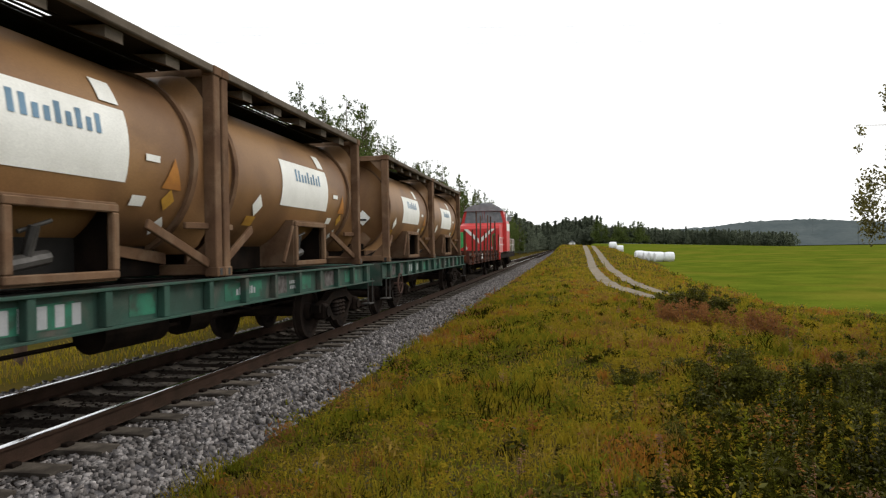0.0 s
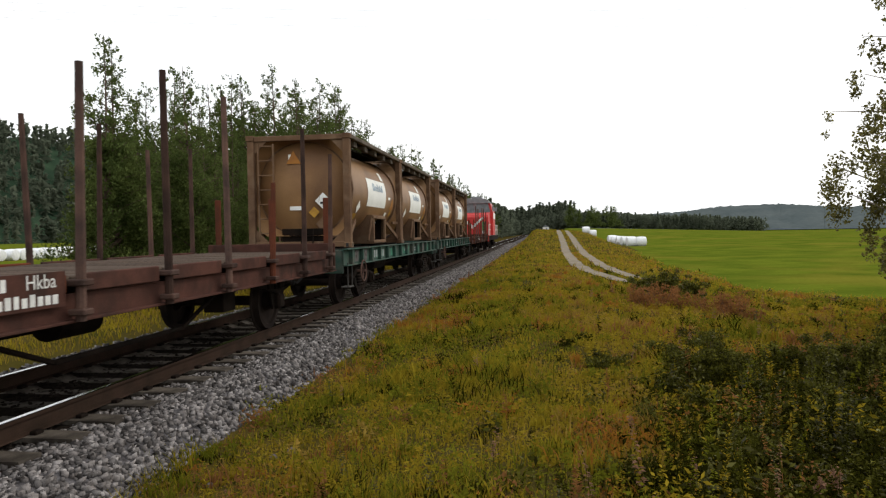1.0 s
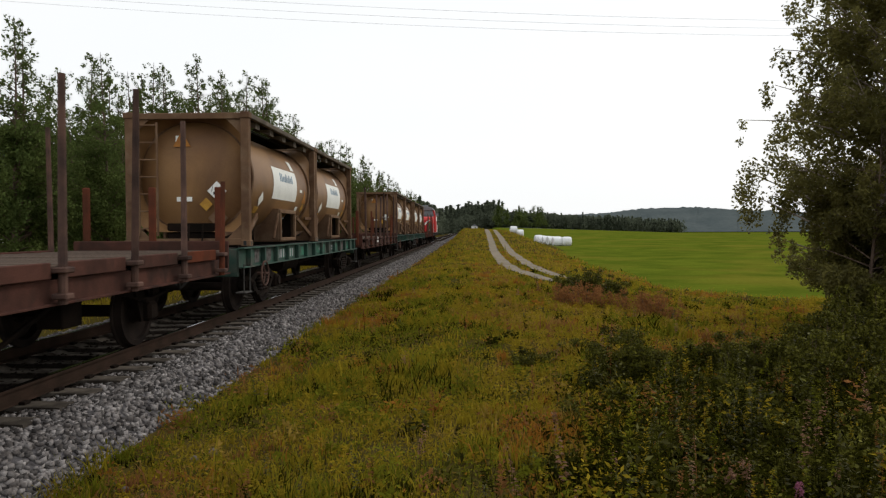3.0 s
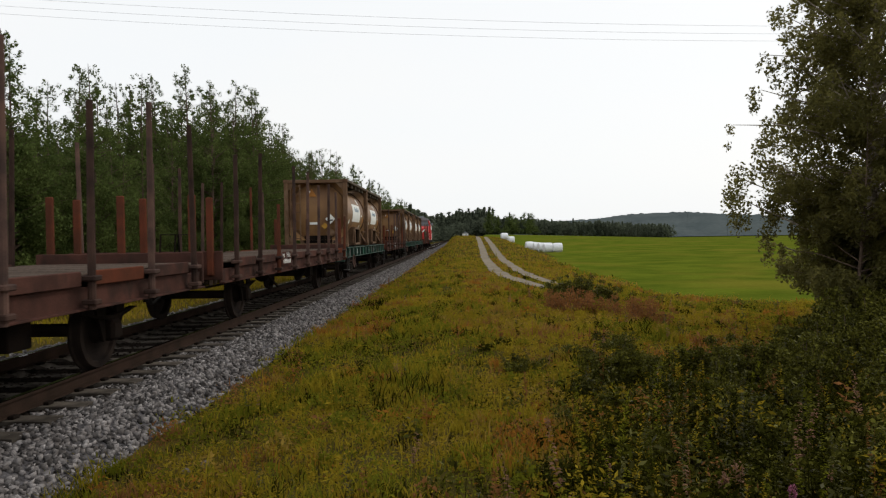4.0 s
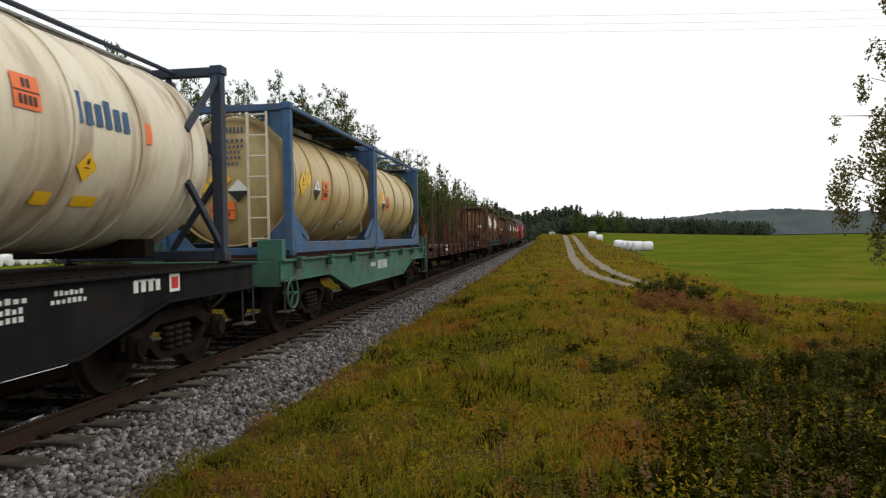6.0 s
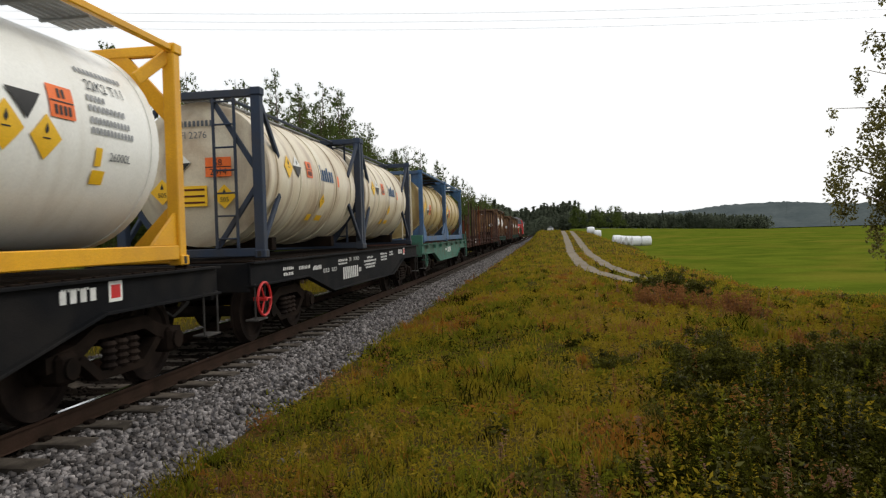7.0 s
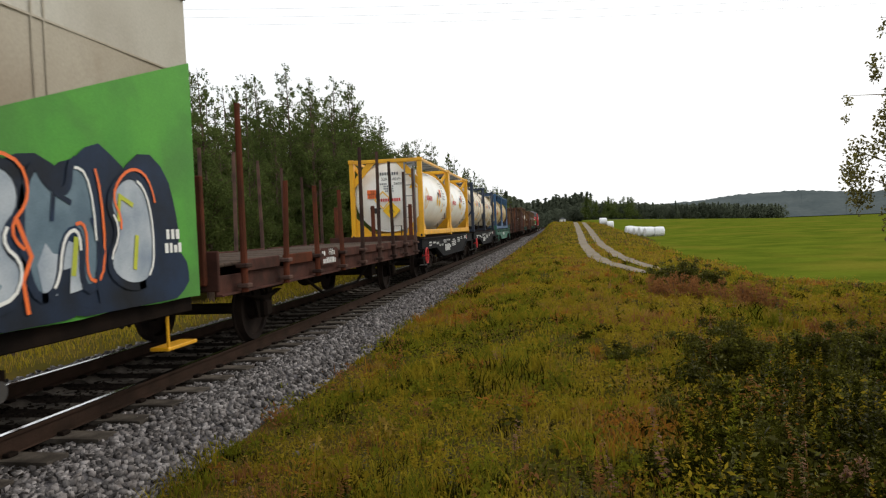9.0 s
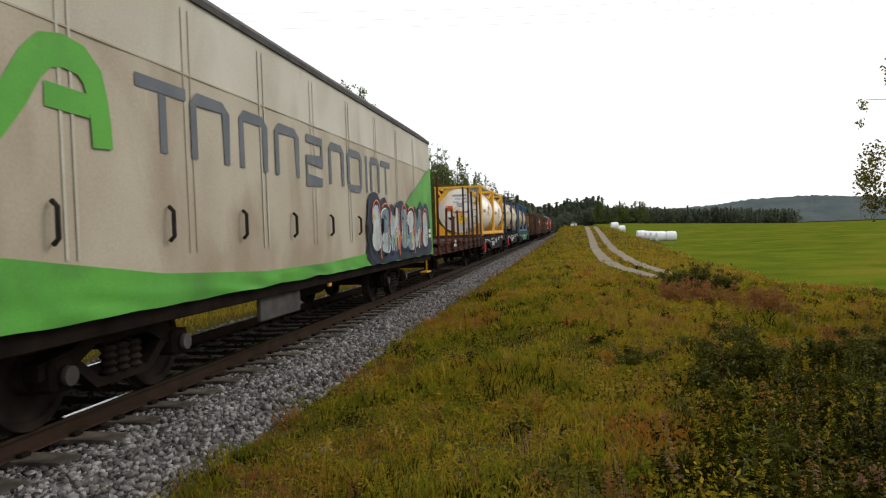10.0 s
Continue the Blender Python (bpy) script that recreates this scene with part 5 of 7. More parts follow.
        part("cabinet_lining", inner_shade, M["steel_dark"], cabinet, "dark sheets painting the shade inside the cabinet")
        brace = Shape().beam((sx * 1.07, y0 - 0.02, 0.70), (sx * 1.07, y0 - 0.42, 0.12), 0.05, 0.05)
        part("cabinet_strut", brace, M["brown_frame"], cabinet)
    # Made-up block that blocks the view and darkens the shaded gap below the tank.
    part("keel_beam", Shape().box(0, 0, 0.24, 1.0, L - 0.5, 0.42), M["steel_dark"], c)
    # labels
    a = Shape().lathe([(-0.87, t.r + 0.008), (1.28, t.r + 0.008)], 8, Matrix.Translation((0, 0, t.zc)), (-18, 20))
    label = part("maker_label", a, M["white_label"], c, "large white label with blue-grey logo strokes", True)
    logo = Shape()
    for i in range(9):
        h, y, w = (0.23, 0.22, 0.15, 0.15, 0.23, 0.15, 0.22, 0.15, 0.22)[i], -0.30 + i * 0.135, 0.075
        logo.add([t.side(y, 0.08, 0.014), t.side(y + w, 0.08, 0.014), t.side(y + w, 0.08 + h * 0.85, 0.014), t.side(y, 0.08 + h * 0.85, 0.014)], [(0, 1, 2, 3)])
    part("logo", logo, M["blue_print"], label)
    for pts, mat, nm in ((diamond(-1.93, -0.30, 0.17), "white_label", "hazard_diamond"), (rect(1.42, 0.05, 0.26, 0.07), "white_label", "small_plate"),
                         (rect(0.80, 0.66, 0.3, 0.26), "white_label", "paper_label"), (rect(1.3, -0.42, 0.24, 0.12), "white_label", "small_plate"),
                         (diamond(1.85, -0.38, 0.13), "old_yellow", "hazard_diamond"), ([(1.65, 0.35 - 0.6), (2.05, 0.35 - 0.6), (1.85, 0.1)], "old_orange", "warning_triangle"),
                         (rect(-2.0, -0.55, 0.3, 0.16), "old_yellow", "small_plate"), (diamond(1.9, -0.72, 0.14), "white_label", "hazard_diamond")):
        part(nm, t.decal([(y + 0.28, h - 0.10) for y, h in pts]), M[mat], c)
    for pts, mat, nm in ((diamond(0.52, 1.08, 0.19), "white_label", "hazard_diamond"), ([(-0.35, 1.95), (0.0, 1.95), (-0.18, 2.25)], "old_orange", "warning_triangle"),
                         (rect(-0.12, 0.92, 0.3, 0.09), "white_label", "small_plate"), (diamond(0.30, 0.82, 0.13), "old_yellow", "hazard_diamond"),
                         (rect(-0.25, 2.1, 0.12, 0.14), "white_label", "small_plate"), (diamond(0.5, 0.55, 0.2), "brown_frame", "placard_frame")):
        ob = part(nm, t.end_decal(pts), M[mat], c)
        if nm == "hazard_diamond" and mat == "white_label":
            fish = Shape().box(0.55, t.end(0.5, 1.08)[1] - 0.09, 1.03, 0.16, 0.004, 0.05, 0.001).beam((0.44, t.end(0.5, 1.08)[1] - 0.09, 1.06), (0.46, t.end(0.5, 1.08)[1] - 0.09, 1.18), 0.02, 0.004)
            part("pictogram", fish, M["black_print"], ob)
    ladder("ladder", c, M["brown_frame"], -0.78, -L / 2 + 0.06, 0.2, 2.4)
    return c


def blue_container(roofed):
    c = thing("tank_container", "stained cream tank container in a blue box frame", "tank container", "cream tank containers")
    t = Tank(1.13, 1.33, 2.84)
    d = 0.0 if roofed else -0.47
    part("tank", shell(t), M["cream_tank"], c, smooth=True)
    for y in (-2.68, -1.70, -0.42, 0.88, 2.13):
        part("stiffening_ring", ring(t, y, 0.05, 0.028), M["cream_tank"], c, smooth=True)
    corner_frame(c, M["blue_frame"], 0.14)
    gussets(c, M["blue_frame"], 0.5)
    bottom_rail(c, M["blue_frame"], 0.20, 0.14)
    top_rail(c, M["blue_frame"], 0.07, 0.08)
    for y in (-1.15, 0.75):
        part("top_cross_bar", Shape().tube((-W / 2 + 0.1, y, H - 0.09), (W / 2 - 0.1, y, H - 0.09), 0.028, 10), M["blue_frame"], c)
    if roofed:
        deck = part("walkway", Shape().box(0.69, -0.1, H - 0.075, 0.78, 0.08, 0.02, 0.004), M["dark_strip"], c, "dark slatted walkway over the tank")
        for x in (0.39, 0.59, 0.79, 0.99):
            part("slat", Shape().box(x, -0.1, H - 0.05, 0.18, L - 0.9, 0.02, 0.004), M["dark_strip"], deck)
    part("end_hood", Shape().box(0, 2.62, H - 0.10, 1.7, 0.46, 0.05), M["dark_strip"], c, "dark sheet over the tank end")
    for sx in (-1, 1):
        part("spill_edge", Shape().path([(sx * 0.60, -2.55, 2.31), (sx * 0.60, 0.0, 2.33), (sx * 0.60, 2.55, 2.31)], 0.022, 6), M["dark_strip"], c)
    part("spill_box", Shape().box(0, -0.35, 2.47, 0.9, 1.5, 0.16), M["cream_pale"], c)
    # Thin brown lines paint the shadow beside each stiffening ring.
    for y in (-2.63, -1.65, -0.37, 0.93, 2.18):
        part("stain_band", ring(t, y, 0.035, 0.006), M["brown_tank"], c, smooth=True)
    for sx in (-1, 1):
        for sy in (-1, 1):
            s = Shape().prism([(sy * 2.88, 0.22), (sy * 2.2, 0.22), (sy * 2.45, 0.32), (sy * 2.88, 0.74), (sy * 2.88, 0.62)], 0, sx * 1.17 - 0.03, sx * 1.17 + 0.03)
            s.beam((sx * 1.15, sy * 2.88, 0.72), (sx * 1.15, sy * 2.05, 0.26), 0.05, 0.13)
            part("side_corner_plate", s, M["blue_frame"], c)
    dome = Shape().tube((0, 0.2, 2.40), (0, 0.2, 2.56), 0.3, 20)
    part("manhole", dome, M["walkway"], c)
    for pts, mat, nm in ((diamond(-2.2, -0.06, 0.22), "yellow_plate", "hazard_diamond"), (diamond(-1.93, 0.08, 0.17), "yellow_plate", "hazard_diamond"),
                         (diamond(-1.40 + d, -0.12, 0.2), "white_label", "hazard_diamond"), (rect(-0.88 + d, -0.10, 0.36, 0.36), "orange_plate", "danger_plate"),
                         (diamond(-0.55, -0.86, 0.17), "cream_pale", "old_label")):
        part(nm, t.decal(pts), M[mat], c)
    part("corrosive_mark", t.decal([(-1.60 + d, -0.12), (-1.40 + d, -0.32), (-1.20 + d, -0.12)], 0.016), M["black_print"], c)
    disc = [(0.80 + 0.17 * math.cos(k * 0.524), -0.78 + 0.17 * math.sin(k * 0.524)) for k in range(12)]
    ob = part("round_mark", t.decal(disc), M["black_print"], c)
    part("round_mark_face", t.decal([(0.80 + (y - 0.80) * 0.75, -0.78 + (h + 0.78) * 0.75) for y, h in disc], 0.016), M["white_label"], ob)
    part("round_mark_spot", t.decal([(0.80 + (y - 0.80) * 0.3, -0.78 + (h + 0.78) * 0.3) for y, h in disc], 0.02), M["black_print"], ob)
    end_marks(c, t, "blue")
    ladder("ladder", c, M["cream_pale"], 0.62, -L / 2 + 0.03, 0.15, 2.45, 0.34)
    placard_marks(c, t)
    return c


def end_marks(c, t, kind):
    """Placards, plates and stencils on the rear end, as each owner sets them."""
    yel, whi, ora, blu = "yellow_plate", "white_label", "orange_plate", "blue_print"
    signs = {"blue": ((diamond(-0.45, 1.13, 0.21), yel), (diamond(-0.13, 1.33, 0.21), yel), (diamond(0.20, 1.13, 0.2), whi), (rect(-0.1, 0.80, 0.44, 0.30), ora), (rect(-0.68, 1.84, 0.26, 0.16), blu)),
             "navy": ((diamond(-0.5, 1.06, 0.2), yel), (rect(0.0, 0.98, 0.5, 0.32), yel), (diamond(0.52, 0.96, 0.19), yel), (diamond(-0.2, 1.5, 0.2), whi), (rect(0.45, 1.42, 0.42, 0.30), ora)),
             "white": ((rect(-0.5, 1.46, 0.36, 0.28), ora), (diamond(0.12, 0.90, 0.30), yel), (diamond(-0.42, 1.0, 0.2), whi), ([(0.72, 1.62), (1.0, 1.62), (0.86, 1.88)], yel))}[kind]
    for pts, m in signs:
        ob = part("danger_plate" if m == ora else "placard", t.end_decal(pts), M[m], c)
        y = min(v.co.y for v in ob.data.vertices) - 0.004
        x, z = sum(p[0] for p in pts) / len(pts), sum(p[1] for p in pts) / len(pts)
        k = (max(p[0] for p in pts) - min(p[0] for p in pts)) / 2
        if m == whi:
            part("corrosive_mark", Shape().prism([(x - k, z), (x + k, z), (x, z - k)], 1, y - 0.003, y), M["black_print"], ob)
        elif m == ora:
            lettering("58", 0.14, at(x, y, z + 0.02, REAR), M["black_print"], ob)
            lettering("2014", 0.14, at(x, y, z - 0.12, REAR), M["black_print"], ob)
            part("plate_line", Shape().box(x, y, z, 2 * k, 0.003, 0.014, 0.001), M["black_print"], ob)
        elif m == yel and len(pts) == 4 and pts[0][1] == pts[2][1]:
            part("pictogram", Shape().prism([(x - 0.13 * k, z + 0.22 * k), (x + 0.12 * k, z + 0.22 * k), (x + 0.1 * k, z + 0.42 * k), (x, z + 0.66 * k), (x - 0.1 * k, z + 0.42 * k)], 1, y - 0.003, y), M["black_print"], ob)
            lettering("505", 0.10 if k < 0.25 else 0.14, at(x, y, z - 0.08, REAR), M["black_print"], ob)
        elif m == yel and len(pts) == 4:
            s = Shape()
            for j in range(3):
                s.box(x, y, z - 0.1 + j * 0.1, 1.7 * k, 0.003, 0.03, 0.001)
            part("plate_line", s, M["rust_orange"], ob)
    rows = {"blue": ((2.2, -0.05, 0.62, 9, 0.10), (2.0, -0.1, 0.8, 9, 0.06), (1.9, -0.1, 0.8, 11, 0.05), (1.8, -0.1, 0.7, 10, 0.05), (1.7, -0.1, 0.74, 10, 0.05), (1.6, -0.1, 0.66, 9, 0.05)),
            "navy": ((2.12, 0.0, 0.7, 10, 0.09),),
            "white": ((2.12, 0.02, 0.72, 9, 0.09), (1.78, -0.15, 0.3, 5, 0.05), (1.7, 0.05, 0.34, 6, 0.05), (1.62, 0.05, 0.34, 6, 0.05), (1.54, 0.08, 0.3, 5, 0.05))}[kind]
    for z, x, w, n, h in rows:
        s = Shape()
        step = w / n
        for i in range(n):
            s.box(x - w / 2 + step * (i + 0.5), t.end(x, z)[1] - 0.03, z, step * 0.6, 0.004, h, 0.001)
        part("stencilled_line", s, M["grey_print"], c)
    if kind == "navy":
        lettering("FI 2276", 0.15, at(0.05, t.end(0.3, 1.9)[1] - 0.05, 1.88, REAR), M["grey_print"], c)
    if kind == "white":
        lettering("22K2 L6BV+", 0.13, at(0.14, t.end(0.4, 1.92)[1] - 0.05, 1.90, REAR), M["black_print"], c)
        lettering("26000L", 0.12, at(0.40, t.end(0.6, 1.78)[1] - 0.05, 1.74, REAR), M["black_print"], c)


def navy_container(seed):
    c = thing("tank_container", "pale cream ribbed tank in dark blue end frames", "tank container", "cream tank containers")
    t = Tank(1.16, 1.34, 2.88)
    part("tank", shell(t), M["cream_pale"], c, smooth=True)
    for i in range(5):
        part("stiffening_ring", ring(t, -2.2 + i * 1.1, 0.06, 0.016), M["cream_pale"], c, smooth=True)
    corner_frame(c, M["navy_frame"], 0.15)
    for sy in (-1, 1):
        y = sy * (L / 2 - 0.07)
        for sx in (-1, 1):
            d = Shape().beam((sx * 1.1, y, 1.35), (sx * 0.42, y, 2.45), 0.06, 0.08).beam((sx * 1.1, y, 1.1), (sx * 0.42, y, 0.14), 0.06, 0.08)
            part("end_diagonal", d, M["navy_frame"], c)
            e = Shape().beam((sx * 1.15, sy * 2.92, 2.45), (sx * 1.12, sy * 2.1, 1.62), 0.06, 0.09).beam((sx * 1.15, sy * 2.92, 0.2), (sx * 1.12, sy * 2.1, 1.0), 0.06, 0.09)
            part("side_diagonal", e, M["navy_frame"], c)
    top_walk(c, -2.8, 2.8, -0.3, 0.3)
    for x in (-0.9, 0.9):
        part("top_tie", Shape().tube((x * 0.6, -2.95, H - 0.08), (x * 0.6, 2.95, H - 0.08), 0.03, 8), M["navy_frame"], c)
    for y in (-1.7, 1.7):
        part("cradle", Shape().box(0, y, 0.2, 1.7, 0.2, 0.22), M["steel_dark"], c)
    for pts, mat, nm in ((diamond(-1.72, 0.16, 0.2), "yellow_plate", "hazard_diamond"), (diamond(-1.28, 0.2, 0.2), "white_label", "hazard_diamond"),
                         (rect(-0.62, 0.2, 0.32, 0.3), "orange_plate", "danger_plate"), (diamond(0.2, -0.35, 0.15), "yellow_plate", "hazard_diamond"),
                         (rect(0.35, -0.7, 0.36, 0.12), "yellow_plate", "small_plate"), (rect(-0.25, -0.7, 0.22, 0.14), "yellow_plate", "small_plate"),
                         (rect(1.2, 0.1, 0.12, 0.22), "orange_plate", "small_plate")):
        part(nm, t.decal(pts), M[mat], c)
    part("corrosive_mark", t.decal([(-1.48, 0.2), (-1.28, 0.0), (-1.08, 0.2)], 0.016), M["black_print"], c)
    logo = Shape()
    for i in range(6):
        y = 0.0 + i * 0.15
        h = (0.3, 0.22, 0.22, 0.28, 0.22, 0.22)[i]
        logo.add([t.side(y, 0.05, 0.014), t.side(y + 0.1, 0.05, 0.014), t.side(y + 0.1, 0.05 + h, 0.014), t.side(y, 0.05 + h, 0.014)], [(0, 1, 2, 3)])
    part("logo", logo, M["blue_frame"], c, "blue logo strokes")
    end_marks(c, t, "navy")
    ladder("ladder", c, M["navy_frame"], 0.62, -L / 2 + 0.02, 0.15, 2.45, 0.34)
    placard_marks(c, t)
    return c


def yellow_container(seed):
    c = thing("tank_container", "clean white tank in a bright yellow box frame", "tank container", "white tank containers")
    t = Tank(1.15, 1.36, 2.82)
    part("tank", shell(t), M["white_tank"], c, smooth=True)
    for y in (-2.5, 2.5):
        part("saddle_ring", ring(t, y, 0.14, 0.012), M["white_tank"], c, smooth=True)
    corner_frame(c, M["yellow_frame"], 0.15)
    gussets(c, M["yellow_frame"], 0.55, z_top=False)
    for sy in (-1, 1):
        for sx in (-1, 1):
            y = sy * (L / 2 - 0.09)
            part("end_diagonal", Shape().prism([(sx * 1.07, H - 0.92), (sx * 1.07, H - 0.64), (sx * 0.62, H - 0.13), (sx * 0.36, H - 0.13)], 1, y - 0.03, y + 0.03), M["yellow_frame"], c)
    bottom_rail(c, M["yellow_frame"], 0.17, 0.15)
    top_rail(c, M["yellow_frame"], 0.08, 0.08)
    top_walk(c, -2.9, 2.0, 0.5, 1.05)
    for y in (-1.0, 1.0):
        part("top_cross_bar", Shape().box(0, y, H - 0.08, W - 0.2, 0.08, 0.05), M["walkway"], c)
    for sx in (-1, 1):
        for sy in (-1, 1):
            s = Shape().prism([(sy * 2.88, 0.24), (sy * 2.35, 0.24), (sy * 2.88, 0.62)], 0, sx * 1.15 - 0.02, sx * 1.15 + 0.02)
            s.beam((sx * 1.12, sy * 2.9, 2.45), (sx * 0.95, sy * 2.5, 2.1), 0.05, 0.14)
            part("side_corner_plate", s, M["yellow_frame"], c)
    dome = Shape().tube((0, 0.0, 2.42), (0, 0.0, 2.57), 0.3, 20)
    part("manhole", dome, M["walkway"], c)
    d = Shape()
    corners = diamond(-1.85, -0.06, 0.40)
    for (y0, h0), (y1, h1) in zip(corners, corners[1:] + corners[:1]):
        k = len(d.v)
        for i in range(9):
            y, h = y0 + (y1 - y0) * i / 8, h0 + (h1 - h0) * i / 8
            d.v += [t.side(y, h, 0.010), t.side(-1.85 + (y + 1.85) * 0.82, -0.06 + (h + 0.06) * 0.82, 0.010)]
        d.f += [(k + 2 * i, k + 2 * i + 1, k + 2 * i + 3, k + 2 * i + 2) for i in range(8)]
    part("logo_diamond", d, M["yellow_plate"], c, "yellow diamond outline")
    logo = Shape()
    for i in range(10):
        y = -1.95 + i * 0.11
        logo.add([t.side(y, -0.13, 0.016), t.side(y + 0.08, -0.13, 0.016), t.side(y + 0.08, 0.03, 0.016), t.side(y, 0.03, 0.016)], [(0, 1, 2, 3)])
    part("logo", logo, M["red_print"], c, "red logo strokes")
    for pts, mat, nm in ((diamond(0.27, -0.10, 0.21), "yellow_plate", "hazard_diamond"), (diamond(0.75, -0.14, 0.2), "yellow_plate", "hazard_diamond"),
                         (rect(0.98, 0.20, 0.34, 0.3), "orange_plate", "danger_plate"), (rect(1.50, -0.24, 0.1, 0.18), "yellow_plate", "small_plate"),
                         (rect(1.54, -0.44, 0.2, 0.14), "yellow_plate", "small_plate")):
        part(nm, t.decal(pts), M[mat], c)
    part("corrosive_mark", t.decal([(0.28, 0.22), (0.51, -0.02), (0.70, 0.22)], 0.016), M["black_print"], c)
    rng = random.Random(seed)
    for i, (h, w, n) in enumerate(((0.60, 0.75, 12), (0.30, 0.3, 5), (0.20, 0.6, 9), (0.08, 0.65, 11), (-0.02, 0.7, 12))):
        s = Shape()
        step = w / n
        for k in range(n):
            y = 1.38 + step * k
            s.add([t.side(y, h, 0.014), t.side(y + step * 0.7, h, 0.014), t.side(y + step * 0.7, h + 0.06, 0.014), t.side(y, h + 0.06, 0.014)], [(0, 1, 2, 3)])
        part("stencilled_line", s, M["pale_print"], c)
    big = lettering("22K2 T11", 0.16, Matrix.Identity(4), M["grey_print"], c)
    for v in big.data.vertices:
        v.co = t.side(1.75 + v.co.x, 0.42 + v.co.y, 0.014)
    litres = lettering("26000L", 0.12, Matrix.Identity(4), M["grey_print"], c)
    for v in litres.data.vertices:
        v.co = t.side(1.85 + v.co.x, -0.26 + v.co.y, 0.014)
    end_marks(c, t, "white")
    ring4 = diamond(-0.14, 1.25, 0.30)
    hole4 = diamond(-0.14, 1.25, 0.25)
    y = t.end(0.1, 1.3)[1] - 0.06
    part("logo_diamond", Shape().add([(x, y, z) for x, z in ring4 + hole4], [(i, (i + 1) % 4, 4 + (i + 1) % 4, 4 + i) for i in range(4)]), M["yellow_plate"], c)
    red = Shape()
    for i in range(10):
        red.box(-0.26 + i * 0.075, y - 0.006, 1.25, 0.052, 0.004, 0.10, 0.001)
    part("logo", red, M["red_print"], c, "red logo strokes")
    ladder("ladder", c, M["walkway"], 0.80, -L / 2 + 0.03, 0.15, 2.45, 0.32)
    placard_marks(c, t)
    return c


WHEEL = Shape().lathe([(-0.068, 0.475), (0.06, 0.47), (0.068, 0.505), (0.04, 0.505), (0.04, 0.40), (-0.02, 0.38), (-0.02, 0.16), (-0.08, 0.13), (-0.08, 0.0)], 28).mesh("wheel", M["wheel"], True)


def wheelset(parent, y):
    """An axle with two wheels; it turns about its own x axis."""
    ws = Shape()
    ws.tube((-1.05, 0, 0), (1.05, 0, 0), 0.085, 12)
    for s in (-1, 1):
        ws.lathe([(s * 0.72, 0.505), (s * 0.75, 0.508), (s * 0.76, 0.478), (s * 0.86, 0.472), (s * 0.86, 0.40), (s * 0.82, 0.385), (s * 0.80, 0.17), (s * 0.90, 0.14), (s * 0.90, 0.085)], 28, pose(0, 0, 0, 0, 0, -90))
        ws.lathe([(s * 0.86, 0.40), (s * 0.72, 0.40), (s * 0.72, 0.505)], 28, pose(0, 0, 0, 0, 0, -90))
    ob = part("wheelset", ws, M["wheel"], parent, smooth=True)
    ob.location = (0, y, 0.475)
    ROLLING.append(ob)
    return ob


def bogie(wagon, y, wide=1.05):
    b = new("bogie")
    b.parent, b.location = wagon, (0, y, 0)
    for sy in (-1, 1):
        wheelset(b, sy * 0.925)
    for sx in (-1, 1):
        x = sx * wide
        s = Shape()
        s.prism([(-1.15, 0.60), (-0.75, 0.66), (-0.42, 0.80), (0.42, 0.80), (0.75, 0.66), (1.15, 0.60), (1.15, 0.46), (0.72, 0.50), (0.40, 0.66), (-0.40, 0.66), (-0.72, 0.50), (-1.15, 0.46)], 0, x - 0.07, x + 0.07)
        s.prism([(-0.75, 0.52), (-0.42, 0.26), (0.42, 0.26), (0.75, 0.52), (0.62, 0.54), (0.36, 0.34), (-0.36, 0.34), (-0.62, 0.54)], 0, x - 0.07, x + 0.07)
        for sy in (-1, 1):
            s.box(x + sx * 0.02, sy * 0.925, 0.475, 0.24, 0.28, 0.28, 0.04)
            s.tube((x + sx * 0.12, sy * 0.925, 0.475), (x + sx * 0.17, sy * 0.925, 0.475), 0.10, 14)
        part("side_frame", s, M["steel_dark"], b)
        for k in (-0.2, 0.0, 0.2):
            part("coil_spring", Shape().lathe([(0.33 + j * 0.036, 0.055 + 0.03 * (j % 2)) for j in range(9)], 12, pose(x + sx * 0.03, k, 0, 90, 0, 0)), M["wheel"], b)
        sh = Shape().beam((sx * 0.9, 0.5, 0.3), (sx * 0.9, 0.85, 0.85), 0.05, 0.05).box(sx * 0.85, 0.38, 0.45, 0.1, 0.06, 0.3).box(sx * 0.85, -0.38, 0.45, 0.1, 0.06, 0.3)
        part("brake_rigging", sh, M["steel_dark"], b)
    part("bolster", Shape().box(0, 0, 0.72, 2.0, 0.42, 0.22), M["steel_dark"], b)
    return b


def coupler(wagon, half, z=1.04):
    for sy in (-1, 1):
        s = Shape().box(0, sy * (half + 0.25), z, 0.16, 0.6, 0.2).box(0.06, sy * (half + 0.55), z, 0.34, 0.26, 0.3, 0.05)
        part("coupler", s, M["steel_dark"], wagon)
        h = Shape().path([(0.35, sy * half, 0.95), (0.38, sy * (half + 0.2), 0.7), (0.3, sy * (half + 0.45), 0.55), (0.15, sy * (half + 0.6), 0.7)], 0.025, 7)
        part("brake_hose", h, M["dark_strip"], wagon)


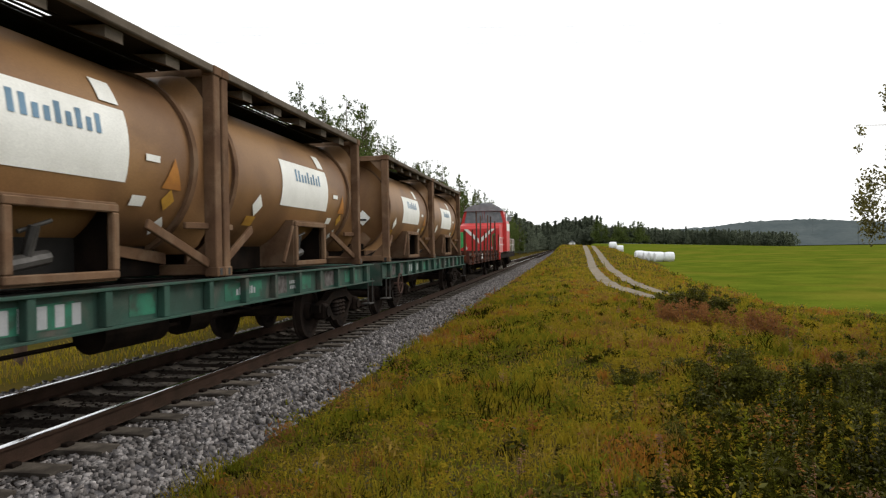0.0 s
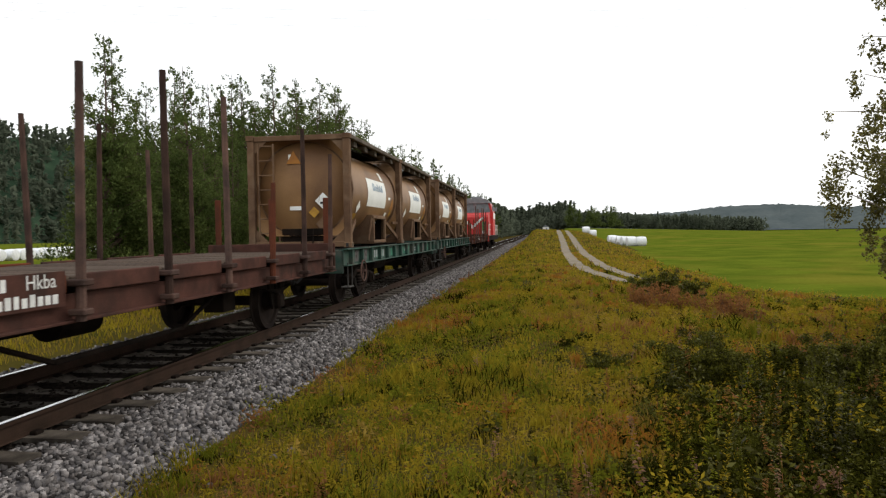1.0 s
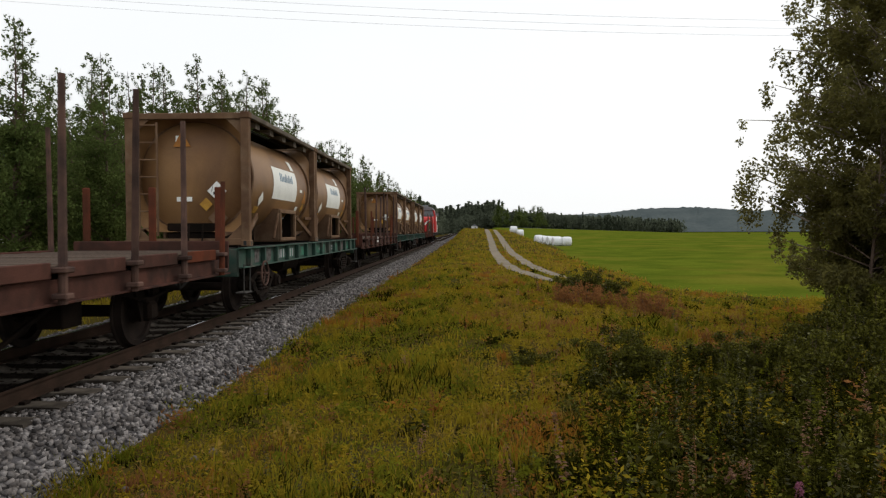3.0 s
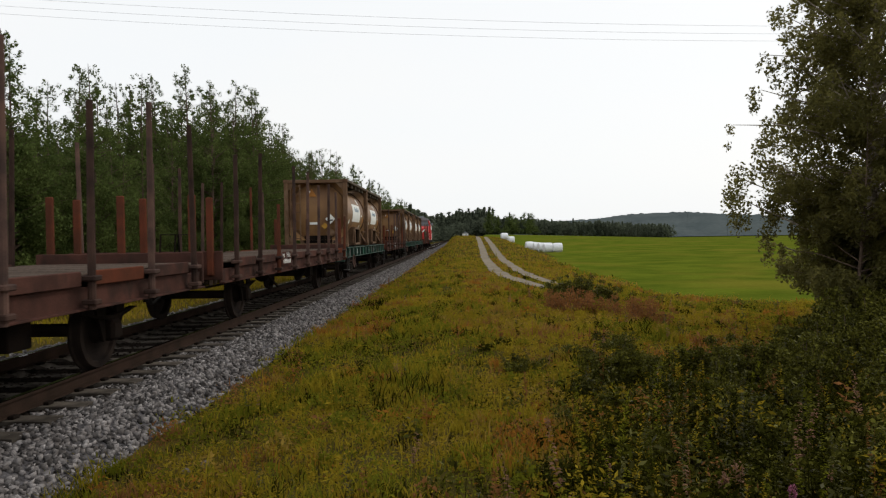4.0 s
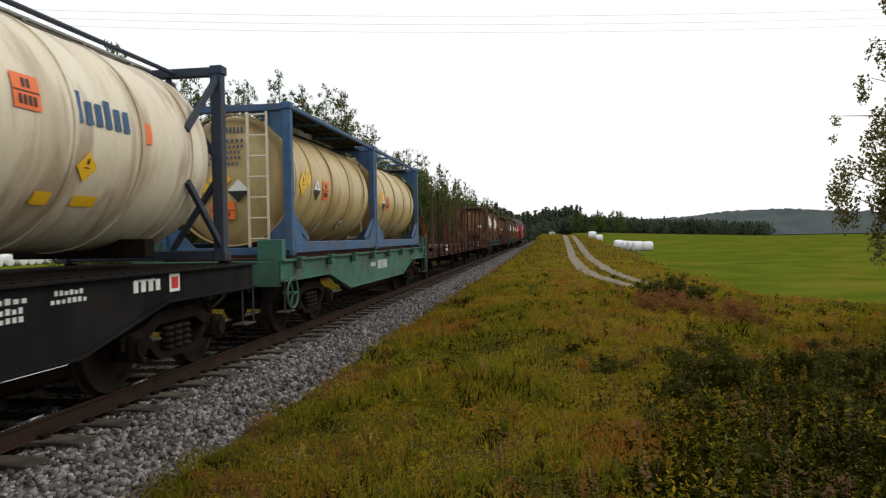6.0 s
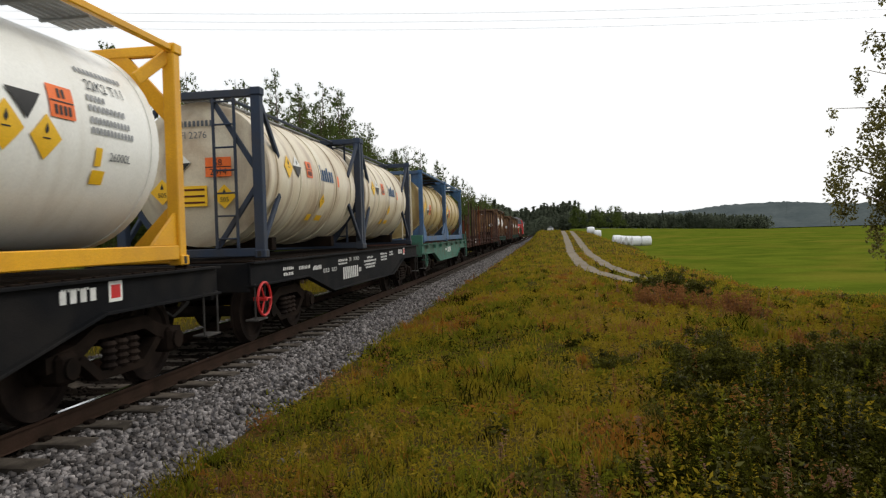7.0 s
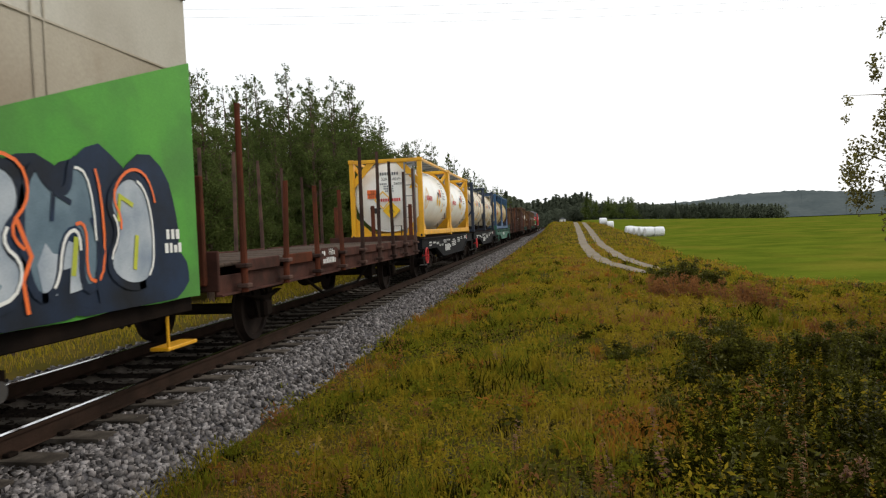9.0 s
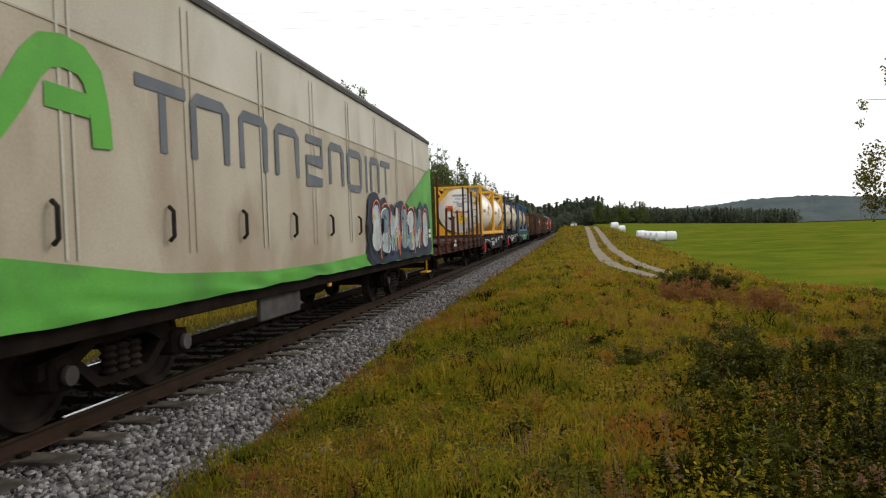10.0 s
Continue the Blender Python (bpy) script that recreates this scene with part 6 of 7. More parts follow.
def steps(wagon, half, mat):
    for sx in (-1, 1):
        for sy in (-1, 1):
            y = sy * (half - 0.25)
            s = Shape().path([(sx * 1.28, y - 0.18, 0.95), (sx * 1.28, y - 0.18, 0.42), (sx * 1.28, y + 0.18, 0.42), (sx * 1.28, y + 0.18, 0.95)], 0.014, 6)
            s.box(sx * 1.22, y, 0.42, 0.2, 0.36, 0.025)
            part("step", s, M["worn_grey"], wagon)


def brake_wheel(wagon, y, mat, z=0.72):
    s = Shape()
    pts = [(1.36, y + 0.24 * math.cos(k * math.pi / 12), z + 0.24 * math.sin(k * math.pi / 12)) for k in range(25)]
    s.path(pts, 0.02, 6)
    for k in range(3):
        a = k * 2.094
        s.tube((1.36, y, z), (1.36, y + 0.24 * math.cos(a), z + 0.24 * math.sin(a)), 0.014, 6)
    s.tube((1.2, y, z), (1.4, y, z), 0.03, 8)
    part("brake_wheel", s, M[mat], wagon)


DECK = 1.26


def rib_wagon(seed):
    """Flat container wagon with ribbed channel sides."""
    rng = random.Random(seed)
    w = thing("container_wagon", "faded green flat container wagon with ribbed sides", "railway wagon", "wagons of the train")
    half, xs = 6.72, 1.30
    for sx in (-1, 1):
        s = Shape().box(sx * (xs - 0.10), 0, DECK - 0.20, 0.02, 2 * half, 0.34, 0.004)
        part("side_sill", s, M["green_wagon"], w)
        for z in (DECK - 0.015, DECK - 0.37):
            part("sill_flange", Shape().box(sx * (xs - 0.05), 0, z, 0.12, 2 * half, 0.025, 0.004), M["green_wagon"], w)
        for i in range(14):
            y = -half + 0.5 + i * (2 * half - 1.0) / 13
            r = Shape().box(sx * (xs - 0.045), y, DECK - 0.193, 0.085, 0.10, 0.325, 0.006)
            part("rib", r, M["green_wagon"], w)
    for sy in (-1, 1):
        e = Shape().box(0, sy * (half - 0.06), DECK - 0.28, 2 * xs - 0.24, 0.1, 0.52)
        part("end_sill", e, M["green_wagon"], w)
    part("centre_sill", Shape().box(0, 0, 0.98, 0.5, 2 * half - 0.4, 0.42), M["steel_dark"], w)
    for i in range(9):
        y = -half + 0.9 + i * (2 * half - 1.8) / 8
        part("cross_member", Shape().box(0, y, DECK - 0.16, 2 * xs - 0.24, 0.14, 0.2), M["steel_dark"], w)
    part("deck_rail", Shape().box(-0.9, 0, DECK - 0.014, 0.1, 2 * half - 0.3, 0.02, 0.004).box(0.9, 0, DECK - 0.014, 0.1, 2 * half - 0.3, 0.02, 0.004), M["dark_strip"], w)
    res = Shape().tube((0.5, -1.6, 0.72), (0.5, -0.4, 0.72), 0.2, 16)
    part("air_reservoir", res, M["steel_dark"], w)
    part("brake_cylinder", Shape().tube((0.2, 0.6, 0.68), (0.2, 1.2, 0.68), 0.22, 16).box(0.2, 1.5, 0.68, 0.1, 0.7, 0.1), M["steel_dark"], w)
    part("brake_rod", Shape().tube((0.25, -5, 0.62), (0.25, 5, 0.62), 0.025, 6), M["steel_dark"], w)
    text = Shape()
    outlined(text, xs - 0.086, -3.35, DECK - 0.2, 1.45, 0.19, 7)
    bars(text, xs - 0.086, 2.35, DECK - 0.17, 0.5, 0.05, 7, rng)
    bars(text, xs - 0.086, 2.35, DECK - 0.25, 0.45, 0.05, 7, rng)
    bars(text, xs - 0.086, 0.6, DECK - 0.2, 0.6, 0.1, 7, rng)
    part("painted_marks", text, M["pale_print"], w, "grey-white painted running numbers worn to strokes")
    for y, ww in ((1.75, 0.5), (-4.8, 0.42), (-5.6, 0.3), (4.0, 0.5)):
        part("primer_patch", Shape().box(xs - 0.088, y, DECK - 0.19, 0.003, ww, 0.26, 0.001), M["stone"], w, "pale grey overpainted patch")
    for y, ww in ((-3.2, 0.9), (-1.75, 0.45), (0.55, 1.1), (2.7, 0.7), (5.3, 0.8)):
        part("touch_up_patch", Shape().box(xs - 0.087, y, DECK - 0.20, 0.003, ww, 0.22, 0.001), M["mint_paint"], w, "mint green touch-up paint")
    for sy in (-1, 1):
        bogie(w, sy * 4.86)
    coupler(w, half)
    steps(w, half, "walkway")
    brake_wheel(w, -5.55, "stake")
    for sx in (-1, 1):
        for y in (-6.2, -0.05, 0.05, 6.2):
            part("container_lock", Shape().box(sx * 1.13, y, DECK - 0.0, 0.16, 0.08, 0.05), M["steel_dark"], w)
    return w


def belly_wagon(kind, seed):
    """Flat container wagon whose sides are deep in the middle."""
    rng = random.Random(seed)
    teal = kind == "teal"
    mat = M["teal_wagon" if teal else "black_wagon"]
    w = thing("container_wagon", "pale teal fish-bellied flat container wagon" if teal else "black fish-bellied flat container wagon with white stencils", "railway wagon", "wagons of the train")
    half, xs = 6.72, 1.30
    for sx in (-1, 1):
        z1, e, d = DECK, 0.34, 0.71
        s = Shape().prism([(-half, z1), (half, z1), (half, z1 - e), (half - 2.4, z1 - e), (half - 3.9, z1 - d), (-half + 3.9, z1 - d), (-half + 2.4, z1 - e), (-half, z1 - e)], 0, sx * (xs - 0.06) - 0.012, sx * (xs - 0.06) + 0.012)
        part("side_sill", s, mat, w)
        f = Shape().box(sx * (xs - 0.05), 0, z1 - 0.012, 0.13, 2 * half, 0.03, 0.004)
        f.box(sx * (xs - 0.05), 0, z1 - d, 0.13, 2 * half - 7.8, 0.03, 0.004)
        for sy in (-1, 1):
            f.beam((sx * (xs - 0.05), sy * (half - 3.9), z1 - d), (sx * (xs - 0.05), sy * (half - 2.4), z1 - e), 0.13, 0.03, 0.004)
            f.box(sx * (xs - 0.05), sy * (half - 1.2), z1 - e, 0.13, 2.4, 0.03, 0.004)
        part("sill_flange", f, mat, w)
        for i in range(8):
            y = -half + 0.7 + i * (2 * half - 1.4) / 7
            if teal:
                p = Shape().box(sx * (xs + 0.03), y, z1 - 0.10, 0.10, 0.16, 0.12).box(sx * (xs + 0.03), y, z1 + 0.02, 0.12, 0.22, 0.03)
                part("stake_pocket", p, mat, w)
    for sy in (-1, 1):
        part("end_sill", Shape().box(0, sy * (half - 0.06), DECK - 0.22, 2 * xs - 0.16, 0.1, 0.42), mat, w)
        if teal:
            part("end_stop", Shape().box(1.05, sy * (half - 0.12), DECK + 0.16, 0.42, 0.16, 0.34).box(-1.05, sy * (half - 0.12), DECK + 0.16, 0.42, 0.16, 0.34), mat, w)
    part("centre_sill", Shape().box(0, 0, 0.92, 0.5, 2 * half - 0.4, 0.46), M["steel_dark"], w)
    for i in range(10):
        y = -half + 0.8 + i * (2 * half - 1.6) / 9
        part("cross_member", Shape().box(0, y, DECK - 0.15, 2 * xs - 0.2, 0.16, 0.2), M["steel_dark"], w)
    plank = Shape().box(0, 0, 0, 2 * xs - 0.16, 0.17, 0.03).mesh("deck_plank", M["rust_wagon"] if teal else M["steel_dark"])
    for i in range(60):
        ob = part("deck_plank", plank, None, w)
        ob.location = (0, -half + 0.35 + i * 0.215, DECK + 0.004)
    x = xs - 0.045
    paint = M["white_paint"]
    if not teal:
        marks = Shape()
        outlined(marks, x, -1.4, DECK - 0.43, 1.25, 0.25, 8)
        bars(marks, x, -0.62, DECK - 0.40, 0.22, 0.12, 2, rng, 0.3)
        for yy, z, ww, n, h in ((0.35, -0.17, 0.6, 9, 0.05), (0.35, -0.25, 1.2, 16, 0.05), (0.35, -0.33, 1.1, 15, 0.05), (0.35, -0.40, 0.9, 12, 0.045),
                                (1.85, -0.13, 0.8, 9, 0.05), (1.85, -0.21, 0.7, 10, 0.05), (1.85, -0.28, 0.7, 10, 0.045),
                                (2.75, -0.11, 0.4, 6, 0.045), (2.75, -0.18, 0.5, 7, 0.045), (-2.0, -0.15, 0.7, 12, 0.05), (-2.0, -0.22, 0.65, 11, 0.04),
                                (-3.7, -0.22, 0.5, 7, 0.08), (-4.4, -0.18, 0.6, 8, 0.06), (-5.2, -0.16, 0.5, 6, 0.05), (-5.2, -0.25, 0.45, 6, 0.05), (3.95, -0.08, 0.4, 9, 0.025)):
            bars(marks, x, yy, DECK + z, ww, h, n, rng, 0.3)
        part("painted_marks", marks, paint, w, "white stencilled running data as strokes")
        for text, size, y, z in (("02.02.25", 0.11, -3.15, -0.34), ("02.02.21", 0.11, -2.62, -0.34), ("7301", 0.11, -1.42, -0.19), ("PKO/RZD", 0.11, -0.92, -0.19)):
            lettering(text, size, at(x, y, DECK + z, SIDE), paint, w)
        logo = Shape()
        for k in range(4):
            logo.box(x, 3.78 + k * 0.14, DECK - 0.14, 0.004, 0.085, 0.12, 0.001)
        part("logo", logo, paint, w)
        part("framed_plate", Shape().box(x, 4.55, DECK - 0.14, 0.004, 0.22, 0.2, 0.001), M["white_label"], w)
        part("framed_plate", Shape().box(x + 0.003, 4.55, DECK - 0.14, 0.004, 0.15, 0.13, 0.001), M["red_print"], w)
    else:
        marks = Shape()
        outlined(marks, x, 0.4, DECK - 0.33, 1.1, 0.22, 8)
        bars(marks, x, -0.6, DECK - 0.3, 0.5, 0.1, 6, rng, 0.3)
        part("painted_marks", marks, paint, w, "white painted running numbers worn to strokes")
    part("air_reservoir", Shape().tube((0.6, -1.3, 0.68), (0.6, -0.2, 0.68), 0.18, 14), M["steel_dark"], w)
    for sy in (-1, 1):
        bogie(w, sy * 4.86)
    coupler(w, half)
    steps(w, half, "walkway")
    if teal:
        rail = Shape().path([(1.30, half + 0.12, 0.42), (1.30, half + 0.12, 1.62), (1.30, half + 0.30, 1.72), (1.30, half + 0.36, 0.42), (1.30, half + 0.12, 0.42)], 0.022, 8)
        for z in (0.75, 1.1, 1.42):
            rail.tube((1.30, half + 0.12, z), (1.30, half + 0.34, z), 0.016, 6)
        rail.beam((1.30, half - 0.1, 1.0), (1.30, half + 0.14, 1.0), 0.05, 0.08)
        part("hand_rail", rail, M["teal_wagon"], w)
    brake_wheel(w, -6.5, "teal_wagon" if teal else "red_print")
    for sx in (-1, 1):
        for y in (-6.1, -0.06, 0.06, 6.1):
            part("container_lock", Shape().box(sx * 1.13, y, DECK + 0.02, 0.16, 0.1, 0.05), M["steel_dark"], w)
    return w


def stake_wagon(seed, half=6.6):
    """Two-axle brown flat wagon with loose tall stakes along both sides."""
    rng = random.Random(seed)
    w = thing("stake_wagon", "rusty brown flat wagon with tall stakes, unloaded", "railway wagon", "wagons of the train")
    xs, z1 = 1.34, 1.27
    for sx in (-1, 1):
        s = Shape().box(sx * (xs - 0.06), 0, z1 - 0.30, 0.03, 2 * half, 0.24, 0.006)
        part("side_sill", s, M["rust_wagon"], w)
        part("sill_flange", Shape().box(sx * (xs - 0.02), 0, z1 - 0.42, 0.10, 2 * half, 0.025, 0.004), M["rust_wagon"], w)
        n = 9
        for i in range(n):
            y = -half + 0.55 + i * (2 * half - 1.1) / (n - 1)
            for z, k in ((z1 - 0.08, 0.18), (z1 - 0.34, 0.15)):
                part("stake_pocket", Shape().box(sx * (xs + 0.07), y, z, 0.16, k, 0.06), M["stake"], w)
            hgt = rng.choice((2.12, 2.05, 2.0, 2.1, 1.85, 1.1))
            st = Shape()
            lx, ly = rng.uniform(-0.04, 0.05), rng.uniform(-0.06, 0.06)
            st.tube((sx * (xs + 0.07), y, z1 - 0.42), (sx * (xs + 0.07) + lx, y + ly, z1 + hgt), 0.046, 9, 0.036)
            part("stake", st, M["rust_orange"] if hgt < 1.5 or rng.random() < 0.12 else M["stake"], w, smooth=True)
        for i in range(n - 1):
            y = -half + 0.55 + (i + 0.5) * (2 * half - 1.1) / (n - 1)
            ww = (2 * half - 1.1) / (n - 1) - 0.22
            b = Shape().box(sx * (xs - 0.0), y, z1 - 0.085, 0.045, ww, 0.165)
            part("side_board", b, M["rust_wagon"] if rng.random() < 0.75 else M["rust_orange"], w)
    for sy in (-1, 1):
        part("end_board", Shape().box(0, sy * half, z1 - 0.12, 2 * xs, 0.06, 0.5), M["rust_wagon"], w)
        for x in (-1.15, 0.0, 1.15):
            part("end_post", Shape().box(x, sy * (half + 0.07), z1 + 0.38, 0.11, 0.08, 1.34, 0.015), M["rust_orange"], w, "red-brown fixed end post")
        part("end_grip", Shape().path([(0.62, sy * (half + 0.04), z1 - 0.1), (0.62, sy * (half + 0.12), z1 + 0.42), (0.86, sy * (half + 0.12), z1 + 0.42), (0.86, sy * (half + 0.04), z1 - 0.1)], 0.016, 6), M["steel_dark"], w)
        for sx in (-1, 1):
            b = Shape().tube((sx * 0.93, sy * half, 1.05), (sx * 0.93, sy * (half + 0.45), 1.05), 0.085, 12)
            b.tube((sx * 0.93, sy * (half + 0.43), 1.05), (sx * 0.93, sy * (half + 0.50), 1.05), 0.23, 20)
            part("buffer", b, M["steel_dark"], w)
    pl = Shape().box(0, 0, 0, 2 * xs - 0.1, 0.185, 0.05).mesh("deck_plank", M["plank"])
    for i in range(int((2 * half - 0.1) / 0.195)):
        ob = part("deck_plank", pl, None, w)
        ob.location = (0, -half + 0.15 + i * 0.195, z1 - 0.055 + rng.uniform(-0.006, 0.006))
    part("underframe", Shape().box(0.6, 0, 0.95, 0.14, 2 * half - 0.3, 0.24).box(-0.6, 0, 0.95, 0.14, 2 * half - 0.3, 0.24).box(0, 0, 0.98, 1.3, 0.2, 0.2), M["steel_dark"], w)
    for sy in (-1, 1):
        gear = new("axle_gear")
        gear.parent, gear.location = w, (0, sy * 4.25, 0)
        wheelset(gear, 0)
        for sx in (-1, 1):
            x = sx * 1.0
            g = Shape().box(x, 0, 0.475, 0.2, 0.26, 0.26, 0.04)
            g.prism([(-0.45, 0.98), (-0.2, 0.35), (-0.15, 0.35), (-0.15, 0.98)], 0, x - 0.03, x + 0.01)
            g.prism([(0.45, 0.98), (0.2, 0.35), (0.15, 0.35), (0.15, 0.98)], 0, x - 0.03, x + 0.01)
            part("axle_guard", g, M["steel_dark"], gear)
            leaf = Shape()
            for k in range(5):
                hl = 0.62 - k * 0.09
                leaf.prism([(-hl, 0.72 - k * 0.018), (0, 0.66 - k * 0.018), (hl, 0.72 - k * 0.018), (hl, 0.705 - k * 0.018), (0, 0.645 - k * 0.018), (-hl, 0.705 - k * 0.018)], 0, x - 0.05, x + 0.05)
            part("leaf_spring", leaf, M["steel_dark"], gear)
    tr = Shape()
    for x in (-0.9, 0.9):
        tr.beam((x, -2.6, 0.92), (x, -1.2, 0.42), 0.05, 0.05).beam((x, -1.2, 0.42), (x, 1.2, 0.42), 0.05, 0.05).beam((x, 1.2, 0.42), (x, 2.6, 0.92), 0.05, 0.05)
    part("truss_rod", tr, M["steel_dark"], w)
    part("brake_cylinder", Shape().tube((0.3, -0.5, 0.7), (0.3, 0.2, 0.7), 0.2, 16), M["steel_dark"], w)
    part("tool_box", Shape().box(0.85, 2.4, 0.7, 0.3, 0.4, 0.4), M["steel_dark"], w)
    plate = Shape()
    rg = random.Random(seed + 1)
    bars(plate, xs + 0.027, -2.42, z1 - 0.05, 0.2, 0.10, 2, rg)
    lettering("Hkba", 0.17, at(xs + 0.027, -1.95, z1 - 0.10, SIDE), M["white_paint"], w)
    bars(plate, xs + 0.027, -2.1, z1 - 0.19, 0.72, 0.10, 8, rg)
    part("mark_panel", Shape().box(xs + 0.024, -2.1, z1 - 0.12, 0.003, 0.9, 0.3, 0.001), M["rust_wagon"], w)
    part("painted_marks", plate, M["white_paint"], w, "white painted running number worn to strokes")
    coupler(w, half)
    return w


def build_freight():
    brown, rib = brown_container(1), rib_wagon(1)
    used = set()

    def put(ob, s, z=0.0):
        if ob.name in used:
            names = {o.name for o in bpy.data.objects}
            ob = copy_thing(ob, Matrix.Identity(4))
            for o in ob.children_recursive:
                if o.name.startswith("wheelset"):
                    ROLLING.append(o)
        else:
            used.add(ob.name)
        return on_train(ob, s, z)

    for front in (28.85, 14.35, -14.5):
        mid = front - 6.09
        put(rib, mid)
        for k in (-1, 1):
            put(brown, mid + k * 3.045, DECK + 0.012)
    put(stake_wagon(3), 37.1)
    put(stake_wagon(1), -6.15)
    put(stake_wagon(2), -34.85)
    put(stake_wagon(5), -49.0)
    put(belly_wagon("teal", 2), -62.9)
    put(blue_container(True), -62.9 - 3.045, DECK + 0.05)
    put(blue_container(False), -62.9 + 3.045, DECK + 0.05)
    black = belly_wagon("black", 3)
    put(black, -77.45)
    navy = navy_container(3)
    for k in (-1, 1):
        put(navy, -77.45 + k * 3.045, DECK + 0.05)
    put(black, -91.95)
    yellow = yellow_container(4)
    for k in (-1, 1):
        put(yellow, -91.95 + k * 3.045, DECK + 0.05)
    put(stake_wagon(4, 6.3), -106.2)


def build_curtain_wagon():
    w = thing("curtain_wagon", "long bogie wagon with a dirty beige tarpaulin curtain and graffiti", "railway wagon", "wagons of the train")
    length, xs, z0, z1 = 17.8, 1.45, 0.97, 4.24
    for low, high, mat, label in ((z0 + 0.08, 3.35, "tarp", "dirty beige tarpaulin curtain"), (3.35, z1, "tarp_pale", "paler upper band of the tarpaulin")):
        body = Shape()
        for sx in (-1, 1):
            n = 150
            rows = [(z, 0.006 * math.sin(math.pi * (z - z0) / (z1 - z0))) for z in np.linspace(low, high, 18 if low < 2 else 7)]
            vs = []
            for i in range(n + 1):
                y = -length / 2 + length * i / n
                for z, b in rows:
                    vs.append((sx * (xs + b * math.cos(y * 3.5) + 0.003 * noise.noise((y * 2, z * 2, sx)) + 0.010 * smooth(2.3, 1.3, z) * noise.noise((y * 1.1 + z * 0.6, z * 7, sx * 4.0))), y, z))
            m = len(rows)
            body.add(vs, [(i * m + j, (i + 1) * m + j, (i + 1) * m + j + 1, i * m + j + 1) for i in range(n) for j in range(m - 1)])
        part("curtain", body, M[mat], w, label, True)
    skirt = Shape()
    for sx in (-1, 1):
        n, m = 150, 10
        vs = []
        for i in range(n + 1):
            y = -length / 2 + length * i / n
            top = float(np.interp(y, (-9, -7.45, -5.4, -3, -0.5, 2, 4.5, 5.3, 6.2, 8.9), (1.65, 1.5, 1.26, 1.14, 1.13, 1.2, 1.75, 2.27, 2.6, 3.5)))
            hem = z0 - 0.03 + 0.03 * noise.noise((y * 1.4, 3.0, sx))
            for k in range(m):
                z = hem + (min(top, z1 - 0.1) - hem) * k / (m - 1)
                fold = 0.030 * noise.noise((y * 1.6 + z * 3.0, z * 6.0, sx * 2.0)) * (1 - k / (m - 1)) * smooth(4.5, 2.0, y)
                vs.append((sx * (xs + 0.026 + fold), y, z))
        skirt.add(vs, [(i * m + j, (i + 1) * m + j, (i + 1) * m + j + 1, i * m + j + 1) for i in range(n) for j in range(m - 1)])
    part("curtain_skirt", skirt, M["tarp_green"], w, "green lower wave of the curtain", True)
    roof = Shape().prism([(-xs - 0.03, z1 - 0.06), (-xs - 0.03, z1 + 0.02), (-xs * 0.8, z1 + 0.28), (0, z1 + 0.4), (xs * 0.8, z1 + 0.28), (xs + 0.03, z1 + 0.02), (xs + 0.03, z1 - 0.06)], 1, -length / 2, length / 2)
    part("roof", roof, M["worn_grey"], w)
    for sy in (-1, 1):
        part("end_wall", Shape().box(0, sy * (length / 2 - 0.05), (z0 + z1) / 2, 2 * xs - 0.02, 0.1, z1 - z0), M["rust_wagon"], w)
        rail = Shape()
        for z in (1.5, 2.5):
            rail.path([(1.38, sy * (length / 2 + 0.02), z), (1.38, sy * (length / 2 + 0.12), z + 0.05), (1.38, sy * (length / 2 + 0.12), z + 0.75), (1.38, sy * (length / 2 + 0.02), z + 0.8)], 0.018, 7)
        part("hand_rail", rail, M["yellow_frame"], w)
        for sx in (-1, 1):
            b = Shape().tube((sx * 0.93, sy * length / 2, 1.05), (sx * 0.93, sy * (length / 2 + 0.45), 1.05), 0.085, 12)
            b.tube((sx * 0.93, sy * (length / 2 + 0.43), 1.05), (sx * 0.93, sy * (length / 2 + 0.50), 1.05), 0.23, 20)
            part("buffer", b, M["steel_dark"], w)
            s = Shape().path([(sx * 1.36, sy * (length / 2 - 0.5), 0.9), (sx * 1.36, sy * (length / 2 - 0.5), 0.42)], 0.02, 6).box(sx * 1.28, sy * (length / 2 - 0.25), 0.42, 0.22, 0.6, 0.04)
            part("step", s, M["yellow_frame"], w)
    for i in range(9):
        y = -8.6 + i * 1.9
        for k in (-0.07, 0.07):
            part("seam", Shape().box(xs + 0.009, y + k, 2.75, 0.004, 0.035 if i % 2 else 0.02, 2.6, 0.002), M["tarp_seam"] if i % 2 else M["tarp"], w)
    for i in range(8):
        y = -8.6 + i * 1.65
        part("strap", Shape().path([(xs + 0.03, y, 1.58), (xs + 0.08, y, 1.63), (xs + 0.08, y, 1.88), (xs + 0.03, y, 1.93)], 0.022, 6), M["dark_strip"], w, "dark green curtain strap")
    part("seam_line", Shape().box(xs + 0.008, 0, 3.35, 0.004, length - 0.1, 0.02, 0.001), M["tarp"], w)
    # brand strokes as plain shapes
    arch, slab = ((0, 0), (0, 0.92), (0.12, 1), (0.88, 1), (1, 0.9), (1, 0)), ((0, 1), (1, 1), (1, 0.5), (0, 0.5), (0, 0), (1, 0))
    loop = ((0, 0.1), (0, 0.9), (0.12, 1), (0.88, 1), (1, 0.9), (1, 0.1), (0.88, 0), (0.12, 0), (0, 0.1))
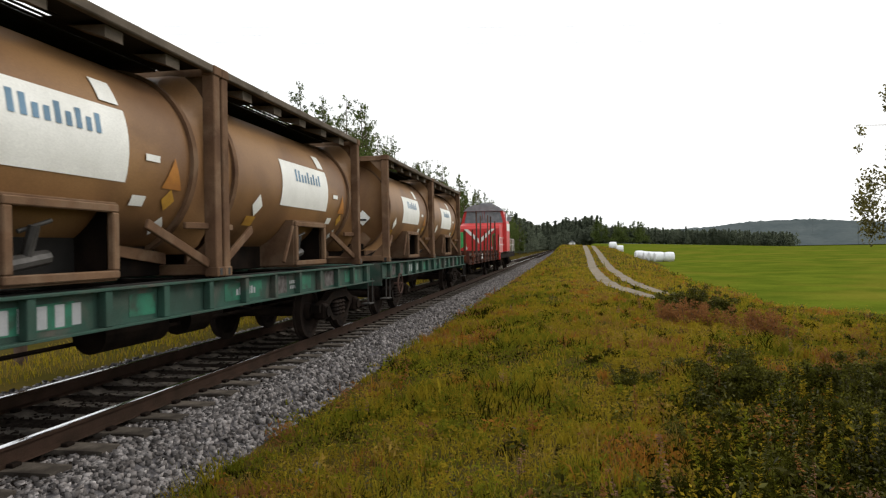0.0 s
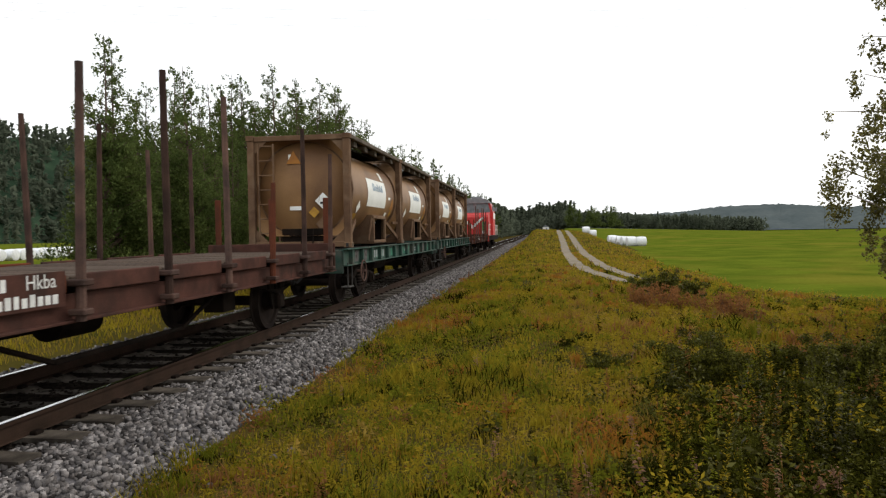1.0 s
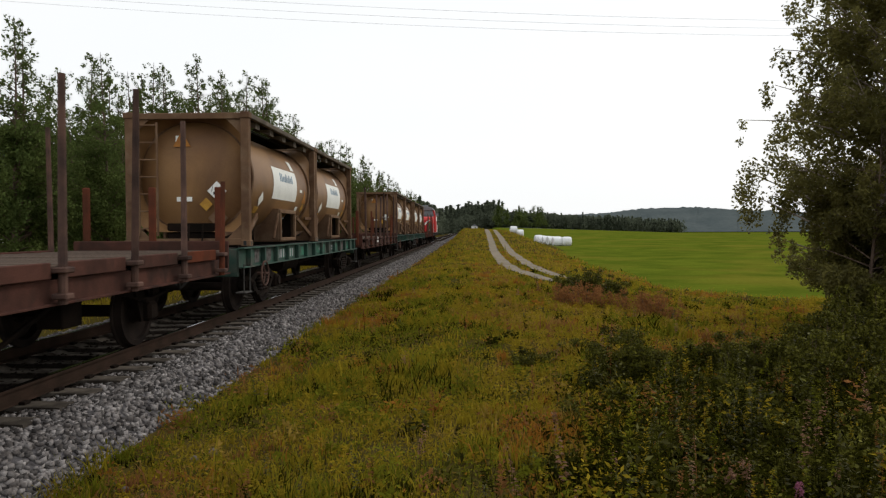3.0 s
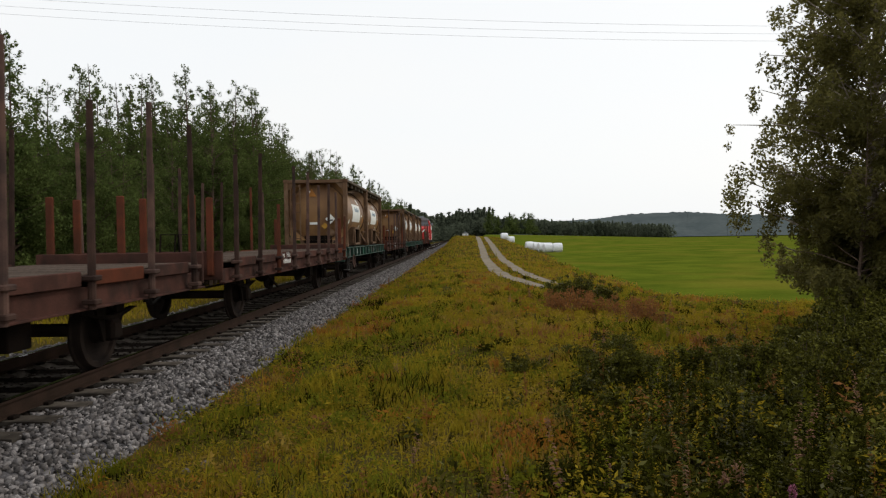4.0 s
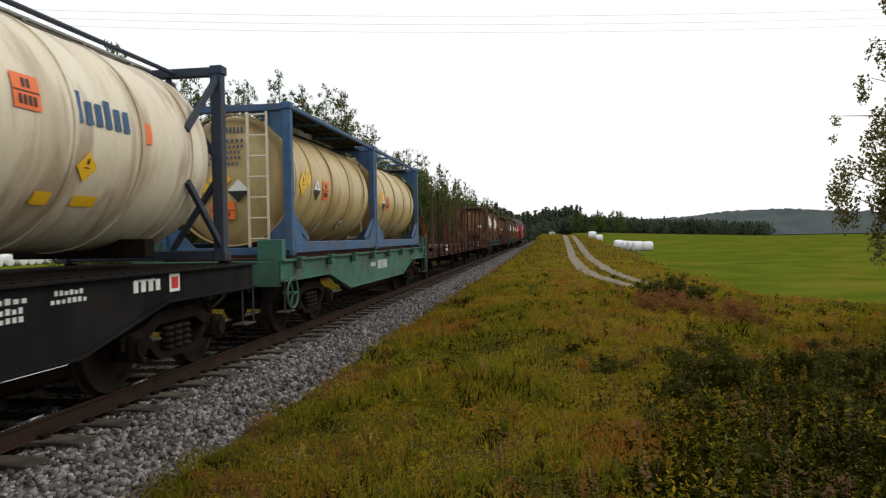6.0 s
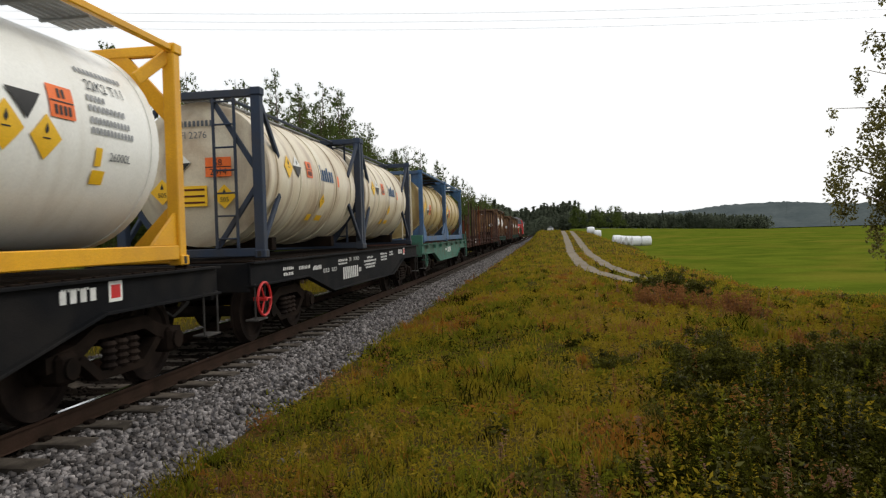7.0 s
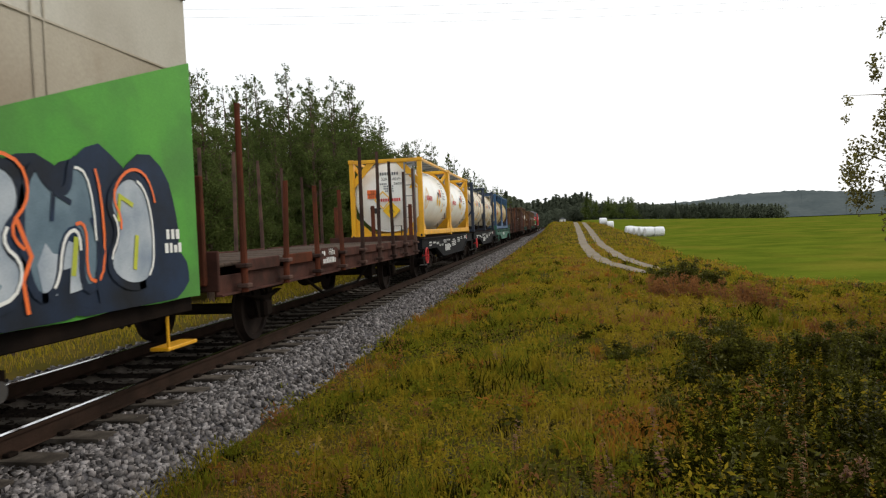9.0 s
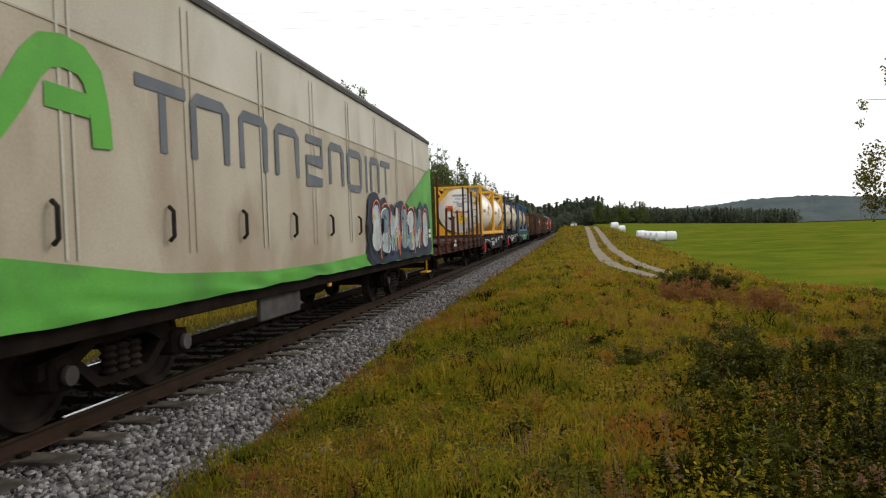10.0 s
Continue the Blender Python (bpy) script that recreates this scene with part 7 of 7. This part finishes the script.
    for a, b, g in ((-5.75, -4.85, "top"), (-4.7, -3.95, "arch"), (-3.55, -2.85, "arch"), (-2.45, -1.7, "arch"), (-1.3, -0.6, "slab"), (-0.2, 0.5, "arch"), (0.85, 1.65, "loop"),
                    (2.05, 2.06, "arch"), (2.4, 3.0, "arch"), (3.2, 4.0, "top")):
        if b - a < 0.1:
            parts = (((a, 2.42), (a, 3.16)),)
        elif g == "top":
            parts = (((a, 3.12), (b, 3.12)), (((a + b) / 2, 2.46), ((a + b) / 2, 3.05)))
        else:
            shape = {"arch": arch, "slab": slab, "loop": loop}[g]
            parts = (tuple((a + (b - a) * p, 2.46 + 0.66 * q) for p, q in shape),)
        for line in parts:
            part("brand_shape", ribbon(line, 0.13, xs + 0.014), M["grey_print"], w, "slate grey painted brand shape")
    for line, wide in ((((-8.5, 3.2), (-8.2, 2.6), (-8.0, 2.46), (-7.8, 2.6), (-7.5, 3.2)), 0.26),
                       (((-7.5, 2.44), (-7.25, 2.72), (-7.08, 2.96), (-6.92, 3.10), (-6.72, 3.14), (-6.5, 3.11), (-6.36, 3.0), (-6.30, 2.8), (-6.27, 2.6), (-6.26, 2.40)), 0.27),
                       (((-6.95, 2.76), (-6.42, 2.74)), 0.20)):
        part("brand_shape", ribbon(line, wide, xs + (0.014 if len(line) > 2 else 0.015)), M["tarp_green"], w, "green painted brand shape")
    # graffiti
    rng = random.Random(8)
    def blob(y, z, ry, rz, mat, lift, seed):
        s = Shape()
        pts = []
        for k in range(22):
            a = k * 2 * math.pi / 22
            q = 1 + 0.22 * noise.noise((math.cos(a) * 1.5, math.sin(a) * 1.5, seed * 3.1))
            pts.append((y + ry * q * math.cos(a), max(0.95, z + rz * q * math.sin(a))))
        s.prism(pts, 0, xs + lift - 0.003, xs + lift)
        part("graffiti_patch", s, mat, w)
    gm = {"graff": M["graff"], "black": M["black_print"], "silver": M["silver"], "white": M["white_label"], "orange": M["orange_plate"], "lime": M["lime"], "sea": M["sea"]}
    for i in range(8):
        blob(7.9 - i * 0.78, 1.62 + 0.10 * math.sin(i * 2), 0.66, 0.70, gm["graff"], 0.0445 + 0.0003 * i, i)
        blob(8.0 - i * 0.80, 1.22, 0.60, 0.34, gm["graff"], 0.0440 - 0.0003 * i, i + 60)
    def rounded(pts):
        """Corners cut twice, closed."""
        for k in range(2):
            out = []
            for (a, b), (c_, d) in zip(pts, pts[1:] + pts[:1]):
                out += [(a * 0.75 + c_ * 0.25, b * 0.75 + d * 0.25), (a * 0.25 + c_ * 0.75, b * 0.25 + d * 0.75)]
            pts = out
        return pts
    def line(c, wd, mat, lift):
        part("graffiti_line", ribbon(c, wd, xs + lift), mat, w)
    forms = (((0.0, 0.0), (0.45, 0.05), (0.5, 0.55), (0.35, 0.95), (0.0, 1.0), (-0.3, 0.75), (-0.1, 0.5), (-0.35, 0.2)),
             ((-0.4, 0.0), (-0.1, 0.0), (0.0, 0.45), (0.25, 0.5), (0.2, 0.0), (0.5, 0.05), (0.45, 0.95), (0.15, 1.05), (0.1, 0.75), (-0.15, 0.8), (-0.3, 1.0), (-0.5, 0.6)),
             ((-0.45, 0.1), (0.3, 0.0), (0.5, 0.3), (0.2, 0.5), (0.5, 0.75), (0.35, 1.05), (-0.35, 1.0), (-0.5, 0.7), (-0.15, 0.55), (-0.45, 0.4)))
    for i in range(7):
        y, g = 7.55 - i * 0.86, forms[i % 3]
        body = rounded([(y + 0.95 * a, 1.12 + 1.08 * b + 0.05 * math.sin(i * 2.3)) for a, b in g])
        s = Shape().prism(body, 0, xs + 0.047, xs + 0.050)
        part("graffiti_patch", s, gm["sea"] if i % 2 else gm["silver"], w)
        low = [(p, min(q, 1.52 + 0.1 * math.sin(p * 5))) for p, q in body]
        if i % 3:
            part("graffiti_patch", Shape().prism([(y + 0.5 * a - 0.05, 1.16 + 0.42 * b) for a, b in g], 0, xs + 0.051, xs + 0.053), gm["silver"] if i % 2 else gm["sea"], w)
        part("graffiti_line", ribbon(body + body[:2], 0.075, xs + 0.0555), gm["graff"], w)
        part("graffiti_line", ribbon([(y + (p - y) * 0.93, 1.66 + (q - 1.66) * 0.93) for p, q in body[2:13]], 0.03, xs + 0.060), gm["white"], w)
        part("graffiti_line", ribbon([(y + (p - y) * 0.90, 1.66 + (q - 1.66) * 0.90) for p, q in body[20:27]], 0.025, xs + 0.060), gm["white"], w)
        part("graffiti_line", ribbon([(p + 0.07, q + 0.06) for p, q in body[8:24]], 0.03, xs + 0.057), gm["orange"], w)
        part("graffiti_line", ribbon([(y - 0.42, 1.05), (y - 0.46, 1.3), (y - 0.36, 1.48), (y - 0.5, 1.78)], 0.04, xs + 0.058), gm["orange"] if i % 2 else gm["graff"], w)
        part("graffiti_line", ribbon([(y + 0.1, 1.3), (y + 0.16, 1.62)], 0.06, xs + 0.056), gm["lime"], w)
        part("graffiti_line", ribbon([(y - 0.12, 1.75), (y - 0.08, 1.98), (y + 0.12, 1.9)], 0.045, xs + 0.0565), gm["graff"] if i % 2 else gm["lime"], w)
    tag = Shape()
    bars(tag, xs + 0.05, 8.35, 1.62, 0.28, 0.10, 3, random.Random(1))
    bars(tag, xs + 0.05, 8.35, 1.48, 0.34, 0.10, 4, random.Random(2))
    part("graffiti_tag", tag, gm["white"], w)
    part("side_sill", Shape().box(xs - 0.1, 0, z0 - 0.1, 0.1, length - 0.1, 0.2).box(-xs + 0.1, 0, z0 - 0.1, 0.1, length - 0.1, 0.2), M["steel_dark"], w)
    part("floor", Shape().box(0, 0, z0 + 0.05, 2 * xs - 0.1, length - 0.2, 0.1), M["steel_dark"], w)
    part("tool_box", Shape().box(1.3, -2.2, 0.66, 0.06, 1.45, 0.42), M["worn_grey"], w, "weathered grey under-floor box")
    part("air_reservoir", Shape().tube((0.7, 1.0, 0.7), (0.7, -1.2, 0.7), 0.2, 16), M["steel_dark"], w)
    part("brake_lever", Shape().box(1.36, -0.2, 0.82, 0.05, 0.14, 0.22), M["yellow_frame"], w)
    for y in (5.3, -5.6):
        b = bogie(w, y)
        for sx in (-1, 1):
            for sy in (-1, 1):
                part("axle_cap", Shape().tube((sx * 1.2, sy * 0.925, 0.475), (sx * 1.26, sy * 0.925, 0.475), 0.085, 16), M["worn_grey"], b)
    coupler(w, length / 2)
    on_train(w, -113.25 - length / 2)


def build_locomotive():
    w = thing("locomotive", "red and white diesel locomotive with a grey cab roof", "locomotive", "")
    red, grey = M["loco_red"], M["loco_grey"]
    part("frame", Shape().box(0, 0, 1.05, 2.7, 13.0, 0.4), M["steel_dark"], w)
    part("long_hood", Shape().box(0, 2.4, 2.3, 2.0, 8.0, 2.1, 0.15), red, w)
    hood = Shape().prism([(-6.3, 1.25), (-3.7, 1.25), (-3.7, 3.25), (-4.6, 3.22), (-6.1, 3.0), (-6.3, 2.8)], 0, -1.3, 1.3)
    part("short_hood", hood, red, w)
    cab = Shape().prism([(-1.55, 1.3), (1.55, 1.3), (1.55, 3.2), (1.3, 4.1), (0.85, 4.35), (-0.85, 4.35), (-1.3, 4.1), (-1.55, 3.2)], 1, -3.7, -1.2)
    part("cab", cab, red, w)
    part("cab_roof", Shape().prism([(-1.36, 4.06), (1.36, 4.06), (1.05, 4.34), (0.6, 4.5), (-0.6, 4.5), (-1.05, 4.34)], 1, -3.95, -1.0), grey, w)
    for x in (-0.70, 0.70):
        pane = Shape().prism([(x - 0.62, 3.28), (x + 0.62, 3.28), (x + (0.42 if x > 0 else 0.60), 4.04), (x - (0.42 if x < 0 else 0.60), 4.04)], 1, -3.76, -3.71)
        part("rear_window", pane, M["glass"], w, "cab window, reflected sky put into its grey")
        part("lamp", Shape().tube((x * 1.3, -6.32, 1.55), (x * 1.3, -6.38, 1.55), 0.12, 14), M["white_label"], w)
    part("window_post", Shape().box(0, -3.78, 3.66, 0.14, 0.05, 0.8), grey, w)
    part("window_frame", Shape().box(0, -3.74, 4.06, 2.3, 0.1, 0.06).box(0, -3.74, 3.25, 2.6, 0.1, 0.06), grey, w)
    for k in (-1, 1):
        part("side_window", Shape().box(k * 1.475, -2.6, 3.6, 0.05, 1.2, 0.6), M["glass"], w)
        part("side_stripe", Shape().box(k * 1.56, -2.45, 2.95, 0.03, 2.3, 0.5), M["white_label"], w)
        part("chevron", Shape().prism([(k * 0.03, 1.85), (k * 0.03, 2.15), (k * 0.75, 2.78), (k * 1.0, 2.78)], 1, -6.325, -6.302), M["white_label"], w)
        part("nose_panel", Shape().prism([(k * 1.28, 1.5), (k * 0.85, 1.75), (k * 1.0, 2.6), (k * 1.28, 2.6)] if k < 0 else [(0.82, 1.55), (0.97, 1.55), (0.97, 2.5), (0.82, 2.4)], 1, -6.332, -6.303), M["loco_green"], w)
        rail = Shape()
        for z in (1.75, 2.2):
            rail.tube((k * 1.32, -6.4, z), (k * 1.32, 6.4, z), 0.02, 6)
        for i in range(9):
            rail.tube((k * 1.32, -6.4 + i * 1.6, 1.25), (k * 1.32, -6.4 + i * 1.6, 2.2), 0.02, 6)
        part("hand_rail", rail, M["white_label"], w)
        part("mirror", Shape().box(k * 1.72, -3.5, 3.5, 0.3, 0.05, 0.3), M["loco_grey"], w)
    part("exhaust", Shape().box(0, -1.9, 4.56, 0.9, 0.7, 0.3), grey, w)
    part("buffer_beam", Shape().box(0, -6.5, 1.05, 2.7, 0.12, 0.5), red, w)
    for k in (-1, 1):
        b = Shape().tube((k * 0.93, -6.5, 1.05), (k * 0.93, -7.0, 1.05), 0.09, 12).tube((k * 0.93, -6.98, 1.05), (k * 0.93, -7.05, 1.05), 0.24, 20)
        part("buffer", b, M["steel_dark"], w)
    for y in (-3.6, 3.6):
        bogie(w, y)
    on_train(w, 51.9)


M["silver"] = material("silver spray paint", (0.46, 0.50, 0.53), (0.22, 0.27, 0.33), scale=2, rough=0.5, bump=0)
M["graff"] = material("blue-black spray paint", (0.013, 0.015, 0.019), (0.018, 0.034, 0.070), scale=1.5, rough=0.6, bump=0)
M["lime"] = material("lime spray paint", (0.50, 0.52, 0.06), (0.35, 0.40, 0.05), rough=0.6, bump=0)
M["sea"] = material("blue-grey spray paint", (0.17, 0.24, 0.28), (0.10, 0.15, 0.19), rough=0.6, bump=0)

build_freight()
build_curtain_wagon()
build_locomotive()

# ---- loose stone and grass ----
scatter_stones("ballast", 48000, TRACK_X + 0.92, TRACK_X + 2.30, -1.5, 110, 0.030, 1, "grey crushed ballast stones on the shoulder", M["stone"])
scatter_stones("ballast", 1100, TRACK_X + 2.2, TRACK_X + 2.62, 2.0, 34, 0.034, 4, "stray ballast stones in the verge", M["stone"])
scatter_stones("ballast", 9000, TRACK_X - 1.2, TRACK_X + 1.3, 1.0, 34, 0.026, 2, "dark dusty ballast stones between the rails", M["ballast_dark"])
scatter_stones("ballast", 4000, TRACK_X - 2.5, TRACK_X - 1.3, 1.0, 34, 0.034, 3, "grey crushed ballast stones beyond the track", M["stone"])
build_grass()
build_undergrowth()
build_stalks()


def motions():
    for ob, s, z in MOVING:
        walk(ob, [(t, pose(TRACK_X, s + SPEED * t, z)) for t in (0.0, 2.5, 5.0, 7.5, 10.0)])
    step = 1 / FPS
    rate = math.degrees(SPEED / 0.475)
    rows = [(i * step, -rate * i * step) for i in range(301)]
    for ob in ROLLING:
        x, y, z = ob.location
        walk(ob, [(t, pose(x, y, z, a)) for t, a in rows])


motions()
